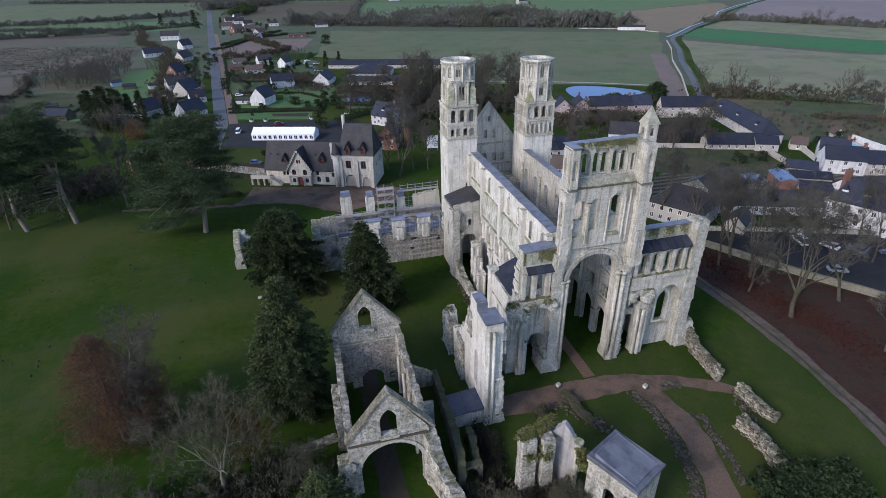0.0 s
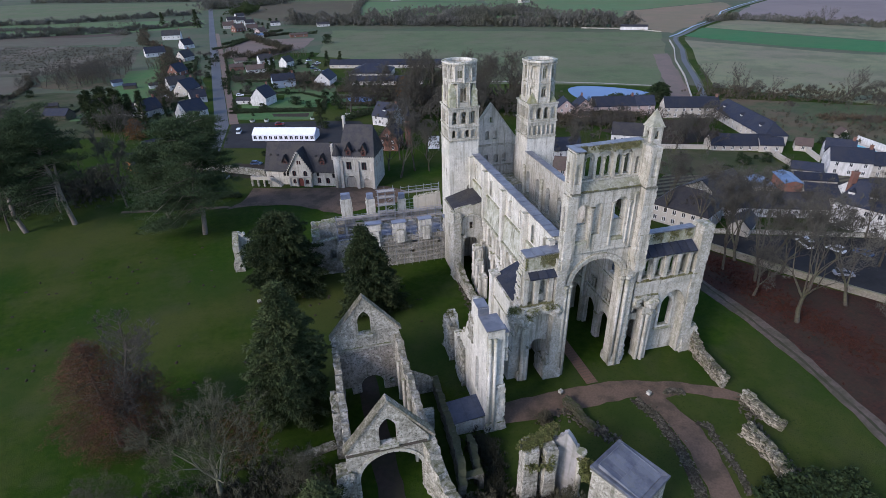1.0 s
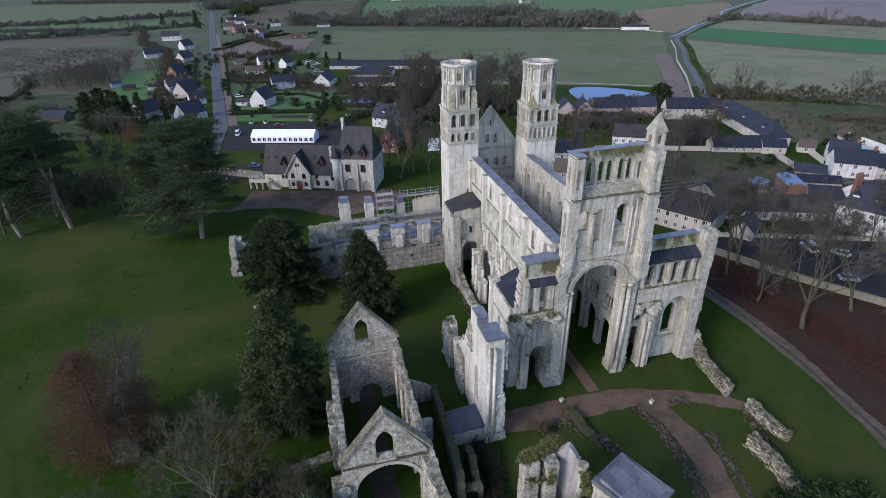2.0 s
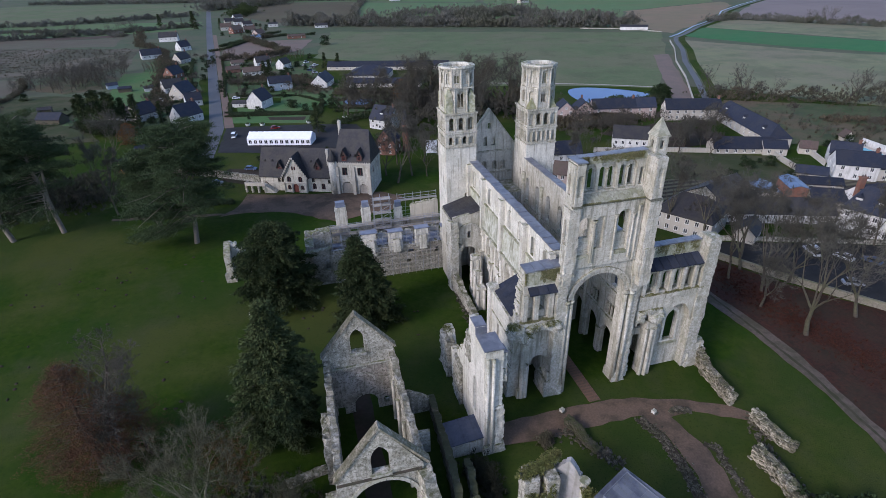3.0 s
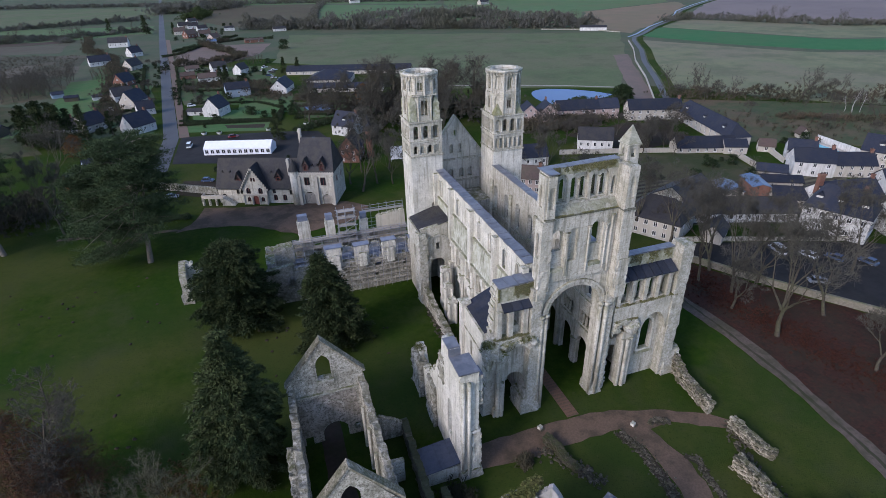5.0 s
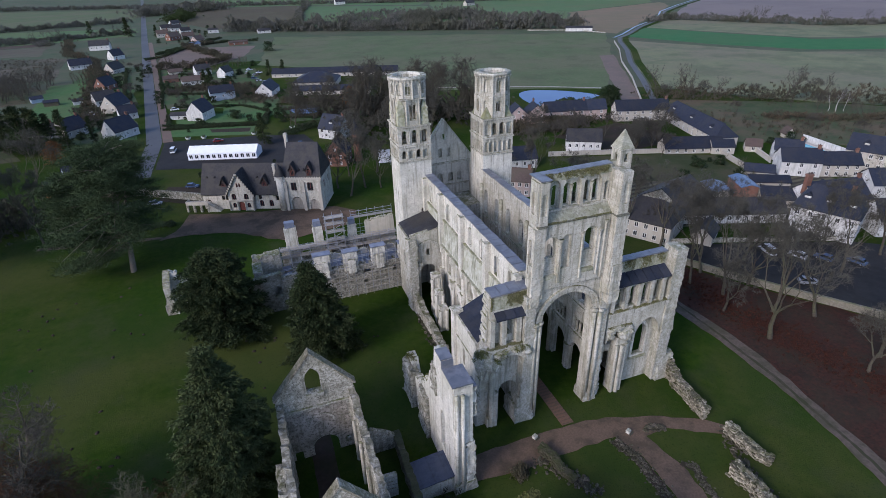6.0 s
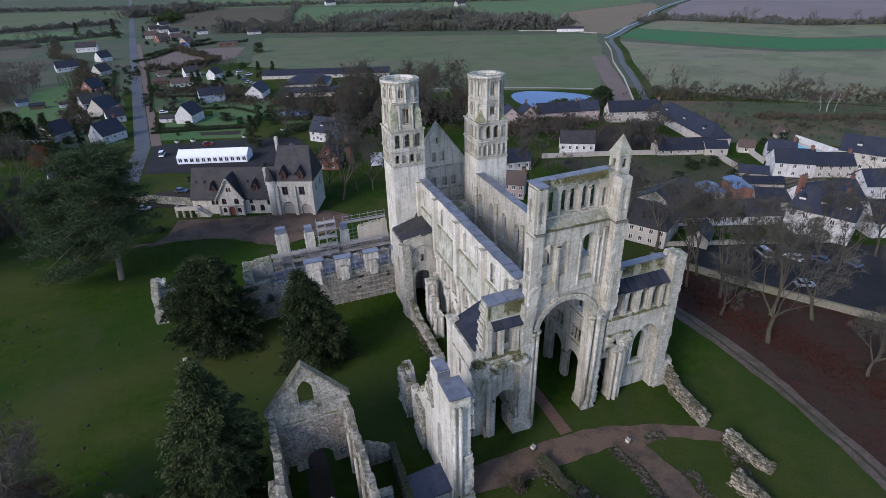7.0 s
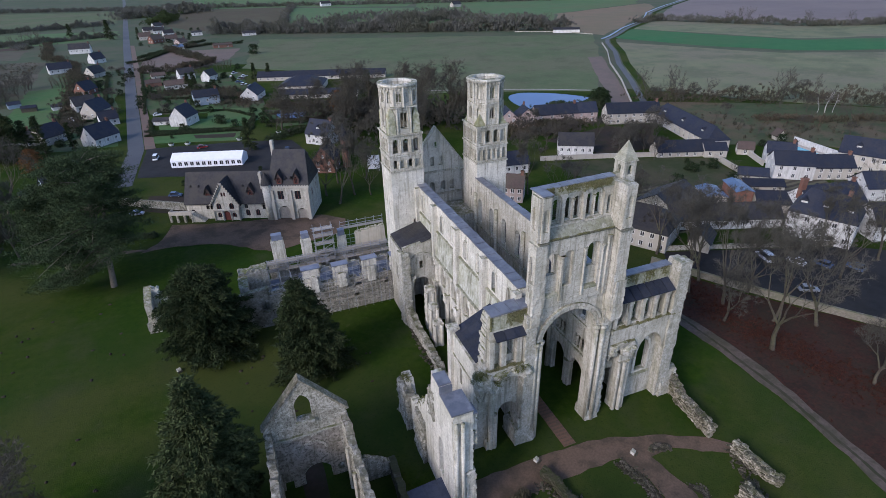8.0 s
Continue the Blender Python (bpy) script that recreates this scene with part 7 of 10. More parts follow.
def lucarne(parent, u, y, z, w, h_, rise, depth):
    """A steep gabled dormer with a red window."""
    bm_ = bmesh.new()
    slab(bm_, FRONT, [(u - w / 2, z), (u - w / 2, z + h_), (u, z + h_ + rise), (u + w / 2, z + h_), (u + w / 2, z)], [arch(u, z + 0.3, w * 0.5, z + h_ - 0.1)], y, y + 0.25)
    box(bm_, u - w / 2, u + w / 2, y + 0.3, y + depth, z - 0.3, z + h_)
    d = part("dormer", bm_, DORMER, parent, "steep dormer with dark weathered boards")
    bm_ = bmesh.new()
    for s in (-1, 1):
        slab(bm_, FRONT, [(u, z + h_ + rise + 0.2), (u, z + h_ + rise), (u + s * (w / 2 + 0.25), z + h_ - 0.4), (u + s * (w / 2 + 0.3), z + h_ - 0.15)], [], y - 0.35, y + depth + 0.8)
    part("dormer_roof", bm_, SLATE_OLD, d)
    window(d, Matrix.Translation((u, y + 0.02, z + h_ * 0.6)), w * 0.5, h_ * 0.7, RED_PAINT)
    return d


lucarne(gh, 6.8, 0.9, 6.0, 1.7, 1.7, 2.0, 2.2)
lucarne(gh, 19.6, 0.9, 6.3, 1.9, 1.9, 2.0, 2.4)
for u in (1.5, 4.0, 17.2, 22.8):
    lucarne(gh, u, 2.6, 8.4, 0.7, 0.5, 0.7, 0.9)
# gabled porch bay
bm = bmesh.new()
slab(bm, gf, [(8.6, -0.5), (8.6, 5.4), (12.4, 11.6), (16.2, 5.4), (16.2, -0.5)],
     [arch(10.4, 3.6, 1.4, 4.8), arch(14.2, 3.6, 1.4, 4.8), arch(12.4, -0.3, 1.9, 2.0), arch(10.2, 0.9, 1.2, 1.9), arch(14.6, 0.9, 1.2, 1.9), arch(12.0, 7.6, 0.6, 8.6), arch(12.8, 7.6, 0.6, 8.6)], -1.3, -0.8)
box(bm, 8.6, 9.0, -0.79, 0.0, -0.5, 5.0)
box(bm, 15.8, 16.2, -0.79, 0.0, -0.5, 5.0)
porch = part("gabled_bay", bm, LODGE, gh, "cream stone gabled entrance bay")
for u, zc, w, h2 in ((10.4, 4.6, 1.4, 2.0), (14.2, 4.6, 1.4, 2.0), (10.2, 1.7, 1.2, 1.7), (14.6, 1.7, 1.2, 1.7), (12.0, 8.2, 0.6, 1.2), (12.8, 8.2, 0.6, 1.2)):
    window(porch, Matrix.Translation((u, -1.05, zc)), w, h2, RED_PAINT)
part("door", boxes((11.5, 13.3, -1.0, -0.9, 0, 2.7)), RED_PAINT, porch, "dark red arched entrance door")
bm = bmesh.new()
for u in (8.7, 11.2, 13.6, 16.0):
    pillar(bm, u, -1.55, -0.2, 3.2, 0.16, 8)
box(bm, 8.5, 16.3, -1.7, -1.3, 3.15, 3.4)
part("colonnade", bm, CREAM, porch)
bm = bmesh.new()
for s in (-1, 1):
    slab(bm, gf, [(12.4, 12.2), (12.4, 11.8), (12.4 + s * 4.5, 4.6), (12.4 + s * 4.7, 4.9)], [], -1.8, 4.2)
part("bay_roof", bm, SLATE_OLD, porch)
for s in (-1, 1):
    for i in range(10):
        a = (i + 0.5) / 10
        part("crocket", boxes((12.4 + s * 4.5 * a - 0.2, 12.4 + s * 4.5 * a + 0.2, -1.95, -1.75, 12.0 - 7.2 * a - 0.3, 12.0 - 7.2 * a + 0.3)), CREAM, porch)
# tall block
bm = bmesh.new()
slab(bm, gf, [(26.0, -0.5), (26.0, 10.2), (37.6, 10.2), (37.6, -0.5)], [arch(29.6, -0.3, 3.4, 2.4), arch(34.8, -0.3, 2.6, 2.0), oblong(29.2, 6.2, 1.7, 2.6), oblong(34.2, 6.2, 1.7, 2.6)], -0.8, 0)
slab(bm, gf, [(26.0, -0.5), (26.0, 10.2), (37.6, 10.2), (37.6, -0.5)], [], 11.0, 11.8)
slab(bm, SIDE, [(0.01, -0.5), (0.01, 10.2), (11.0, 10.2), (11.0, -0.5)], [oblong(5, 6.2, 1.4, 2.2)], 26.0, 26.8)
slab(bm, SIDE, [(0.01, -0.5), (0.01, 10.2), (11.0, 10.2), (11.0, -0.5)], [oblong(3, 6.2, 1.4, 2.2), oblong(8, 6.2, 1.4, 2.2)], 36.8, 37.6)
blk = part("gate_block", bm, LODGE, gh, "tall cream stone gate block with two arches")
for u in (29.2, 34.2):
    window(blk, Matrix.Translation((u, -0.45, 7.5)), 1.7, 2.6, RED_PAINT)
for u in (3.0, 8.0):
    window(blk, Matrix.Translation((37.25, u, 7.3)) @ Matrix.Rotation(math.pi / 2, 4, "Z"), 1.4, 2.2, RED_PAINT)
for u, w, h2 in ((29.6, 3.2, 3.6), (34.8, 2.4, 2.9)):
    part("gate", boxes((u - w / 2, u + w / 2, -0.4, -0.25, 0, h2), *[(u - w / 2 + w * i / 7, u - w / 2 + w * i / 7 + 0.05, -0.46, -0.4, 0, h2) for i in range(1, 7)]), PLANK, blk, "grey timber gates in the arch")
for u in (26.9, 32.2, 37.2):
    bm = boxes((u - 0.45, u + 0.45, -1.7, -0.8, -0.3, 6.0), (u - 0.4, u + 0.4, -1.3, -0.8, 6.0, 9.2))
    part("buttress", bm, CREAM, blk)
part("parapet", boxes((25.8, 37.8, -1.0, -0.8, 9.8, 10.3), *[(26.0 + 0.75 * i, 26.35 + 0.75 * i, -1.0, -0.82, 10.3, 10.6) for i in range(16)]), CREAM, blk)
bm = bmesh.new()
vs = [(25.8, -0.8, 10.25), (37.8, -0.8, 10.25), (37.8, 12.0, 10.25), (25.8, 12.0, 10.25), (27.0, 5.5, 19.4), (36.4, 5.5, 19.4)]
v = [bm.verts.new(p) for p in vs]
for f in ((0, 1, 5, 4), (1, 2, 5), (2, 3, 4, 5), (3, 0, 4), (3, 2, 1, 0)):
    bm.faces.new([v[i] for i in f])
part("block_roof", bm, SLATE_OLD, gh)
for u, w in ((29.2, 1.8), (31.1, 0.8), (32.6, 0.8), (34.2, 1.8)):
    lucarne(gh, u, -0.4 if w > 1 else 0.6, 10.6, w, 1.9 if w > 1 else 1.0, 2.0 if w > 1 else 1.0, 2.4)
bm = bmesh.new()
pillar(bm, 25.4, -0.6, -0.3, 11.0, 1.35, 14)
tur = part("turret", bm, LODGE, gh, "round white stair turret with slate cone", True)
bm = bmesh.new()
pillar(bm, 25.4, -0.6, 11.0, 14.8, 1.65, 14, 0.03)
part("cone_roof", bm, SLATE_OLD, tur)
part("string_course", boxes((24.4, 26.4, -1.95, -1.85, 10.7, 11.0)), CREAM, tur)
for u, y, z0, z1 in ((26.6, 6.5, 12.0, 21.8), (23.0, 2.4, 7, 13.6)):
    part("chimney", boxes((u - 0.38, u + 0.38, y - 0.55, y + 0.55, z0, z1), (u - 0.48, u + 0.48, y - 0.65, y + 0.65, z1 - 0.8, z1 - 0.5)), CREAM, gh)
# outer stair and terrace
bm = bmesh.new()
box(bm, -4.5, 2.4, -2.6, -0.1, 2.3, 2.6)
st = part("outer_stair", bm, LODGE, gh)
for i in range(8):
    part("step", boxes((2.4 + 0.42 * i, 2.815 + 0.42 * i, -2.4, -0.3, -0.2, 2.3 - 0.28 * i)), LODGE, st)
bm = bmesh.new()
for u in (-4.3, -2.2, 0.0, 2.2):
    box(bm, u - 0.3, u + 0.3, -2.6, -2.0, -0.3, 2.3)
part("pier", bm, RUBBLE, st)
part("balustrade", boxes((-4.5, 2.4, -2.6, -2.45, 2.6, 3.4), (-4.5, -4.35, -2.44, -0.1, 2.6, 3.4)), CREAM, st)

# garden wall beside the lodge
for x0, y0, x1, y1, h_ in ((-58.0, 119.0, -76, 131, 2.4), (-76, 131, -92, 140, 2.2)):
    bm = bmesh.new()
    d = Vector((x1 - x0, y1 - y0, 0))
    f = (Vector((x0, y0, 0)), d.normalized(), Vector((-d.y, d.x, 0)).normalized())
    slab(bm, f, [(0, -0.4), (0, h_), (d.length, h_), (d.length, -0.4)], [], 0, 0.5)
    slab(bm, f, [(-0.1, h_), (-0.1, h_ + 0.15), (d.length + 0.1, h_ + 0.15), (d.length + 0.1, h_)], [], -0.1, 0.6)
    tagged(part("garden_wall", bm, MOSSY_TOP), "long grey stone garden wall", "wall")

# ---- marquee ----
tent = thing("marquee", "long white marquee with arched clear windows", "tent", -64.8, 164.6, 0, -18)
TL, TW = 26.5, 8.0
bm = bmesh.new()
slab(bm, FRONT, [(0, -0.2), (0, 2.6), (TL, 2.6), (TL, -0.2)], [arch(1.2 + 2.2 * i, 0.7, 1.5, 1.5) for i in range(12)], 0, 0.06)
slab(bm, FRONT, [(0, -0.2), (0, 2.6), (TL, 2.6), (TL, -0.2)], [], TW - 0.06, TW)
for u in (0, TL - 0.06):
    slab(bm, SIDE, [(0.07, -0.2), (0.07, 2.6), (TW / 2, 4.6), (TW - 0.07, 2.6), (TW - 0.07, -0.2)], [], u, u + 0.06)
part("canvas_wall", bm, CANVAS, tent)
bm = bmesh.new()
for s, (ya, yb) in ((1, (-0.15, TW / 2)), (-1, (TW + 0.15, TW / 2))):
    n = 12
    for i in range(n):
        u0, u1 = TL * i / n - (0.1 if i == 0 else 0), TL * (i + 1) / n + (0.1 if i == n - 1 else 0)
        sag = -0.06
        vs = [(u0, ya, 2.6), ((u0 + u1) / 2, ya, 2.6), (u1, ya, 2.6), (u1, yb, 4.7), ((u0 + u1) / 2, yb, 4.7 + sag), (u0, yb, 4.7)]
        bm.faces.new([bm.verts.new(p) for p in vs])
bmesh.ops.remove_doubles(bm, verts=bm.verts, dist=0.01)
part("canvas_roof", bm, CANVAS, tent)
for i in range(12):
    window(tent, Matrix.Translation((1.2 + 2.2 * i, 0.02, 1.5)), 1.5, 1.55, CANVAS)


# ---- village houses along the road ----
V = "village houses"
HOUSES = [
    ("white rendered house with blank gable and slate roof", -62, 233, 62, 11, 9, 4.6, 5.0, WHITEWASH, SLATE, 2, 1, 0),
    ("long low white house with dark slate roof", -154, 437, 22, 15, 8, 3.6, 4.2, WHITEWASH, SLATE, 4, 1, 1),
    ("wide white house with grey slate roof", -160, 552, -2, 17, 9, 4.6, 4.2, WHITEWASH, SLATE_OLD, 4, 1, 1),
    ("white gabled house beside the road", -136, 478, 42, 10, 9, 3.6, 4.6, WHITEWASH, SLATE, 2, 1, 1),
    ("small house with a red front and slate roof", -121, 338, 62, 11, 8, 3.4, 4.8, BRICK_RED, SLATE, 2, 1, 1),
    ("white cottage with slate roof and dormers", -114, 291, 28, 11, 8, 3.6, 4.2, WHITEWASH, SLATE_OLD, 3, 1, 1),
    ("half-timbered house with steep slate roof", -105, 270, 62, 12, 9, 4.2, 5.2, CREAM, SLATE, 3, 1, 1),
    ("white house with steep slate roof and dormers", -95, 214, 48, 12, 9, 4.0, 5.2, WHITEWASH, SLATE, 3, 1, 1),
    ("grey house half hidden by dark conifers", -117, 226, 50, 11, 9, 3.8, 4.8, CREAM, SLATE, 3, 1, 1),
    ("blue-grey boarded house with slate roof", -97, 150, 30, 11, 9, 4.4, 4.4, BLUE_BOARD, SLATE, 3, 0, 1),
    ("white house with hipped slate roof", -65, 362, 20, 10, 8, 4.0, 3.6, WHITEWASH, SLATE_OLD, 3, 1, 1),
    ("small white gabled house with slate roof", -50, 347, 55, 9, 7, 4.0, 3.4, WHITEWASH, SLATE_OLD, 2, 0, 0),
    ("low white bungalow with brown roof", -70, 330, 10, 13, 7, 2.8, 2.6, WHITEWASH, TILE_ROOF, 3, 1, 1),
    ("blue-fronted house with slate roof", -52, 275, 10, 13, 8, 4.8, 3.2, BLUE_BOARD, SLATE, 3, 1, 1),
    ("white gabled school hall with slate roof", -27, 277, 70, 16, 10, 3.4, 4.4, WHITEWASH, SLATE, 4, 0, 1),
    ("dark slate-roofed shed behind the gardens", -83, 372, 12, 9, 6, 2.6, 1.8, CREAM, TILE_ROOF, 2, 0, 0),
    ("far cottage with brown roof", -86, 600, 15, 12, 8, 3.2, 3.6, CREAM, TILE_ROOF, 3, 1, 1),
    ("far brown-roofed house among gardens", -75, 560, 50, 11, 8, 3.2, 3.6, PINK, TILE_ROOF, 2, 1, 1),
    ("far white house among gardens", -92, 660, 20, 11, 8, 3.4, 3.4, WHITEWASH, SLATE_OLD, 2, 1, 1),
    ("far white bungalow at the field edge", -8, 610, 5, 14, 7, 2.8, 2.0, WHITEWASH, SLATE_OLD, 3, 0, 0),
    ("far grey-roofed house beside the road", -115, 705, 15, 13, 9, 3.6, 3.6, CREAM, SLATE_OLD, 3, 1, 1),
    ("far white house between hedges", -110, 760, 35, 12, 9, 3.6, 3.6, WHITEWASH, SLATE_OLD, 3, 1, 1),
    ("distant white farmhouse among bare trees", 150, 1010, 10, 18, 9, 5, 4, WHITEWASH, SLATE_OLD, 3, 1, 1),
    ("distant pale farm building among trees", 330, 830, 20, 18, 9, 4.6, 4, CREAM, SLATE_OLD, 3, 0, 1),
    ("grey-roofed house behind the white houses", -126, 404, 60, 12, 8, 3.4, 4.6, CREAM, SLATE_OLD, 3, 1, 1),
    ("small white house with slate roof beside the road", -97, 250, 20, 8, 7, 3.4, 3.6, WHITEWASH, SLATE, 2, 1, 1),
    ("small dark garden shed with blue door", -152.8, 315, 25, 6, 5, 2.4, 1.2, BLUE_BOARD, SLATE, 0, 0, 0),
    ("black timber hut on the green lawn", -142.2, 301, 5, 7, 4, 2.4, 0.9, BARK_DARK, SLATE, 0, 0, 0),
    ("small white garden shed", -128.6, 298, 20, 5, 4, 2.2, 1.0, WHITEWASH, SLATE_OLD, 0, 0, 0),
    ("long dark-roofed shed in the meadow", -158.6, 233, -20, 12, 7, 2.8, 2.6, BARK_DARK, SLATE, 0, 0, 0),
    ("small dark hut in the meadow", -170.3, 258, 10, 6, 4, 2.2, 1.0, BARK_DARK, SLATE_OLD, 0, 0, 0),
    ("grey house half hidden by tall conifers", -128, 222, 20, 12, 8, 4.0, 3.6, CREAM, SLATE_OLD, 3, 1, 1),
    ("far brown house with pale front beside the road", -113, 632, 10, 12, 8, 4.0, 3.8, CREAM, TILE_ROOF, 3, 1, 1),
    ("far brick house with brown roof", -100, 594, 45, 13, 8, 4.2, 4.0, BRICK_RED, TILE_ROOF, 3, 1, 1),
    ("far white house with dark roof beyond the gardens", -104, 694, 10, 12, 8, 3.8, 3.6, WHITEWASH, SLATE_OLD, 3, 1, 1),
    ("far white shed at the field edge", -61.7, 644, 5, 11, 6, 3.6, 1.6, WHITEWASH, SLATE_OLD, 2, 0, 0),
    ("dark brick garage beside a garden", -84, 345, 10, 9, 6, 2.6, 1.8, BRICK_RED, TILE_ROOF, 0, 0, 0),
    ("low white outhouse beside the gabled house", -72, 237, -18, 8, 4, 2.2, 1.2, WHITEWASH, SLATE_OLD, 1, 0, 0),
    ("small low shed on the lawn", -150, 258, 10, 6, 4, 2.2, 1.0, BARK_DARK, SLATE_OLD, 0, 0, 0),
    ("dark garden shed behind conifers", -140, 246, 40, 5, 4, 2.2, 1.2, BARK_DARK, SLATE_OLD, 0, 0, 0),
]
for row in HOUSES:
    label, x, y, rz, L, W, h, rise, *rest = row
    hs = house(label, x, y, rz, L * 1.0, W * 0.95, h * 0.95, rise * 0.95, *rest)
    tagged(hs, group=V)
house("orange timber house with dark slate roof", -102.5, 141.5, 30, 8, 7, 3.0, 3.4, ORANGE, SLATE, 2, 0, 0)
house("white house under bare trees at the park edge", -146, 118, 30, 13, 9, 4.6, 4.0, CREAM, SLATE, 4, 1, 1, 2)
house("long school range with dark roof", 20, 318, -20, 84, 9, 2.4, 2.8, CREAM, SLATE, 18, 0, 0, name="school_range", category="school")
house("long low school wing with dark roof", 8, 262, -19, 44, 8, 2.4, 2.2, CREAM, SLATE, 12, 0, 0, name="school_wing", category="school")
house("square school hall with hipped dark roof", 4, 292, -19, 26, 22, 3.2, 4.4, CREAM, SLATE, 5, 0, 0, 0, 10.0, name="school_hall", category="school")
house("white villa with steep slate roof and tall chimney", -5.6, 173.2, -45, 11, 9.5, 4.4, 5.0, WHITEWASH, SLATE, 3, 1, 1, 1, storeys=2)
house("brick cottage with steep slate roof", -10.5, 139, 68, 11, 8, 4.8, 4.8, BRICK_RED, SLATE, 2, 0, 1, storeys=2)
spire = thing("spired_turret", "slim brick stair turret with slate spire", "turret", -3.5, 137.5, 0)
bm = bmesh.new()
pillar(bm, 0, 0, -0.3, 10.5, 1.3, 10)
part("drum", bm, BRICK_RED, spire)
bm = bmesh.new()
pillar(bm, 0, 0, 10.5, 16.5, 1.7, 10, 0.03)
part("spire", bm, SLATE, spire)

# farm round its yard
house("long farm range with blue slate roof", 128.5, 142, -18, 24, 8, 5.0, 3.6, CREAM, SLATE, 7, 1, 1, name="farm_range", category="farmhouse", storeys=2)
house("long stable range with blue slate roof", 137.0, 116, 75, 46, 9, 4.0, 4.2, CREAM, SLATE, 12, 0, 0, 3, 4.0, name="stable_range", category="farm building", storeys=2)
house("lower farm range with slate roof", 116.5, 96.5, -20, 22, 8, 2.2, 3.0, CREAM, SLATE, 7, 0, 0, name="farm_range", category="farm building")
house("small end building of the farm with slate roof", 125.2, 90.5, -25, 8, 6, 2.8, 2.0, CREAM, SLATE, 2, 0, 1, name="farm_shed", category="shed")
house("half-timbered white farmhouse under a slate roof", 81, 115, -30, 13, 8, 4.2, 3.6, WHITEWASH, SLATE_OLD, 5, 0, 1, name="farmhouse")
for i, (dx, dy) in enumerate(((0, 0), (8.5, -1.5), (17.5, -3), (27, -5), (36, -7))):
    house("pinkish terraced cottage with slate roof", 75 + dx, 160 + dy, 75 if i < 2 else -14, 9 if i < 2 else 10, 8, 4.8, 3.4, PINK, SLATE, 2, 1 if i % 2 else 0, 1, name="cottage", storeys=2)

# houses round the parking lot and the pool
house("large white house with steep slate roof and attic dormers", 100.3, 29.4, -64, 15, 11, 7.0, 5.0, WHITEWASH, SLATE, 5, 1, 1, 3, 3.0, storeys=2)
house("long low white range with dark roof", 81.6, 45.0, -21, 30.5, 7, 3.0, 3.2, WHITEWASH, SLATE_OLD, 13, 0, 0, name="low_range", category="house")
house("white two-storey hall with a broad slate roof", 57.2, 47.0, -58, 15, 12.5, 5.2, 4.2, CREAM, SLATE_OLD, 6, 0, 1, 0, 4.5, storeys=2)
house("broad hall with dark slate roof and white verge", 73.5, 56.5, 21, 16, 15, 3.6, 4.6, RUBBLE, SLATE_OLD, 4, 0, 1, name="hall", category="building")
house("small outbuilding with pale gable", 67.4, 37.2, 35, 8, 5, 2.6, 2.2, CREAM, SLATE_OLD, 1, 0, 0, name="outbuilding", category="shed")
house("white gabled house with black slate roof", 131.5, 64.0, -35, 12, 9, 5.0, 3.4, WHITEWASH, SLATE, 3, 1, 1, storeys=2)
house("white house with black slate roof beside the pool", 140.5, 75.5, -42, 9, 7, 4.0, 3.0, WHITEWASH, SLATE, 3, 1, 1)
house("long house with black slate roof", 141, 59, -25, 15, 8, 4.2, 3.0, CREAM, SLATE, 5, 1, 1, storeys=2)
house("house with black slate roof and tall brick chimney", 114, 39.5, -10, 18, 11, 4.2, 4.2, WHITEWASH, SLATE, 5, 1, 1, 1)
stack = thing("chimney_stack", "tall red brick chimney stack on a slate roof", "chimney", 105.2, 40.6, 5.2, -10)
part("stack", boxes((-0.8, 0.8, -0.55, 0.55, 0.0, 6.0), (-0.95, 0.95, -0.7, 0.7, 5.6, 5.9)), BRICK_RED, stack)
for u in (-0.4, 0.4):
    bm = bmesh.new()
    pillar(bm, u, 0, 6.0, 6.5, 0.2, 8, 0.15)
    part("chimney_pot", bm, TILE_ROOF, stack)
house("cream stone house with many windows and slate roof", 159, 55, -62, 20, 9, 6.4, 4.4, CREAM, SLATE, 7, 1, 1, 2, storeys=2)
house("white house with slate roof at the village edge", 141, 40, -22, 16, 9, 4.2, 3.6, WHITEWASH, SLATE, 4, 1, 1)
house("brick barn with blue sheet roof", 97.6, 54.4, 66, 9.5, 4.8, 5.2, 0.7, BRICK_RED, BLUE_ROOF, 0, 0, 0, name="barn", category="barn")
house("low shed with blue-grey sheet roof", 91.6, 58.2, 66, 9, 6, 3.0, 0.8, CREAM, BLUE_ROOF, 0, 0, 0, name="barn", category="barn")
house("low white lean-to along the garden wall", 112, 58, -28, 12, 5, 2.4, 1.4, CREAM, SLATE, 2, 0, 0, name="shed", category="shed")
house("dark slate-roofed shed below the barn", 103, 47, -30, 10, 7, 2.8, 2.6, CREAM, SLATE, 1, 0, 0, name="shed", category="shed")
house("low shed with blue slate roof", 117, 66, -40, 9, 5, 2.4, 1.8, CREAM, SLATE, 2, 0, 0, name="shed", category="shed")
house("small brown-roofed shed beside the garden wall", 137.2, 87, -40, 5.5, 4.5, 2.4, 2.0, CREAM, TILE_ROOF, 1, 0, 1, name="shed", category="shed")
house("small pale gabled hut in the scrub", 162.8, 93.8, 70, 4, 3.4, 2.0, 2.2, CREAM, TILE_ROOF, 0, 0, 1, name="hut", category="shed")
house("grey house with slate roof behind the trees", 118, 22, -22, 17, 9, 4.6, 4.2, WHITEWASH, SLATE, 4, 1, 1)
house("small pink-walled house behind the church", 38.3, 85, -35, 6.5, 7, 5.0, 3.0, PINK, TILE_ROOF, 3, 1, 1, storeys=2)
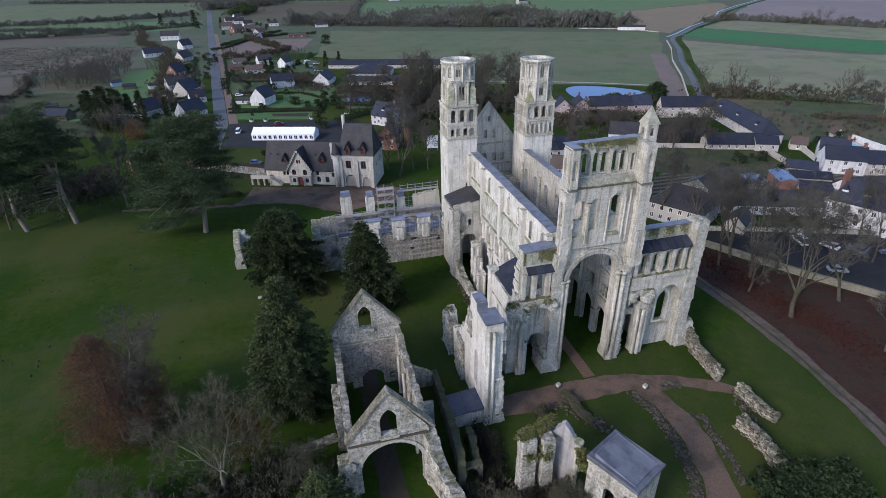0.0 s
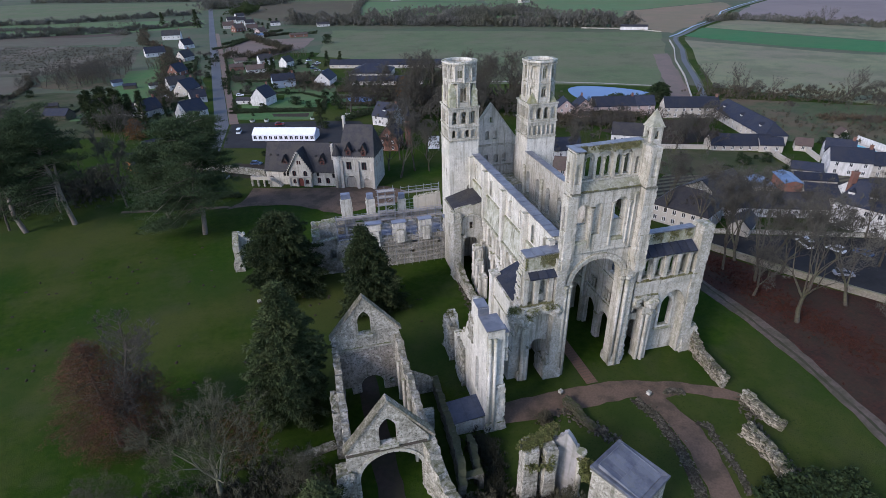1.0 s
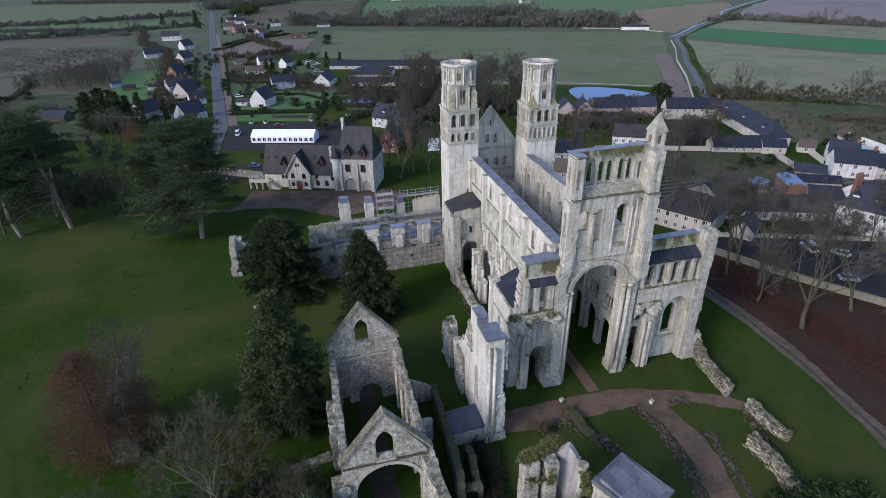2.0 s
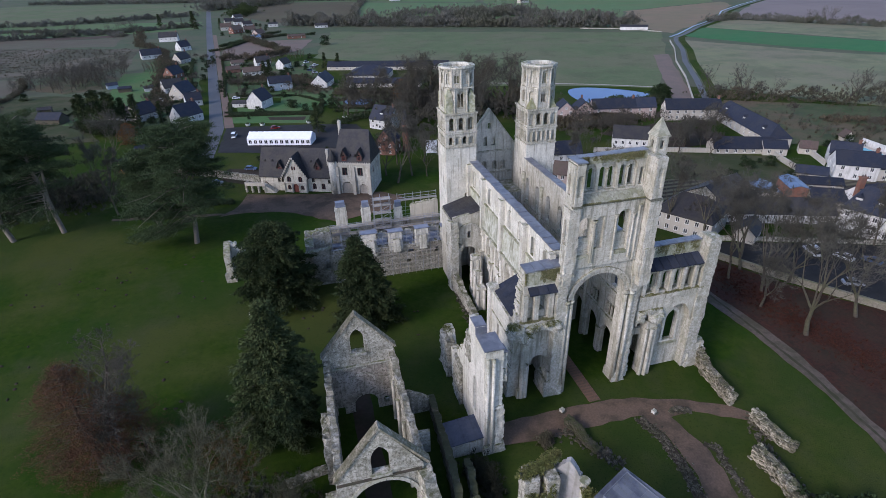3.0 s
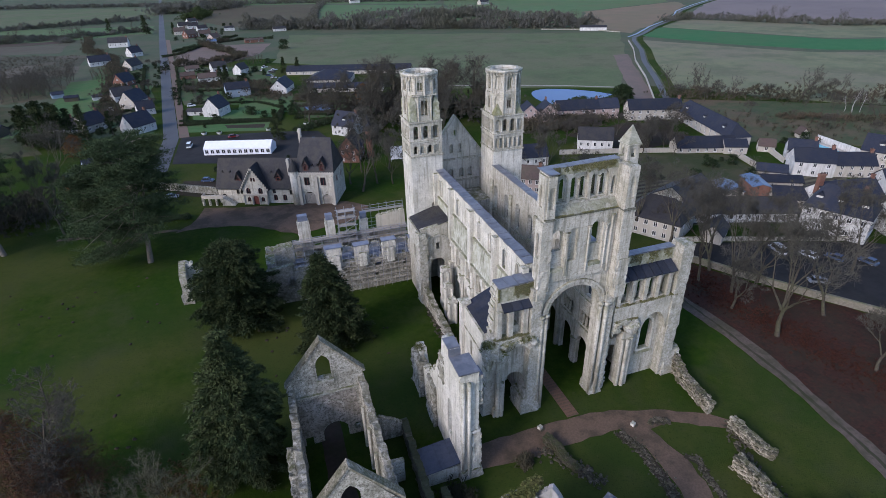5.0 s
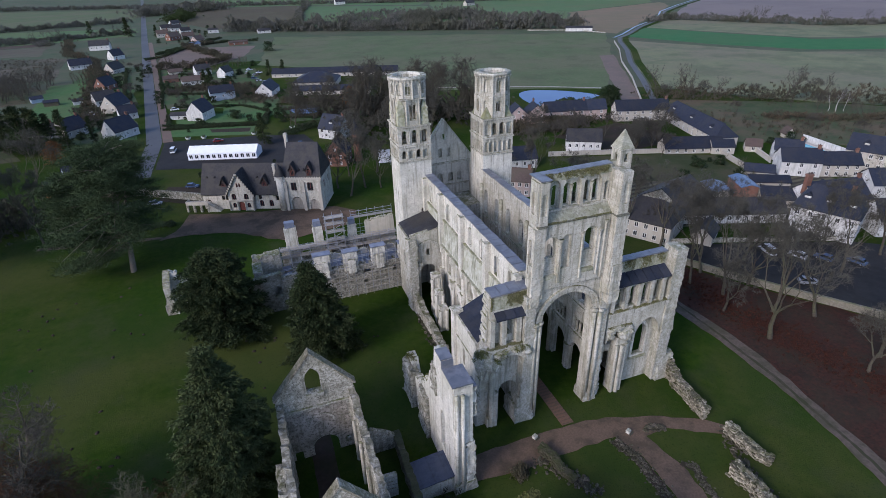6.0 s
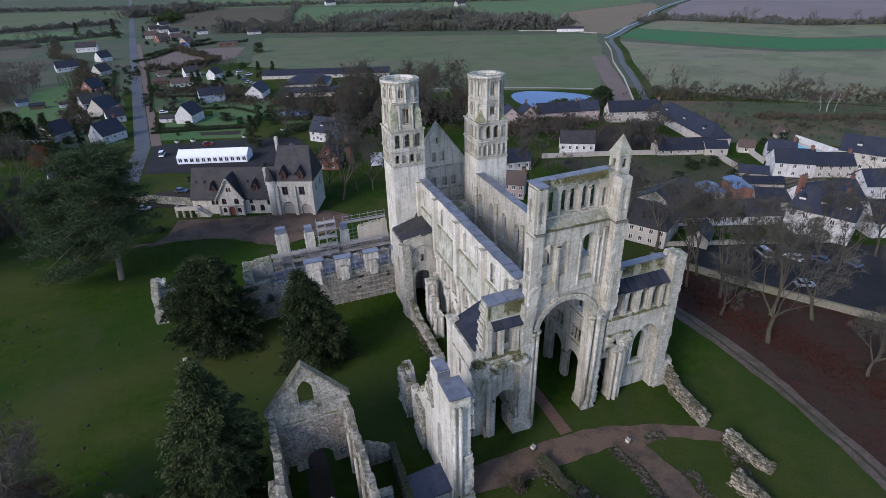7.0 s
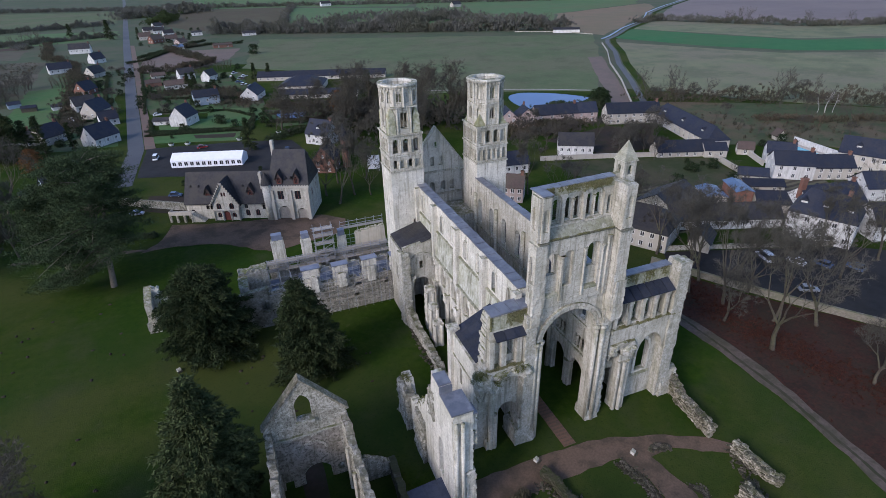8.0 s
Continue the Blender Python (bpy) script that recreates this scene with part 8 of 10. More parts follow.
house("dark-roofed house behind the church", 49, 108, -10, 12, 8, 3.6, 3.4, WHITEWASH, SLATE, 4, 0, 1)

pool = thing("swimming_pool", "bright blue swimming pool with pale paved edge", "pool", 156.5, 79, 0, -97)
part("basin", boxes((-7.5, 7.5, -3.8, 3.8, -0.4, 0.32)), POOLW, pool)
part("edge", boxes((-9.5, 9.5, -6.5, -3.8, -0.4, 0.38), (-9.5, 9.5, 3.8, 6.0, -0.4, 0.38), (-9.5, -7.5, -3.79, 3.79, -0.4, 0.38), (7.5, 9.5, -3.79, 3.79, -0.4, 0.38)), CREAM, pool)
part("screen_wall", boxes((-10, 10, 6.4, 6.7, -0.3, 2.6), (9.8, 10.1, -6.5, 6.3, -0.3, 2.4)), WHITEWASH, pool)


def wall_run(name, label, pts, h_, thick, material, cap=None):
    bm_ = bmesh.new()
    for (x0, y0), (x1, y1) in zip(pts, pts[1:]):
        d = Vector((x1 - x0, y1 - y0, 0))
        f = (Vector((x0, y0, 0)), d.normalized(), Vector((-d.y, d.x, 0)).normalized())
        slab(bm_, f, [(0, -0.4), (0, h_), (d.length, h_), (d.length, -0.4)], [], 0, thick)
        if cap:
            slab(bm_, f, [(0, h_ + 0.004), (0, h_ + 0.16), (d.length, h_ + 0.16), (d.length, h_ + 0.004)], [], -0.1, thick + 0.1)
    return tagged(part(name, bm_, material), label, "wall")


wall_run("park_wall", "old ochre stone wall of the abbey park", [(49.5, 35), (51.8, 30.6), (57.9, 19.9), (63.6, 10.8), (72.5, -2.0), (86, -20)], 1.5, 0.5, surf(
    "ochre_rubble", (0.26, 0.235, 0.19), (0.17, 0.155, 0.125), 2.2, (0.16, 0.16, 0.10), 0.4, 0.5, courses=(0.4, 0.2, 0.5), moss=MOSS, bump=0.7), True)
wall_run("paddock_wall", "pale wall along the paddock", [(64, 112), (87.4, 104.3), (105.5, 97.5)], 1.6, 0.4, CREAM, True)
wall_run("garden_wall", "pale wall along the paddock", [(122.5, 87.0), (117.3, 68.5), (119.2, 62.5)], 1.8, 0.4, CREAM, True)
wall_run("garden_wall", "pale wall beside the brick shed", [(136.4, 84.5), (131.5, 74.0)], 1.8, 0.4, CREAM, True)
wall_run("farm_wall", "pale wall along the village gardens", [(55.5, 39), (76, 31.5), (98, 23.0)], 1.1, 0.4, RUBBLE, True)
wall_run("stream_wall", "long white wall beside the lane", [(152, 170), (184, 219), (214, 270), (246, 316), (270, 356)], 1.3, 0.4, CREAM)
wall_run("far_wall", "white wall at the head of the pasture", [(246, 471), (286, 446), (300, 412)], 0.9, 0.4, RUBBLE)

# far farm sheds at the pasture's head
house("low white shed at the corner of the pasture", 288, 440, -30, 26, 7, 3.2, 1.4, WHITEWASH, SLATE_OLD, 0, 0, 0, name="field_shed", category="shed")


# ---- vehicles ----
def car(x, y, rz, paint, label, L=4.2, Hh=1.45, van=False):
    c = thing("car", label, "car", x, y, 0.06, rz, group="parked cars")
    W = 1.75
    low = [(-L / 2, 0.3), (-L / 2, 0.75), (-L / 2 + 0.15, 0.85), (L * 0.22, 0.88), (L / 2 - 0.1, 0.72), (L / 2, 0.5), (L / 2, 0.3)]
    bm_ = bmesh.new()
    slab(bm_, (Vector((0, -W / 2, 0)), Vector((1, 0, 0)), Vector((0, 1, 0))), low, [], 0, W)
    bmesh.ops.bevel(bm_, geom=[e for e in bm_.edges if e.calc_length() < W * 0.9], offset=0.05, segments=1, affect="EDGES")
    body = part("body", bm_, paint, c)
    back = -L / 2 + (0.1 if van else 0.45)
    cab = [(back, 0.86), (back + 0.25, Hh), (L * 0.05 + (0.7 if van else 0), Hh), (L * 0.27 + (0.2 if van else 0), 0.87)]
    bm_ = bmesh.new()
    slab(bm_, (Vector((0, -W / 2 + 0.12, 0)), Vector((1, 0, 0)), Vector((0, 1, 0))), cab, [], 0, W - 0.24)
    part("cabin_glass", bm_, PANE, c)
    bm_ = bmesh.new()
    box(bm_, back + 0.25, L * 0.05 + (0.7 if van else 0), -W / 2 + 0.13, W / 2 - 0.13, Hh, Hh + 0.04)
    part("roof_panel", bm_, paint, c)
    for sx_ in (-1, 1):
        for sy_ in (-1, 1):
            bm_ = bmesh.new()
            rod(bm_, (sx_ * L * 0.31, sy_ * (W / 2 - 0.2), 0.31), (sx_ * L * 0.31, sy_ * (W / 2 + 0.02), 0.31), 0.31, 12)
            wh = part("wheel", bm_, RUBBER, c)
            bm_ = bmesh.new()
            rod(bm_, (sx_ * L * 0.31, sy_ * (W / 2 + 0.02), 0.31), (sx_ * L * 0.31, sy_ * (W / 2 + 0.04), 0.31), 0.18, 10)
            part("rim", bm_, CAR_S, wh)
    for sy_ in (-1, 1):
        part("headlight", boxes((L / 2 - 0.02, L / 2 + 0.03, sy_ * 0.6 - 0.15, sy_ * 0.6 + 0.15, 0.52, 0.66)), CAR_S, c)
    return c


for row in ((76.2, 25.5, 75, CAR_W, "white van parked on the asphalt", 5.2, 2.0, True), (80.9, 20.9, 105, CAR_W, "white car parked on the asphalt"),
            (85.6, 17.6, 105, CAR_B, "dark blue car parked on the asphalt"), (72.6, 11.2, -28, CAR_S, "silver car parked beside the park wall"),
            (91, 13.5, 100, CAR_B, "dark blue car parked on the asphalt"), (-71.2, 179, 85, CAR_W, "white van parked beside the marquee", 5.0, 2.0, True),
            (-54, 186.5, 10, CAR_R, "red car parked behind the marquee"), (-21.5, 168, 80, CAR_B, "dark car parked in the yard"), (-56.5, 457, 5, CAR_W, "white van on the gravel lot", 6.0, 2.4, True),
            (-33.9, 365.3, 30, CAR_W, "white car parked behind the school"), (-30.8, 342.3, 10, CAR_S, "silver car parked behind the school"), (-32.4, 330.0, 12, CAR_B, "dark blue car parked behind the school"), (-116.3, 262.1, 5, CAR_W, "pale car parked behind a cottage"), (-136.6, 493.1, 80, CAR_S, "grey car parked beside the house"), (-18, 136, 10, CAR_S, "silver car parked under the trees"), (8, 118, 20, CAR_S, "silver car parked under bare trees"), (-125.3, 242.5, 5, CAR_S, "silver car beside a hedge"), (-115.8, 266.1, 0, CAR_W, "white car beside a cottage"), (-62, 133, -20, CAR_B, "dark car behind the lodge wall"), (-56, 130, -20, CAR_B, "dark car in the lodge yard"), (-28, 350, 20, CAR_W, "white car by the school yard"), (-36, 352, 60, CAR_S, "silver car by the school yard"),
            (-130, 122, 30, CAR_S, "silver car parked at the park edge"), (-30, 320, 15, CAR_W, "white car by the school"), (-26, 312, 15, CAR_S, "silver car by the school"),
            (-76, 257, 5, CAR_W, "white car in a garden drive"), (-72.5, 121.5, -10, CAR_S, "silver car behind the garden wall")):
    car(*row)

sign = thing("notice_board", "pale notice board beside the tower", "board", 4.5, 128, 0, -10)
part("panel", boxes((-2.2, 2.2, -0.06, 0.06, 1.0, 6.0)), CANVAS, sign)
for u in (-2.0, 2.0):
    part("post", boxes((u - 0.1, u + 0.1, 0.07, 0.25, -0.3, 6.0)), STEEL, sign)
for i, (x, y) in enumerate(((-66.5, 196.5), (-60, 195), (-39, 192), (-22, 195))):
    t = thing("planter", "round white planter with low shrub", "planter", x, y, 0, group="yard planters")
    bm = bmesh.new()
    pillar(bm, 0, 0, -0.1, 0.8, 0.9, 12, 1.2)
    part("bowl", bm, WHITEWASH, t)
    bm = bmesh.new()
    crag(bm, -0.8, 0.8, -0.8, 0.8, 0.7, 1.4, 0.25, 0.5, 0.4)
    part("shrub", bm, HEDGE, t)


# ---- plants ----
def tube(verts, faces, pts, radii, n):
    """Adds a tapered tube along pts."""
    base = len(verts)
    for k, (p, r) in enumerate(zip(pts, radii)):
        d = (pts[min(k + 1, len(pts) - 1)] - pts[max(k - 1, 0)]).normalized()
        a = d.orthogonal().normalized()
        b = d.cross(a)
        for i in range(n):
            t = 2 * math.pi * i / n
            verts.append(p + a * (r * math.cos(t)) + b * (r * math.sin(t)))
    for k in range(len(pts) - 1):
        for i in range(n):
            j = (i + 1) % n
            faces.append((base + k * n + i, base + k * n + j, base + k * n + n + j, base + k * n + n + i))


def bare_tree(label, h, spread, seed, bark=BARK, twig=TWIG, trunk_r=0.4, fork=0.3, limbs=9, twigs=1.0, upright=0.5, sub=5):
    """A leafless tree: a trunk, limbs, branches and fine twigs."""
    rng = random.Random(seed)
    tv, tf, cv, cf = [], [], [], []

    def grow(p, d, length, r, level):
        steps = (4, 4, 3, 2, 1)[level]
        pts, q, dd = [p.copy()], p.copy(), d.copy()
        for i in range(steps):
            dd = (dd + Vector((rng.gauss(0, 0.16), rng.gauss(0, 0.16), rng.gauss(0.05 * upright * (level > 0), 0.10)))).normalized()
            q = q + dd * (length / steps)
            pts.append(q.copy())
        radii = [r * (1 - 0.62 * i / steps) for i in range(steps + 1)]
        if level <= 2:
            tube(tv, tf, pts, radii, (8, 6, 4)[level])
        else:
            if level == 3:
                tube(cv, cf, pts, [max(x, 0.02) for x in radii], 3)
            else:
                w_ = dd.orthogonal().normalized()
                w_.rotate(Matrix.Rotation(rng.uniform(0, 6.28), 3, dd))
                k_ = len(cv)
                cv.extend([tuple(p - w_ * 0.028), tuple(p + w_ * 0.028), tuple(q)])
                cf.append((k_, k_ + 1, k_ + 2))
        if level >= 4:
            return
        count = (limbs, sub, sub, max(3, round(8 * twigs)))[level]
        for c in range(count):
            f_ = fork + (1 - fork) * (c + rng.random()) / count if level == 0 else 0.25 + 0.75 * (c + rng.random()) / count
            k = min(int(f_ * steps), steps - 1)
            base = pts[k].lerp(pts[k + 1], f_ * steps - k)
            axis = (pts[k + 1] - pts[k]).normalized()
            side_ = axis.orthogonal().normalized()
            side_.rotate(Matrix.Rotation(rng.uniform(0, 2 * math.pi) + c * 2.4, 3, axis))
            lean = rng.uniform(0.55, 1.0)
            nd = (axis * (1 - lean * 0.55) + side_ * lean + UP * 0.25 * upright).normalized()
            ln = {0: spread * (1.15 - 0.5 * f_), 1: length * 0.5, 2: length * 0.55, 3: length * 0.6}[level] * rng.uniform(0.7, 1.15)
            rr = radii[k] * (0.55 if level == 0 else 0.5)
            grow(base, nd, ln, rr, level + 1)

    grow(Vector((0, 0, -0.2)), Vector((rng.uniform(-0.06, 0.06), rng.uniform(-0.06, 0.06), 1)).normalized(), h * 0.82, trunk_r, 0)
    t = thing("tree", label, "tree")
    raw("trunk", tv, tf, bark, t, smooth=True)
    raw("crown", cv, cf, twig, t)
    return t


def leaf_cloud(centres, sizes, per, leaf, rng, flat=0.0, corners=4, twiggy=False, narrow=0.4):
    """Small leaf quads scattered through blobs, as arrays."""
    k = len(centres) * per
    c = np.repeat(np.array(centres), per, 0)
    s = np.repeat(np.array(sizes), per, 0)
    d = rng.normal(size=(k, 3))
    d /= np.linalg.norm(d, axis=1)[:, None]
    p = c + d * s * (rng.random((k, 1)) ** 0.4)
    a = rng.normal(size=(k, 3))
    a[:, 2] *= 1 - flat
    if twiggy:
        a[:, 2] = 0.8 + 1.6 * np.abs(a[:, 2])
    a /= np.linalg.norm(a, axis=1)[:, None]
    b = np.cross(a, rng.normal(size=(k, 3)))
    b /= np.linalg.norm(b, axis=1)[:, None]
    w = leaf * (0.6 + 0.8 * rng.random((k, 1)))
    if corners == 3:
        t = 0.16 if twiggy else narrow
        w = w * (1.5 if twiggy else 1.0)
        tri = np.stack([p - a * w - b * w * t, p + a * w, p - a * w * 0.8 + b * w * 2 * t], 1).reshape(-1, 3)
        return tri.tolist(), np.arange(3 * k).reshape(-1, 3).tolist()
    quad = np.stack([p - a * w - b * w * 0.45, p + a * w - b * w * 0.45, p + a * w + b * w * 0.45, p - a * w + b * w * 0.45], 1).reshape(-1, 3)
    return quad.tolist(), np.arange(4 * k).reshape(-1, 4).tolist()


def needles(p, d, length, width, rng):
    """Narrow leaf triangles at points p that point along d."""
    n = len(p)
    d = d + rng.normal(size=(n, 3)) * 0.55
    d /= np.linalg.norm(d, axis=1)[:, None]
    side_ = np.cross(d, rng.normal(size=(n, 3)))
    side_ /= np.linalg.norm(side_, axis=1)[:, None]
    ln = length * (0.6 + 0.8 * rng.random((n, 1)))
    w = width * (0.6 + 0.8 * rng.random((n, 1)))
    tri = np.stack([p - side_ * w, p + side_ * w, p + d * ln], 1).reshape(-1, 3)
    return tri.tolist(), np.arange(3 * n).reshape(-1, 3).tolist()


def evergreen(label, h, r, seed, needle=NEEDLE, per=24, boughs=300, shape="cone", leaf=0.5, bare=0.05, lean=(0.0, 0.0), droop=0.30, fat=0.8):
    """A conifer: a trunk, drooping boughs in uneven tiers, and sprays of needles along each."""
    rng = np.random.default_rng(seed)
    t = thing("conifer", label, "tree")
    tv, tf, pts, dirs = [], [], [], []
    tube(tv, tf, [Vector((0, 0, -0.3)), Vector((lean[0] * 0.5, lean[1] * 0.5, h * 0.5)), Vector((lean[0], lean[1], h * 0.96))], [h * 0.022, h * 0.014, 0.05], 8)
    for i in range(boughs):
        f = bare + (1 - bare) * rng.random() ** 0.85
        if shape == "cone":
            prof = (1 - f) ** 0.75 * min(1.0, 0.65 + f * 1.4)
        elif shape == "egg":
            prof = math.sin(math.pi * min(1.0, (f * 0.86 + 0.14)) ** 0.75) ** 0.7
        else:
            prof = math.sqrt(max(0.02, 1 - (2 * f - 0.8) ** 2 / 1.45))
        a = rng.random() * 2 * math.pi
        lumpy = 0.86 + 0.5 * noise.noise(Vector((math.cos(a) * 1.4, math.sin(a) * 1.4, f * h * 0.16 + seed))) + 0.2 * rng.normal() * 0.6
        reach = max(0.7, r * prof * lumpy)
        out = np.array((math.cos(a), math.sin(a), 0.0))
        base = np.array((lean[0] * f, lean[1] * f, h * f))
        lift = 0.35 * (f - 0.3)
        for s_ in np.arange(0.3, 1.01, 0.75 / max(2.0, reach)):
            c = base + out * reach * s_ + np.array((0, 0, reach * (lift * s_ - droop * s_ * s_)))
            k = max(4, int(per * (0.5 + 0.7 * s_)))
            spread_ = fat * (1.15 - 0.55 * s_)
            q = c + rng.normal(size=(k, 3)) * np.array((spread_, spread_, spread_ * 0.45)) * 0.55
            pts.append(q)
            dirs.append(np.repeat((out * 0.9 + np.array((0, 0, lift - droop * 1.5 * s_)))[None], k, 0))
        if i % 5 == 0:
            tip = Vector(base + out * reach * 0.8 + np.array((0, 0, reach * (lift * 0.8 - droop * 0.64))))
            tube(tv, tf, [Vector(base), tip], [0.08, 0.02], 4)
    v, f = needles(np.concatenate(pts), np.concatenate(dirs), leaf, leaf * 0.2, rng)
    raw("trunk", [tuple(x) for x in tv], tf, BARK_DARK, t, smooth=True)
    raw("crown", v, f, needle, t)
    return t


def pine(label, h, seed, lean, crowns=46, spread=9.0, low=0.34, skirt=0.0):
    """A tall pine: leaning trunk that forks, spreading limbs, flat cushions of needles. skirt: limbs that hang on the far side of the lean."""
    rng = np.random.default_rng(seed)
    t = thing("pine", label, "tree")
    tv, tf = [], []
    stem = [Vector((lean[0] * f, lean[1] * f, h * f * 0.96 - 0.3)) + Vector((rng.normal() * 0.25, rng.normal() * 0.25, 0)) * (f > 0) for f in (0, 0.2, 0.4, 0.6, 0.8, 1.0)]
    tube(tv, tf, stem, [0.72, 0.6, 0.5, 0.4, 0.26, 0.1], 9)
    fork_ = [stem[1].lerp(stem[2], 0.6), stem[3] + Vector((2.2, 0.6, 0)), stem[4] + Vector((3.6, 0.4, 0.5))]
    tube(tv, tf, fork_, [0.38, 0.28, 0.1], 7)
    pts, dirs = [], []
    for i in range(crowns):
        f = low + (1 - low) * rng.random() ** 0.8
        k = min(int(f * 5), 4)
        base = stem[k].lerp(stem[k + 1], f * 5 - k)
        a = rng.random() * 2 * math.pi
        reach = spread * (0.3 + 0.8 * rng.random()) * (1.2 - 0.65 * f)
        rise_ = rng.uniform(-0.05, 0.25)
        if skirt and i % 4 == 0:
            a = math.pi + rng.normal() * 0.7
            f = low + 0.25 * rng.random()
            base = stem[1].lerp(stem[3], rng.random())
            reach, rise_ = spread * rng.uniform(0.6, 1.15), -skirt * rng.random()
        tip = base + Vector((math.cos(a) * reach, math.sin(a) * reach, reach * rise_))
        mid = base.lerp(tip, 0.5) + Vector((rng.normal() * 0.4, rng.normal() * 0.4, 0.6))
        tube(tv, tf, [base, mid, tip], [0.17, 0.1, 0.03], 5)
        for j in range(11):
            c = np.array(mid.lerp(tip, 1.15 * rng.random())) + rng.normal(size=3) * np.array((1.1, 1.1, 0.25))
            n = 66
            g = 0.55 + 0.6 * rng.random()
            d = rng.normal(size=(n, 3)) * np.array((g, g, g * 0.28))
            pts.append(c + d)
            dirs.append(d * 0.8 + np.array((0, 0, 0.6)))
    v, f_ = needles(np.concatenate(pts), np.concatenate(dirs), 0.5, 0.085, rng)
    raw("trunk", [tuple(x) for x in tv], tf, PINE_BARK, t, smooth=True)
    raw("crown", v, f_, PINE_N, t)
    return t


def branching_tree(label, h, seed, bark=BARK, twig=TWIG, trunk_r=0.35, trunk=0.28, spread=0.5, levels=5, twigs=12, up=0.25, ratio=0.74, fine=0.022, twig_len=0.9):
    """A leafless tree that forks again and again into a rounded crown of fine twigs."""
    rng = random.Random(seed)
    tv, tf, cv, cf = [], [], [], []

    def blade(p, q, w):
        d = q - p
        s_ = d.orthogonal().normalized() * w
        s_.rotate(Matrix.Rotation(rng.uniform(0, 6.28), 3, d.normalized()))
        k = len(cv)
        cv.extend([tuple(p - s_), tuple(p + s_), tuple(q)])
        cf.append((k, k + 1, k + 2))

    def spray(p, d, n, length):
        for _ in range(n):
            e = (d + Vector((rng.gauss(0, 0.75), rng.gauss(0, 0.75), rng.gauss(0.1, 0.6)))).normalized()
            q = p + e * length * rng.uniform(0.6, 1.2)
            blade(p, q, fine)
            for _ in range(2):
                b = p.lerp(q, rng.uniform(0.3, 0.9))
                blade(b, b + (e + Vector((rng.gauss(0, 0.8), rng.gauss(0, 0.8), rng.gauss(0, 0.8)))).normalized() * length * 0.55, fine * 0.8)

    def grow(p, d, length, r, level):
        steps = 4 if level < 2 else 3
        pts, q, dd = [p.copy()], p.copy(), d.copy()
        for _ in range(steps):
            dd = (dd + Vector((rng.gauss(0, 0.10), rng.gauss(0, 0.10), rng.gauss(up * 0.12 * (level > 0), 0.07)))).normalized()
            q = q + dd * (length / steps)
            pts.append(q.copy())
        end_r = r * 0.62
        radii = [r + (end_r - r) * i / steps for i in range(steps + 1)]
        if level <= 3:
            tube(tv, tf, pts, radii, (9, 7, 5, 4)[level])
        else:
            tube(cv, cf, pts, [max(x, 0.018) for x in radii], 3)
        if level >= 2:
            for _ in range(2 if level == 2 else 3):
                b = pts[rng.randrange(1, steps + 1)]
                spray(b, dd, max(2, twigs // 4), twig_len)
        if level >= levels:
            spray(q, dd, twigs, twig_len)
            return
        n = (rng.choice((4, 5)) if level == 0 else rng.choice((2, 3)))
        turn_ = rng.uniform(0, 6.28)
        for c in range(n):
            axis = dd.orthogonal().normalized()
            axis.rotate(Matrix.Rotation(turn_ + 2 * math.pi * c / n + rng.gauss(0, 0.3), 3, dd))
            lean_ = abs(rng.gauss(spread, spread * 0.3)) * (1.15 if level == 0 else 1.0)
            nd = (dd * math.cos(lean_) + axis * math.sin(lean_) + UP * up * 0.35).normalized()
            base = pts[-1] if c or level else pts[-2]
            grow(base, nd, length * ratio * rng.uniform(0.8, 1.15) * (1.25 if level == 0 else 1.0), end_r * rng.uniform(0.62, 0.85), level + 1)

    grow(Vector((0, 0, -0.2)), Vector((rng.uniform(-0.05, 0.05), rng.uniform(-0.05, 0.05), 1)).normalized(), h * trunk, trunk_r, 0)
    t = thing("tree", label, "tree")
    raw("trunk", tv, tf, bark, t, smooth=True)
    raw("crown", cv, cf, twig, t)
    return t


def place(t, x, y, s=1.0, rz=0.0):
    t.matrix_basis = pose(x, y, 0, 0, 0, rz) @ Matrix.Diagonal((s, s, s, 1))
    return t


def again(t, x, y, s, rz, label=""):
    c = copy_thing(t, pose(x, y, 0, 0, 0, rz))
    c.scale = (s, s, s)
    return tagged(c, label)


def grove(name, label, category, t, spots):
    """Many far trees of one kind as one sheet: the parts of tree t set down at each (x, y, size, turn)."""
    ob = None
    for child in t.children:
        co = np.empty(len(child.data.vertices) * 3)
        child.data.vertices.foreach_get("co", co)
        co = co.reshape(-1, 3)
        faces = [tuple(p.vertices) for p in child.data.polygons]
        vs, fs = [], []
        for i, (x, y, s, rz) in enumerate(spots):
            c, d = math.cos(math.radians(rz)) * s, math.sin(math.radians(rz)) * s
            fs.extend(tuple(k + i * len(co) for k in f) for f in faces)
            vs.extend(np.stack([co[:, 0] * c - co[:, 1] * d + x, co[:, 0] * d + co[:, 1] * c + y, co[:, 2] * s], 1).tolist())
        if ob is None:
            ob = raw(name, vs, fs, child.data.materials[0])
        else:
            raw("twigs", vs, fs, child.data.materials[0], ob)
    return tagged(ob, label, category, kind="stuff")


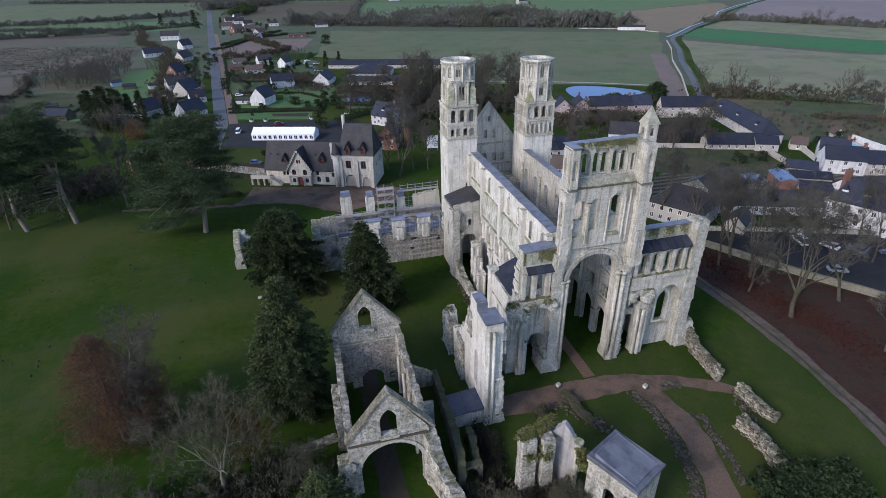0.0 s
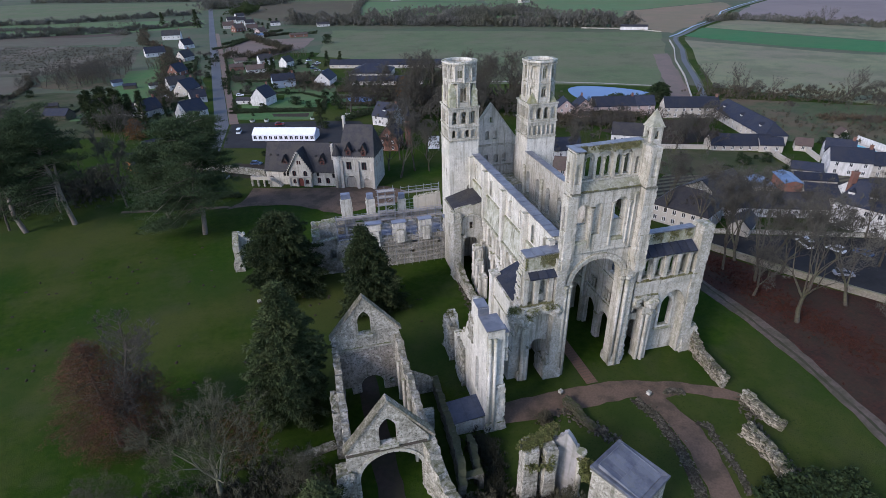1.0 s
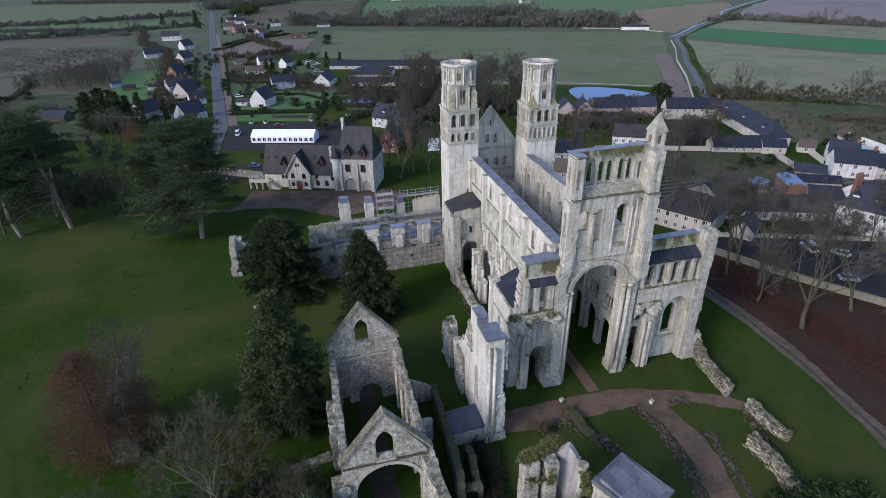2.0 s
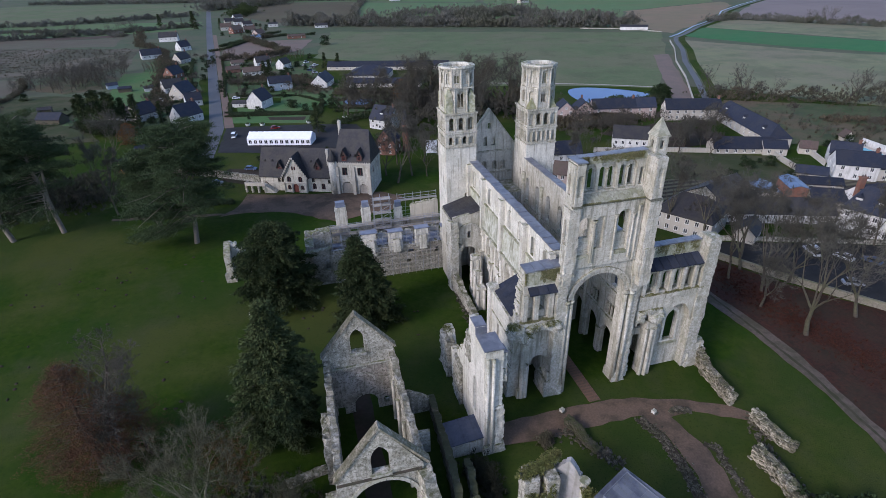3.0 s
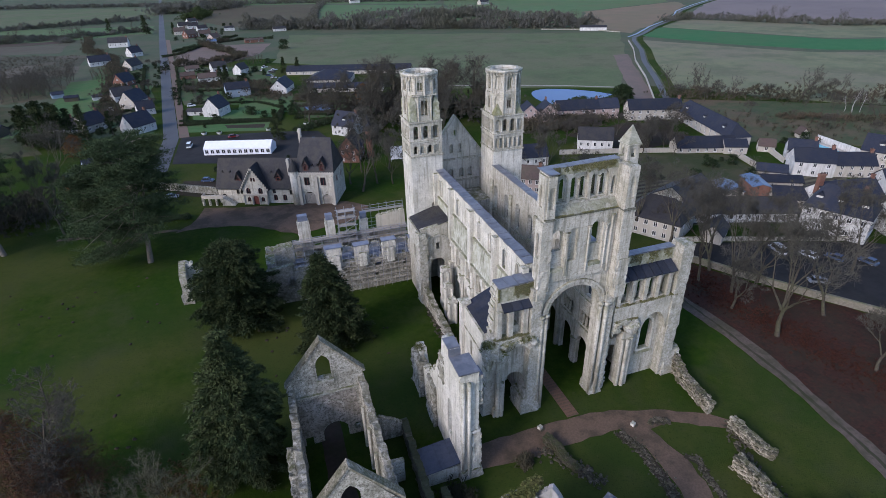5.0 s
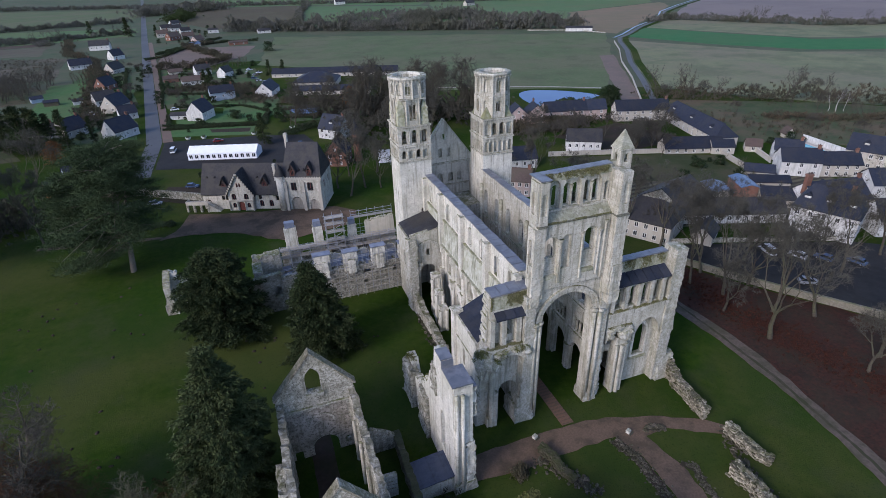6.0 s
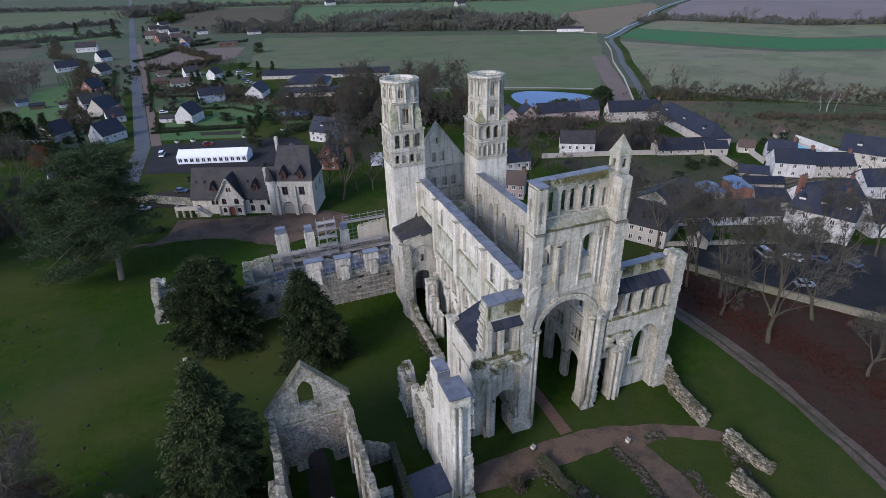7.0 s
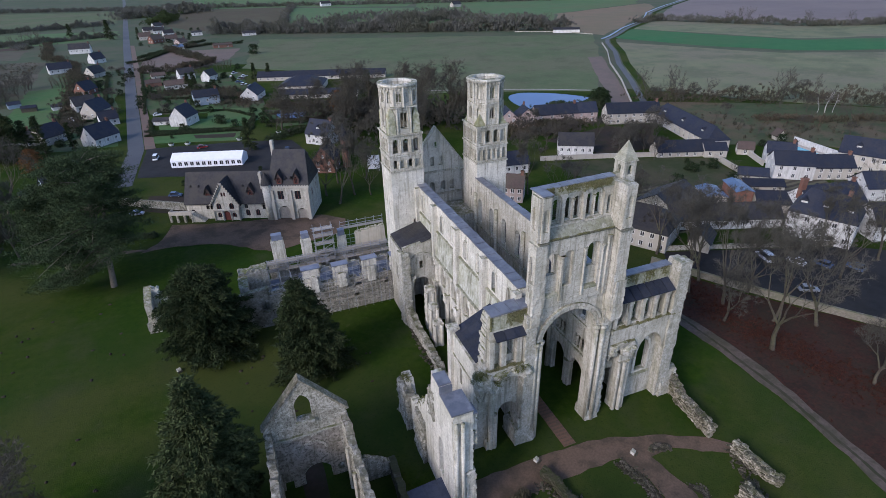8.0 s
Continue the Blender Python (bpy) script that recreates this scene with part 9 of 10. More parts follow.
place(pine("tall dark pine with a spreading crown on the lawn", 32, 4, (1.4, 2.0), 185, 13.2, 0.34, 0.45), -73.3, 77.2)
place(pine("tall leaning pine at the park edge", 33, 5, (-3.4, 1.0), 120, 11.5, 0.45, 0.3), -110.9, 95.3)
place(pine("dark pine at the park edge", 30, 6, (-3.0, 1.0), 90, 9.5, 0.45), -122.7, 93.2)
place(pine("slim dark pine behind the great pine", 24, 8, (-2.0, 0.0), 60, 8.0, 0.3), -82.4, 84.7)
YEW = surf("yew_needles", (0.020, 0.032, 0.014), (0.036, 0.050, 0.021), 0.45, (0.050, 0.058, 0.026), 0.9, 0.4, rough=0.9, spec=0.05, bump=0, island=0.4)
FIR = surf("fir_needles", (0.034, 0.050, 0.020), (0.056, 0.072, 0.030), 0.45, (0.062, 0.072, 0.034), 0.9, 0.4, rough=0.9, spec=0.05, bump=0, island=0.4)
place(evergreen("broad dark yew beside the ruined range", 18.5, 8.2, 11, YEW, 30, 420, "dome", 0.55, 0.03, (0.0, 0.0), 0.18, 1.0), -51.0, 42.0)
place(evergreen("dark yew on the cloister lawn", 19.5, 9.2, 12, YEW, 30, 400, "cone", 0.55, 0.03, (-2.2, 0.0), 0.22, 0.95), -32.4, 28.0)
place(evergreen("large dark fir beside the chapel", 25.0, 5.8, 13, FIR, 34, 560, "egg", 0.5, 0.02, (0.0, 0.0), 0.2, 0.75), -49.9, 1.8)
place(evergreen("small fir before the chapel", 8.6, 4.0, 14, FIR, 24, 130, "dome", 0.45), -47.0, -21.0)

deciduous = [branching_tree("tall bare lime tree with grey-brown branches", 23, 101, BARK, TWIG, 0.42, 0.27, 0.40, 5, 11, 0.5, 0.73, 0.026, 1.0),
             branching_tree("slender bare tree with upswept branches", 21, 102, BARK, TWIG, 0.34, 0.30, 0.33, 5, 11, 0.7, 0.72, 0.026, 1.0),
             branching_tree("spreading bare tree with fine twigs", 18, 103, BARK, TWIG, 0.40, 0.22, 0.52, 5, 11, 0.35, 0.76, 0.026, 1.0),
             branching_tree("small dark bare tree", 12, 104, BARK_DARK, TWIG_DARK, 0.2, 0.2, 0.5, 4, 12, 0.35, 0.76, 0.026, 1.0)]
place(deciduous[0], 48.2, -0.4, 1.2, 200)
place(deciduous[1], 51.5, 14.6, 1.05, 80)
place(deciduous[2], 66, 40, 0.7, 10)
LICHEN_BARK = surf("lichened_bark", (0.17, 0.165, 0.115), (0.105, 0.10, 0.07), 2.5, (0.20, 0.205, 0.13), 0.6, 0.5, bump=0.4)
LICHEN_TWIG = surf("lichened_twigs", (0.082, 0.08, 0.047), (0.054, 0.052, 0.031), 1.0, bump=0, island=0.35)
near = branching_tree("spreading bare tree with lichened olive-grey twigs", 18, 140, LICHEN_BARK, LICHEN_TWIG, 0.42, 0.2, 0.5, 6, 8, 0.4, 0.81, 0.018, 0.8)
place(near, -60.5, -12.0, 1.1, 10)
place(deciduous[3], 57.0, 45.0, 1.0, 0)
for k, x, y, s, rz in ((0, 62.5, 1.5, 0.95, 150), (1, 48.4, 21.2, 0.95, 30), (1, 50.0, 47.5, 0.9, 200), (0, 68.0, 25.0, 0.82, 290), (1, 94, 24, 0.7, 10),
                       (1, 84, 12, 0.9, 120), (0, 58.5, 29, 0.85, 60), (0, 54, 24, 0.9, 110), (2, 47, 10, 0.75, 70), (2, 56, -14, 0.8, 140), (1, 62, -12, 0.95, 30), (2, 60, 16, 0.95, 100), (0, 72, -8, 0.9, 250),
                       (1, 43, 56, 0.8, 60), (0, 56, 6, 0.9, 10), (0, 54, 38, 0.85, 45), (1, 100, 14, 1.0, 60), (1, 44, 86, 0.85, 10), (2, 36, 100, 0.85, 150), (0, 47, 70, 0.7, 75), 
                       (0, -13.2, 103.7, 0.92, 15), (1, -7.1, 109, 1.0, 100), (2, -15.8, 112, 0.9, 190), (0, -2.3, 107, 0.66, 250), (1, -10, 122, 0.9, 30), (2, 0, 122, 0.85, 120), (1, 10, 135, 0.9, 200),
                       (0, 14, 118, 0.85, 20), (2, 22, 140, 0.9, 70), (1, 30, 150, 0.85, 310),
                       (3, 72.8, 123, 1.1, 0), (3, 81.5, 120, 1.2, 90), (2, 93, 101, 0.7, 10), (3, 108, 108, 1.05, 180), (3, 102, 95, 1.0, 270), (2, 81, 148, 0.62, 45), (3, 68, 135, 1.2, 30), (3, 60, 118, 1.1, 200),
                       (2, 100, 107, 0.75, 30), (3, 106, 112, 1.1, 140), (2, 112, 109, 0.7, 250), (3, 118, 113, 1.1, 20), (3, 104, 103, 1.0, 75), (3, 96, 108, 1.1, 310), (2, 124, 122, 0.7, 160), (3, 90, 135, 1.0, 100), (3, 98, 125, 1.1, 320), (3, 52, 130, 1.2, 240)):
    again(deciduous[k], x, y, s, rz)
rng = random.Random(77)
fruit = bare_tree("small bare fruit tree in a garden", 7, 3.2, 150, BARK_DARK, TWIG, 0.14, 0.2, 8, 1.0, 0.7, 3)
place(fruit, -95, 232)
for x0, x1, y0, y1, n in ((-126, -100, 215, 420, 20), (-72, -32, 245, 385, 16), (-25, 25, 200, 250, 10), (60, 110, 105, 155, 8), (55, 120, 48, 75, 12), (-140, -96, 105, 150, 6), (150, 240, 85, 165, 26), (160, 330, 40, 130, 14)):
    for i in range(n):
        again(fruit, rng.uniform(x0, x1), rng.uniform(y0, y1), rng.uniform(0.5, 1.1), rng.uniform(0, 360))
big = bare_tree("huge bare tree with a dense rounded crown", 25, 9.5, 110, BARK_DARK, TWIG_DOME, 0.5, 0.14, 20, 2.4, 0.35, 6)
place(big, 41, 183, 1.0, 0)
for x, y, s, rz in ((54, 180, 1.05, 80), (24, 205, 1.0, 150), (4, 180, 1.0, 40), (14, 190, 1.1, 260), (-8, 196, 0.9, 10), (-20, 200, 0.8, 90), (66, 172, 0.8, 220), (34, 200, 1.0, 20), (48, 196, 1.0, 300), (30, 172, 0.85, 130)):
    again(big, x, y, s, rz)
russet = surf("russet_dead_leaves", (0.112, 0.050, 0.029), (0.078, 0.039, 0.025), 0.4, (0.058, 0.046, 0.031), 0.25, 0.6, rough=0.95, spec=0.05, bump=0, island=0.35)
place(evergreen("rounded beech keeping its russet dead leaves", 20.0, 6.9, 41, russet, 22, 620, "egg", 0.2, 0.02, (0.0, 0.0), 0.10, 1.2), -76.6, 2.2)
place(evergreen("low russet beech beside the thin bare trees", 11.0, 4.2, 42, russet, 17, 190, "dome", 0.2, 0.02, (0.0, 0.0), 0.10, 1.1), -71.0, 4.5)
thin = bare_tree("thin dark bare tree with short side branches", 27, 5.6, 130, BARK_DARK, TWIG_DARK, 0.26, 0.14, 32, 1.4, 0.15, 4)
thin.matrix_basis = pose(-75.0, 6.0, 0, 0, 9, 0)
again(thin, -77.5, 8.0, 0.8, 130)
again(thin, -72.0, -1.0, 0.5, 220)
for x, y, s, rz in ((-75, -13, 0.55, 60), (-49.0, -15.5, 0.5, 150), (-68, -20, 0.6, 300), (-25, -29, 0.42, 80), (-18.5, -31.0, 0.45, 10), (-15.0, -29.0, 0.4, 190)):
    again(near, x, y, s, rz, "low spreading bare tree with grey-green twigs")
for x, y, s, rz in ((-128, 96, 1.0, 0), (-136, 104, 1.0, 60), (-118, 106, 0.9, 120), (-99, 104, 1.0, 180), (-144, 98, 1.1, 240), (-108, 130, 1.1, 30), (-140, 140, 1.2, 100), (-156, 150, 1.2, 10)):
    again(deciduous[1 if s < 1.05 else 0], x, y, s, rz, "bare tree at the dark park edge")


def shrubs(name, label, category, pts, r, h, n, material, leaf, seed, per=15):
    """A belt of bushes along pts: one sheet of many leaf clumps."""
    rng = np.random.default_rng(seed)
    centres, sizes = [], []
    seg = [math.dist(a, b) for a, b in zip(pts, pts[1:])]
    for i in range(n):
        d = rng.random() * sum(seg)
        k = 0
        while d > seg[k] and k < len(seg) - 1:
            d -= seg[k]
            k += 1
        f = d / seg[k]
        x = pts[k][0] + (pts[k + 1][0] - pts[k][0]) * f + rng.normal() * r * 0.5
        y = pts[k][1] + (pts[k + 1][1] - pts[k][1]) * f + rng.normal() * r * 0.5
        top = h * (0.45 + 0.85 * abs(noise.noise(Vector((x * 0.07, y * 0.07, seed))) + 0.2))
        z = top * rng.random() ** 0.7
        centres.append((x, y, z))
        g = leaf * (2.0 + 1.6 * rng.random())
        sizes.append((g, g, g * 0.8))
    v, f = leaf_cloud(centres, sizes, per, leaf * 1.25, rng, 0.0, 3, material not in (HEDGE, LAUREL, NEEDLE, LEAF_RED, LEAF_BROWN))
    ob = raw(name, v, f, material)
    return tagged(ob, label, category, kind="stuff")


shrubs("tree_belt", "long belt of bare winter trees behind the pasture", "woodland", [(-45, 640), (-29, 640), (127, 552), (230, 498), (303, 462)], 9, 16, 5200, FARWOOD, 0.55, 1)
shrubs("tree_belt", "bare tree belt beside the stubble field", "woodland", [(120, 575), (190, 640), (260, 640)], 16, 15, 1500, FARWOOD, 0.6, 2)
shrubs("hedgerow", "dark hedgerow along the bare field", "hedge", [(395, 470), (440, 474), (509, 352), (700, 270), (960, 170)], 5, 9, 2600, FARWOOD, 0.55, 3)
shrubs("hedgerow", "dark hedgerow across the left fields", "hedge", [(-430, 620), (-260, 640), (-150, 690)], 5, 7, 1500, FARWOOD, 0.5, 4)
shrubs("hedgerow", "hedgerow far beyond the road", "hedge", [(-560, 820), (-350, 790), (-175, 850)], 6, 8, 1300, FARWOOD, 0.6, 5)
shrubs("woodland", "far woodland along the road", "woodland", [(-170, 960), (-110, 1000), (-60, 1060)], 26, 16, 1800, FARWOOD, 0.8, 6)
shrubs("hedgerow", "far hedgerow between the green fields", "hedge", [(40, 700), (60, 860), (95, 1030)], 5, 7, 900, FARWOOD, 0.6, 7)
shrubs("hedgerow", "far hedgerow on the skyline", "hedge", [(-560, 1330), (-200, 1180), (100, 1060), (420, 900), (700, 780)], 8, 9, 2600, FARWOOD, 0.8, 8)
shrubs("woodland", "scattered trees behind the tree belt", "woodland", [(90, 690), (160, 740), (230, 700), (300, 560)], 22, 11, 1100, FARWOOD, 0.6, 9)
shrubs("scrub", "bare brown scrub and thickets behind the farm", "scrub", [(160, 172), (190, 158), (228, 134), (270, 100), (330, 70)], 9, 7, 1500, SCRUB, 0.28, 10)
shrubs("scrub", "thicket along the farm buildings", "scrub", [(150, 130), (170, 105), (205, 90)], 22, 2.5, 160, SCRUB, 0.3, 11)
shrubs("scrub", "dark hedge across the scrubland", "scrub", [(178, 120), (215, 98), (280, 70)], 3.5, 4, 600, SCRUB, 0.3, 12)
for k in range(15):
    f = k / 14
    a, b = Vector((-330, 552)).lerp(Vector((-235, 380)), f), Vector((-182, 500)).lerp(Vector((-168, 398)), f)
    shrubs("orchard_row", "row of small dormant fruit trees", "orchard", [(a.x, a.y), (b.x, b.y)], 1.0, 1.6, 90, SCRUB, 0.2, 200 + k)
shrubs("bramble", "bare shrubs in the village gardens", "garden shrubs", [(-112, 240), (-128, 330), (-134, 420)], 7, 4, 1100, SCRUB, 0.3, 14)
shrubs("bramble", "garden shrubs right of the road", "garden shrubs", [(-74, 300), (-66, 320), (-40, 300), (-35, 260)], 12, 3.0, 1000, SCRUB, 0.3, 15)
shrubs("garden_hedge", "dark clipped hedges round the gardens", "hedge", [(-78, 216), (-60, 213), (-36, 207), (-30, 228)], 0.84, 1.68, 1400, HEDGE, 0.17, 16)
shrubs("garden_hedge", "dark hedge beside the road", "hedge", [(-101, 212), (-106, 300), (-118, 400)], 0.96, 2.10, 1800, HEDGE, 0.18, 17)
shrubs("garden_hedge", "hedge between the village plots", "hedge", [(-120, 318), (-104, 312), (-100, 262), (-118, 255)], 0.84, 1.68, 1000, HEDGE, 0.18, 51)
shrubs("garden_hedge", "hedge round the white house garden", "hedge", [(-78, 244), (-76, 218), (-33, 207), (-30, 232), (-42, 252), (-76, 262)], 0.84, 1.68, 1700, HEDGE, 0.18, 52)
shrubs("garden_hedge", "dark hedge along the gravel lot", "hedge", [(-112, 455), (-98, 470), (-80, 530), (-50, 545), (-18, 540)], 1.80, 2.80, 1300, HEDGE, 0.26, 53)
shrubs("bramble", "brown brambles beside the school", "garden shrubs", [(-20, 250), (0, 242), (24, 232), (22, 206)], 6, 3, 1500, SCRUB, 0.24, 54)
shrubs("bramble", "bushes in the village yards", "garden shrubs", [(60, 56), (76, 58), (86, 62), (96, 60), (112, 60)], 4, 3, 1100, SCRUB, 0.26, 55)
shrubs("bramble", "bushes behind the long range", "garden shrubs", [(44, 62), (54, 68)], 5, 3.5, 500, SCRUB, 0.26, 56)
shrubs("bramble", "bushes round the farm pond", "garden shrubs", [(60, 150), (84, 142), (104, 148), (62, 165)], 7, 5, 1500, SCRUB, 0.28, 57)
shrubs("thicket", "bare thicket behind the twin towers", "woodland", [(4, 160), (20, 180), (40, 178), (60, 170), (26, 205), (-6, 200)], 14, 17, 2600, TWIG_DOME, 0.2, 58, 32)
shrubs("conifers", "dark conifers in the far gardens", "woodland", [(-118, 800), (-108, 850), (-100, 900)], 14, 14, 900, NEEDLE, 0.5, 18)
shrubs("bramble", "trees round the gravel lot", "garden shrubs", [(-97, 400), (-70, 398), (-48, 425), (-86, 525), (-60, 540)], 4, 6, 1700, SCRUB, 0.34, 19)
shrubs("thicket", "dark thicket behind the tall pines", "woodland", [(-150, 110), (-122, 116), (-106, 120)], 11, 9, 2400, surf("dark_thicket", (0.055, 0.052, 0.04), (0.038, 0.04, 0.03), 0.4, bump=0, island=0.4), 0.22, 20)
shrubs("laurel_bush", "glossy green shrub in the foreground", "shrub", [(12, -35), (17, -35.5), (21, -36.5)], 3.6, 6.5, 900, LAUREL, 0.24, 21, 40)
shrubs("undergrowth", "grey-green bare undergrowth beside the chapel", "shrub", [(-80, -14), (-66, -16), (-54, -12), (-48, -16)], 5, 3.5, 1100, surf("grey_undergrowth", (0.05, 0.05, 0.03), (0.036, 0.037, 0.023), 0.5, bump=0, island=0.4), 0.2, 22)
shrubs("undergrowth", "dark brambles between the chapel and the stump", "shrub", [(-24.6, -12.5), (-22.0, -13.5), (-22.6, -18.5), (-24.0, -23.5), (-27.5, -26.0)], 1.6, 2.2, 900, surf("dark_bramble", (0.028, 0.03, 0.017), (0.02, 0.022, 0.013), 0.6, bump=0, island=0.45), 0.14, 31)
shrubs("undergrowth", "bare shrubs before the ruined vault", "shrub", [(-30, -24), (-22, -26), (-16, -27)], 3, 4, 1200, SCRUB, 0.16, 23)
shrubs("park_hedge", "low dark hedge beside the gravel drive", "hedge", [(-75, 102.5), (-70, 103.5), (-66, 102.4)], 1.0, 1.6, 300, HEDGE, 0.2, 25)
shrubs("bush", "round bush on the choir lawn", "shrub", [(-11.9, -10.9), (-11.3, -10.8)], 1.0, 2.2, 120, SCRUB, 0.14, 26)
shrubs("shrubbery", "evergreen shrubs round the villa", "shrub", [(-26, 186), (-12, 194), (14, 190)], 3, 2.6, 700, HEDGE, 0.22, 27)
shrubs("shrubbery", "shrubs and small trees round the farm", "shrub", [(96, 170), (120, 168), (134, 172)], 5, 6, 900, HEDGE, 0.28, 28)
shrubs("fallen_leaves", "brown fallen leaves on the lawn beside a fir", "leaves", [(-61.5, 4.5), (-58.5, -1.0), (-57.5, -6.0)], 4.0, 0.05, 700, LEAF_BROWN, 0.12, 30, 12)
shrubs("fallen_leaves", "scattered russet fallen leaves", "leaves", [(48, 28), (50, 10), (52, -5), (56, -24)], 5.5, 0.12, 1500, LEAF_RED, 0.11, 29, 14)
birch = bare_tree("white-stemmed birch in the scrub", 13, 2.6, 160, surf("birch_bark", (0.40, 0.385, 0.35), (0.28, 0.265, 0.24), 2.0, bump=0.2), TWIG, 0.16, 0.5, 9, 1.2, 0.9, 4)
place(birch, 216.1, 113.4)
for dx, dy, s in ((2.0, 1.5, 0.9), (3.5, -1.0, 0.8), (-2.5, 2.0, 0.7), (28, -22, 0.6), (38, -32, 0.55)):
    again(birch, 216.1 + dx, 113.4 + dy, s, dx * 40)
for k, x, y, s in ((3, 165, 168, 0.8), (2, 182, 160, 0.55), (3, 205, 150, 0.8), (2, 232, 138, 0.6), (3, 262, 112, 0.9), (2, 210, 118, 0.5), (3, 172, 128, 0.7), (3, 300, 90, 0.9), (2, 178, 96, 0.45), (3, 190, 84, 0.7)):
    again(deciduous[k], x, y, s, x * 3)
poplar = bare_tree("narrow pale brown poplar in a garden row", 9, 1.6, 170, BARK, surf("straw_twigs", (0.13, 0.10, 0.065), (0.10, 0.08, 0.052), 1.0, bump=0, island=0.3), 0.12, 0.1, 14, 1.2, 1.3, 3)
place(poplar, -138.1, 378.8)
for x0, y0 in ((-138.1, 378.8), (-143.5, 368.9), (-95.8, 415.9), (-42.7, 388.1)):
    for i in range(1, 7):
        again(poplar, x0 + 1.9 * i - 4, y0 + 0.9 * (i % 3), 0.8 + 0.06 * (i * 5 % 7), i * 50)
shrubs("garden_hedge", "long dark hedge across the gravel lot", "hedge", [(-106.2, 483.6), (-54.0, 583.0)], 1.80, 3.15, 900, HEDGE, 0.26, 71)
house("small blue-roofed store at the gravel lot", -76.5, 529.3, 20, 9, 6, 2.6, 1.4, CREAM, BLUE_ROOF, 0, 0, 0, name="shed", category="shed")
house("low brick ruin at the field edge", -37.6, 520.4, 8, 17, 6, 2.6, 1.2, BRICK_RED, TILE_ROOF, 2, 0, 0, name="shed", category="shed")
con = evergreen("dark conifer in a village garden", 15, 4.5, 31, YEW, 14, 110, "cone", 0.7)
place(con, -35.5, 174.2, 0.85)
for x, y, s in ((-134.9, 205.4, 1.15), (-130, 203, 1.2), (-127.0, 199.9, 1.3), (-123, 199, 1.25), (-120.7, 197.8, 1.2), (-117.6, 199.6, 1.05), (-138, 208, 1.0), (-22, 336, 0.7), (-195, 700, 1.0), (-150, 655, 1.3), (-120, 640, 0.8),
                (-62, 316, 0.7), (-57.9, 303.9, 0.85), (24, 175, 0.8), (30.5, 236, 1.1), (27, 228, 1.0), (-13, 330, 0.7)):
    again(con, x, y, s, x * 7)
rb = evergreen("round evergreen bush beside the pond", 9, 6.5, 33, LAUREL, 16, 140, "dome", 0.7)
place(rb, 133, 172, 1.0)
column = evergreen("narrow dark cypress in a garden", 17, 2.4, 35, YEW, 14, 120, "dome", 0.7, 0.02, (0.0, 0.0), -0.3)
place(column, -112.2, 198.0)
again(column, -104, 206, 0.7, 40)
bush_round = evergreen("rounded dark evergreen bush in a village garden", 2.6, 1.9, 36, LAUREL, 9, 36, "dome", 0.5)
place(bush_round, -13.0, 458.2, 3.0)
rng = random.Random(91)
for x0, x1, y0, y1, n in ((-126, -100, 215, 420, 34), (-92, -30, 262, 390, 44), (-30, 20, 205, 262, 26), (-76, -30, 205, 262, 12), (-120, -60, 560, 720, 22), (-210, -158, 215, 300, 10), (90, 120, 60, 95, 10), (135, 165, 84, 100, 6), (-60, -20, 126, 150, 6)):
    for i in range(n):
        again(bush_round, rng.uniform(x0, x1), rng.uniform(y0, y1), rng.uniform(0.5, 1.5), rng.uniform(0, 360))
amber = evergreen("orange-brown tree keeping dead leaves behind the school", 11, 5.5, 37, surf("amber_leaves", (0.15, 0.075, 0.03), (0.10, 0.055, 0.026), 0.5, rough=0.95, spec=0.05, bump=0, island=0.35), 12, 170, "dome", 0.5)
place(amber, 11.1, 220.7)
again(amber, -113, 183, 0.8, 50, "russet garden tree beside the orange house")
grove("old_orchard", "old bare orchard trees standing close together", "orchard", fruit, [(rng.uniform(-207, -156), rng.uniform(308, 374), rng.uniform(1.1, 1.7), rng.uniform(0, 360)) for i in range(85)])
for i in range(16):
    again(deciduous[3], rng.uniform(-95, -30), rng.uniform(262, 392), rng.uniform(0.4, 0.7), rng.uniform(0, 360), "small bare garden tree")
for i in range(14):
    again(deciduous[3], rng.uniform(-128, -102), rng.uniform(215, 420), rng.uniform(0.4, 0.7), rng.uniform(0, 360), "small bare garden tree")
shrubs("garden_hedge", "dark hedge along the green lawn", "hedge", [(-156, 290), (-155.6, 259), (-156, 232)], 0.72, 1.26, 500, HEDGE, 0.18, 81)
shrubs("hedgerow", "ragged hedge beside the old orchard", "hedge", [(-207, 286), (-203, 302), (-207, 333), (-222, 368)], 1.8, 3.0, 500, SCRUB, 0.26, 82)
shrubs("garden_hedge", "clipped hedges between the gardens", "hedge", [(-88, 372), (-66, 362), (-60, 342), (-87, 348), (-82, 300), (-56, 290)], 0.78, 1.68, 1500, HEDGE, 0.18, 83)
shrubs("garden_hedge", "clipped hedge along the footway", "hedge", [(-82.5, 262), (-85.5, 300), (-92, 360), (-97, 405)], 0.60, 1.26, 900, HEDGE, 0.18, 84)
shrubs("garden_hedge", "dark hedge behind the strip of lawn", "hedge", [(-79, 224), (-60, 217.5), (-36, 210)], 0.60, 1.26, 700, HEDGE, 0.17, 85)
shrubs("garden_hedge", "dark hedge round the school beds", "hedge", [(-24, 241), (-22, 214), (13, 201), (18, 226)], 0.72, 1.26, 800, HEDGE, 0.18, 86)
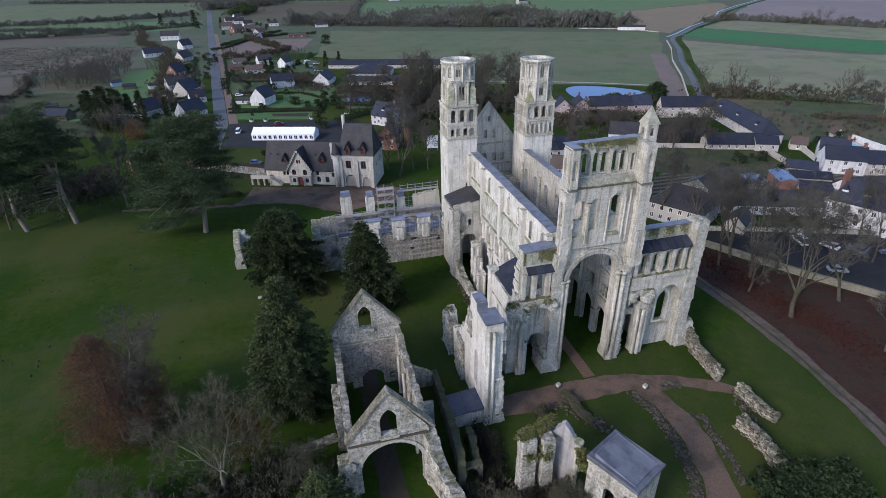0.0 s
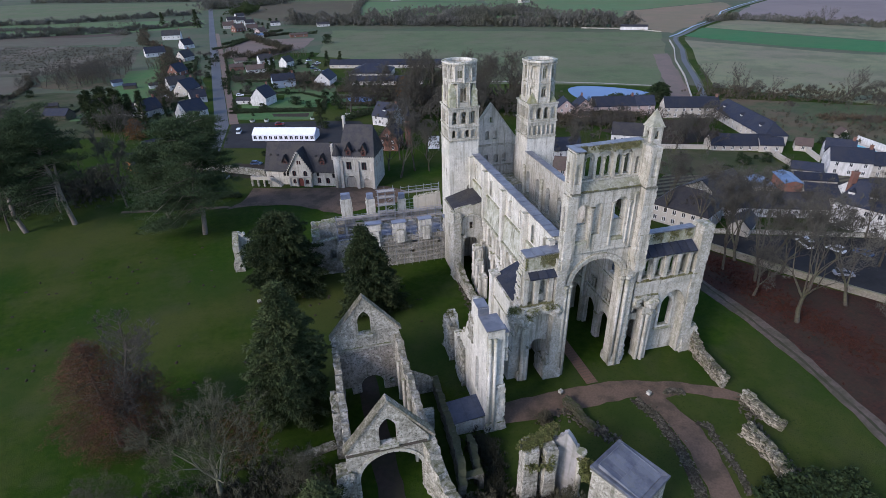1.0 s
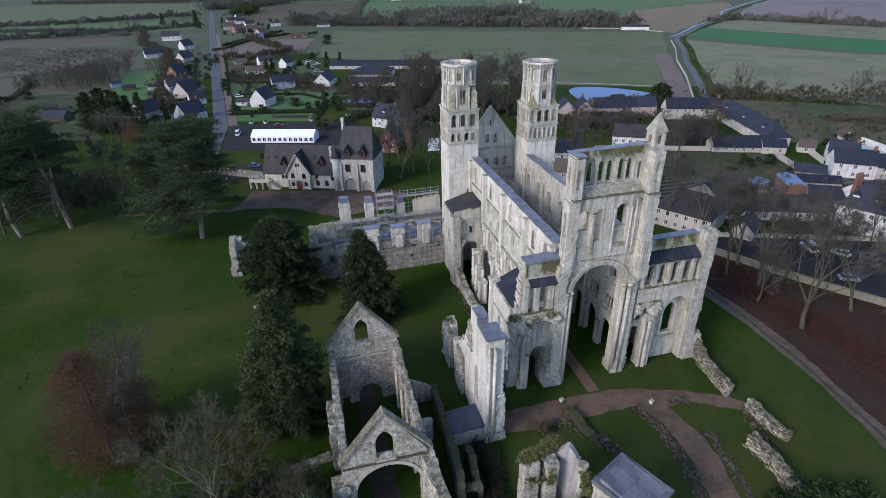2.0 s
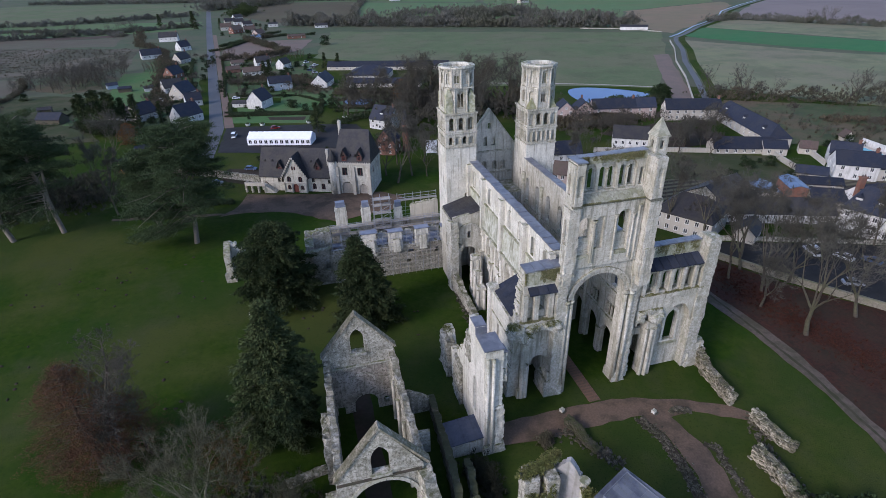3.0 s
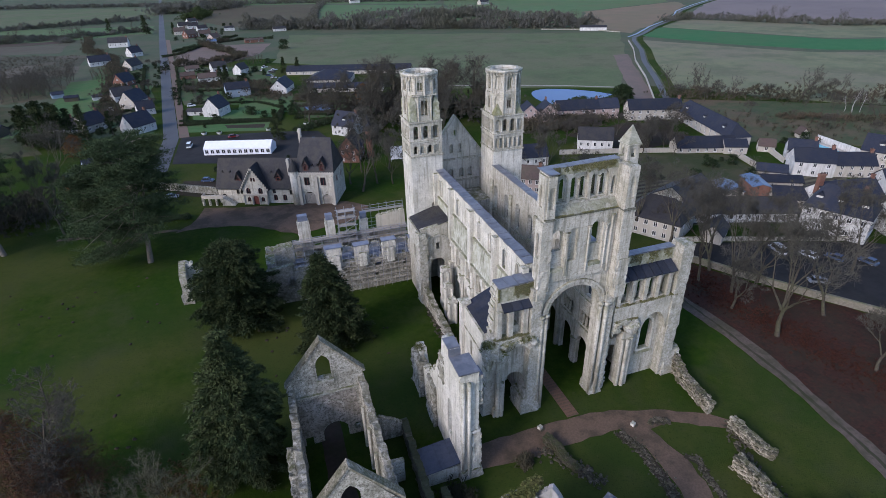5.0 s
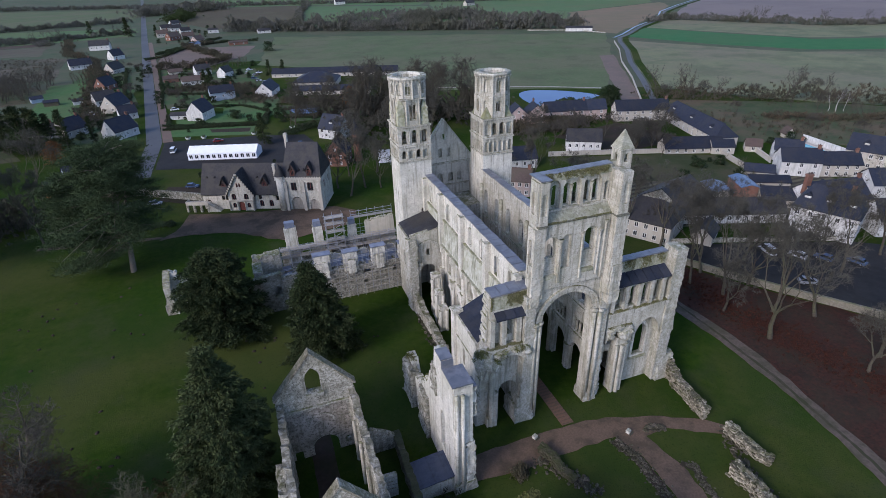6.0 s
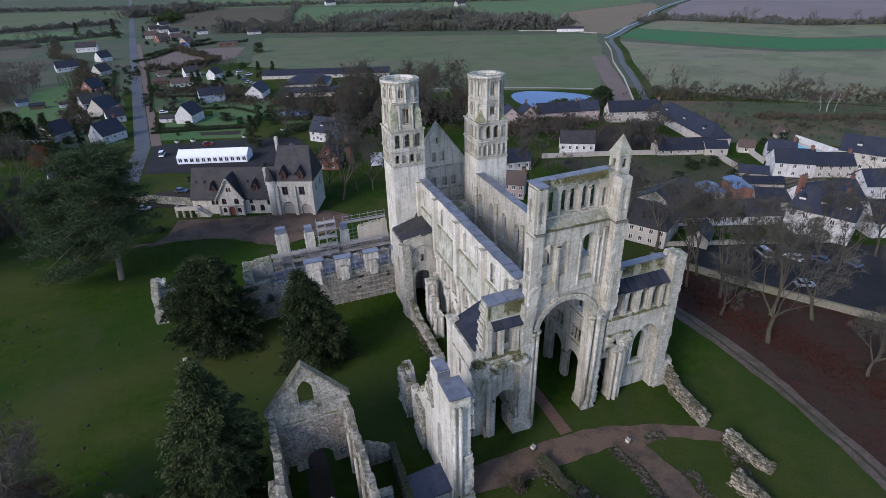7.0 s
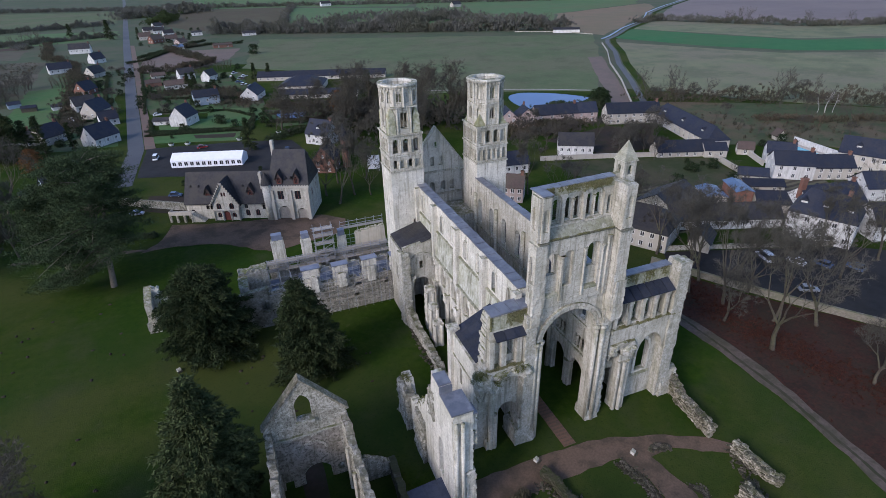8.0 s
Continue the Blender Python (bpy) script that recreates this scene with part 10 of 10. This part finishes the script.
shrubs("bramble", "bare brown beds round the garden pond", "garden shrubs", [(-22, 232), (-12, 233), (2, 228), (8, 218), (-4, 212), (-20, 218)], 3.0, 1.4, 800, SCRUB, 0.2, 87)
shrubs("hedgerow", "scrubby edge of the red-brown strip", "hedge", [(-600, 800), (-386, 725), (-249, 676), (-216, 610)], 7, 4.5, 1600, FARWOOD, 0.45, 88)
shrubs("hedgerow", "hedge with small trees behind the white houses", "hedge", [(-205, 640), (-180, 520), (-150, 470), (-140, 400)], 5, 5, 900, SCRUB, 0.32, 89)
shrubs("garden_hedge", "dark leafy hedge beside the village houses", "hedge", [(-112, 215), (-122, 262), (-128, 330), (-133, 400)], 1.20, 1.96, 1500, HEDGE, 0.20, 90)
IVY = surf("yellow_green_ivy", (0.10, 0.11, 0.035), (0.065, 0.075, 0.026), 0.8, (0.15, 0.135, 0.055), 0.8, 0.5, rough=0.85, spec=0.15, bump=0, island=0.45)


def ivy(name, label, pts, r, n, seed, per=26, leaf=0.13):
    """A mat of ivy leaves along a line of (x, y, z) on top of a wall."""
    rng_ = np.random.default_rng(seed)
    centres, sizes = [], []
    for _ in range(n):
        k = rng_.integers(len(pts) - 1)
        p = Vector(pts[k]).lerp(Vector(pts[k + 1]), rng_.random())
        centres.append((p.x + rng_.normal() * r, p.y + rng_.normal() * r, p.z + rng_.normal() * r * 0.45 - abs(rng_.normal()) * r * 0.3))
        g = 0.2 + 0.25 * rng_.random()
        sizes.append((g, g, g))
    v, f = leaf_cloud(centres, sizes, per, leaf, rng_, 0.0, 3)
    return tagged(raw(name, v, f, IVY), label, "ivy", kind="stuff")


MOSS_MAT = surf("moss_cushions", (0.17, 0.168, 0.08), (0.115, 0.116, 0.055), 1.2, (0.20, 0.185, 0.11), 0.6, 0.5, rough=0.95, spec=0.05, bump=0, island=0.4)


def moss_mat(label, bounds, n, seed, hang=0.0):
    """Cushions of moss scattered over a ledge or hanging down a face: bounds are x0, x1, y0, y1, z0, z1; hang crowds them to the top."""
    rng_ = np.random.default_rng(seed)
    x0, x1, y0, y1, z0, z1 = bounds
    centres, sizes = [], []
    while len(centres) < n:
        x, y = rng_.uniform(x0, x1), rng_.uniform(y0, y1)
        if noise.noise(Vector((x * 0.7, y * 0.7, seed))) + 0.25 < rng_.random() * 0.6:
            continue
        z = z1 - (z1 - z0) * rng_.random() ** (1.0 + hang)
        if hang:
            z = z1 - (z1 - z0) * rng_.random() ** (1.0 + hang) * (0.6 + 0.8 * abs(noise.noise(Vector((x * 1.3, seed, 2.0)))))
        centres.append((x, y, z))
        g = 0.09 + 0.15 * rng_.random()
        sizes.append((g, g * (0.35 if hang else 1.0), g * (1.0 if hang else 0.35)))
    v, f = leaf_cloud(centres, sizes, 12, 0.07, rng_, 0.0, 3)
    return tagged(raw("moss", v, f, MOSS_MAT), label, "moss", kind="stuff")


moss_mat("olive moss hanging below the lead capping", (-4.6, 5.74, -0.46, -0.43, 40.5, 41.55), 900, 401, 0.9)
moss_mat("moss on the cornice of the crossing", (-4.6, 5.9, -1.6, -1.3, 35.03, 35.08), 420, 402)
moss_mat("olive moss on the parapet of the transept", (-11.9, -5.9, -0.76, -0.73, 22.3, 24.6), 700, 403, 0.7)
moss_mat("moss on the ledge of the transept wall", (8.4, 20.8, -1.5, -0.95, 16.95, 17.15), 420, 404)
moss_mat("moss on the gallery ledge", (-12.6, -5.6, -1.5, -0.9, 15.98, 16.06), 420, 405)
moss_mat("moss hanging down the transept wall", (8.6, 18.7, 0.14, 0.17, 23.1, 25.1), 500, 406, 0.9)
moss_mat("moss on the broken vault", (8.4, 12.8, -1.6, -0.3, 14.0, 14.2), 200, 407)
ivy("moss", "yellow-green moss on the fallen vault", [(-14.2, -1.3, 15.4), (-12.9, -1.1, 15.8), (-11.5, -1.8, 14.3), (-10.4, -1.9, 15.5)], 0.32, 130, 411, 22, 0.08)
ivy("moss", "yellow-green moss on the broken rib", [(-8.8, -1.8, 15.5), (-7.4, -1.8, 15.5), (-6.4, -1.4, 15.7)], 0.28, 70, 412, 22, 0.08)
ivy("moss", "moss on the broken end wall", [(-20.7, 4.4, 8.4), (-20.7, 2.5, 10.4), (-20.7, 0.6, 12.2)], 0.28, 90, 413, 22, 0.08)
ivy("moss", "moss on the low end of the wall", [(-21.0, 12.0, 8.1), (-20.9, 9.6, 8.7)], 0.28, 50, 414, 22, 0.08)
ivy("ivy", "yellow-green ivy matted over the ruined bay", [(-20.6, -23.0, 10.5), (-18.8, -22.6, 10.7), (-17.2, -22.2, 11.0), (-15.8, -21.6, 11.3)], 0.38, 380, 301)
ivy("ivy", "thin ivy climbing down the ruined piers", [(-20.9, -24.2, 8.5), (-18.0, -24.7, 8.0), (-16.6, -23.4, 10.0)], 0.5, 60, 302)
ivy("ivy", "ivy on the wall beside the sacristy", [(-13.8, -26.2, 9.2), (-13.4, -27.6, 7.5)], 0.5, 90, 303)
rng = random.Random(57)
BELTS = ([(-29, 640), (127, 552), (230, 498), (300, 462)], 34), ([(440, 474), (509, 352), (700, 270)], 14), ([(-430, 620), (-260, 640), (-150, 690)], 14), ([(160, 172), (190, 158), (228, 134), (270, 100)], 9), ([(120, 575), (190, 640), (260, 640)], 10)
spots = []
for line, n in BELTS:
    for i in range(n):
        k = rng.randrange(len(line) - 1)
        f = rng.random()
        spots.append((line[k][0] + (line[k + 1][0] - line[k][0]) * f + rng.gauss(0, 4), line[k][1] + (line[k + 1][1] - line[k][1]) * f + rng.gauss(0, 4), rng.uniform(1.4, 2.5), rng.uniform(0, 360)))
grove("hedgerow_trees", "bare winter trees in the hedgerows beyond the village", "trees", fruit, spots)
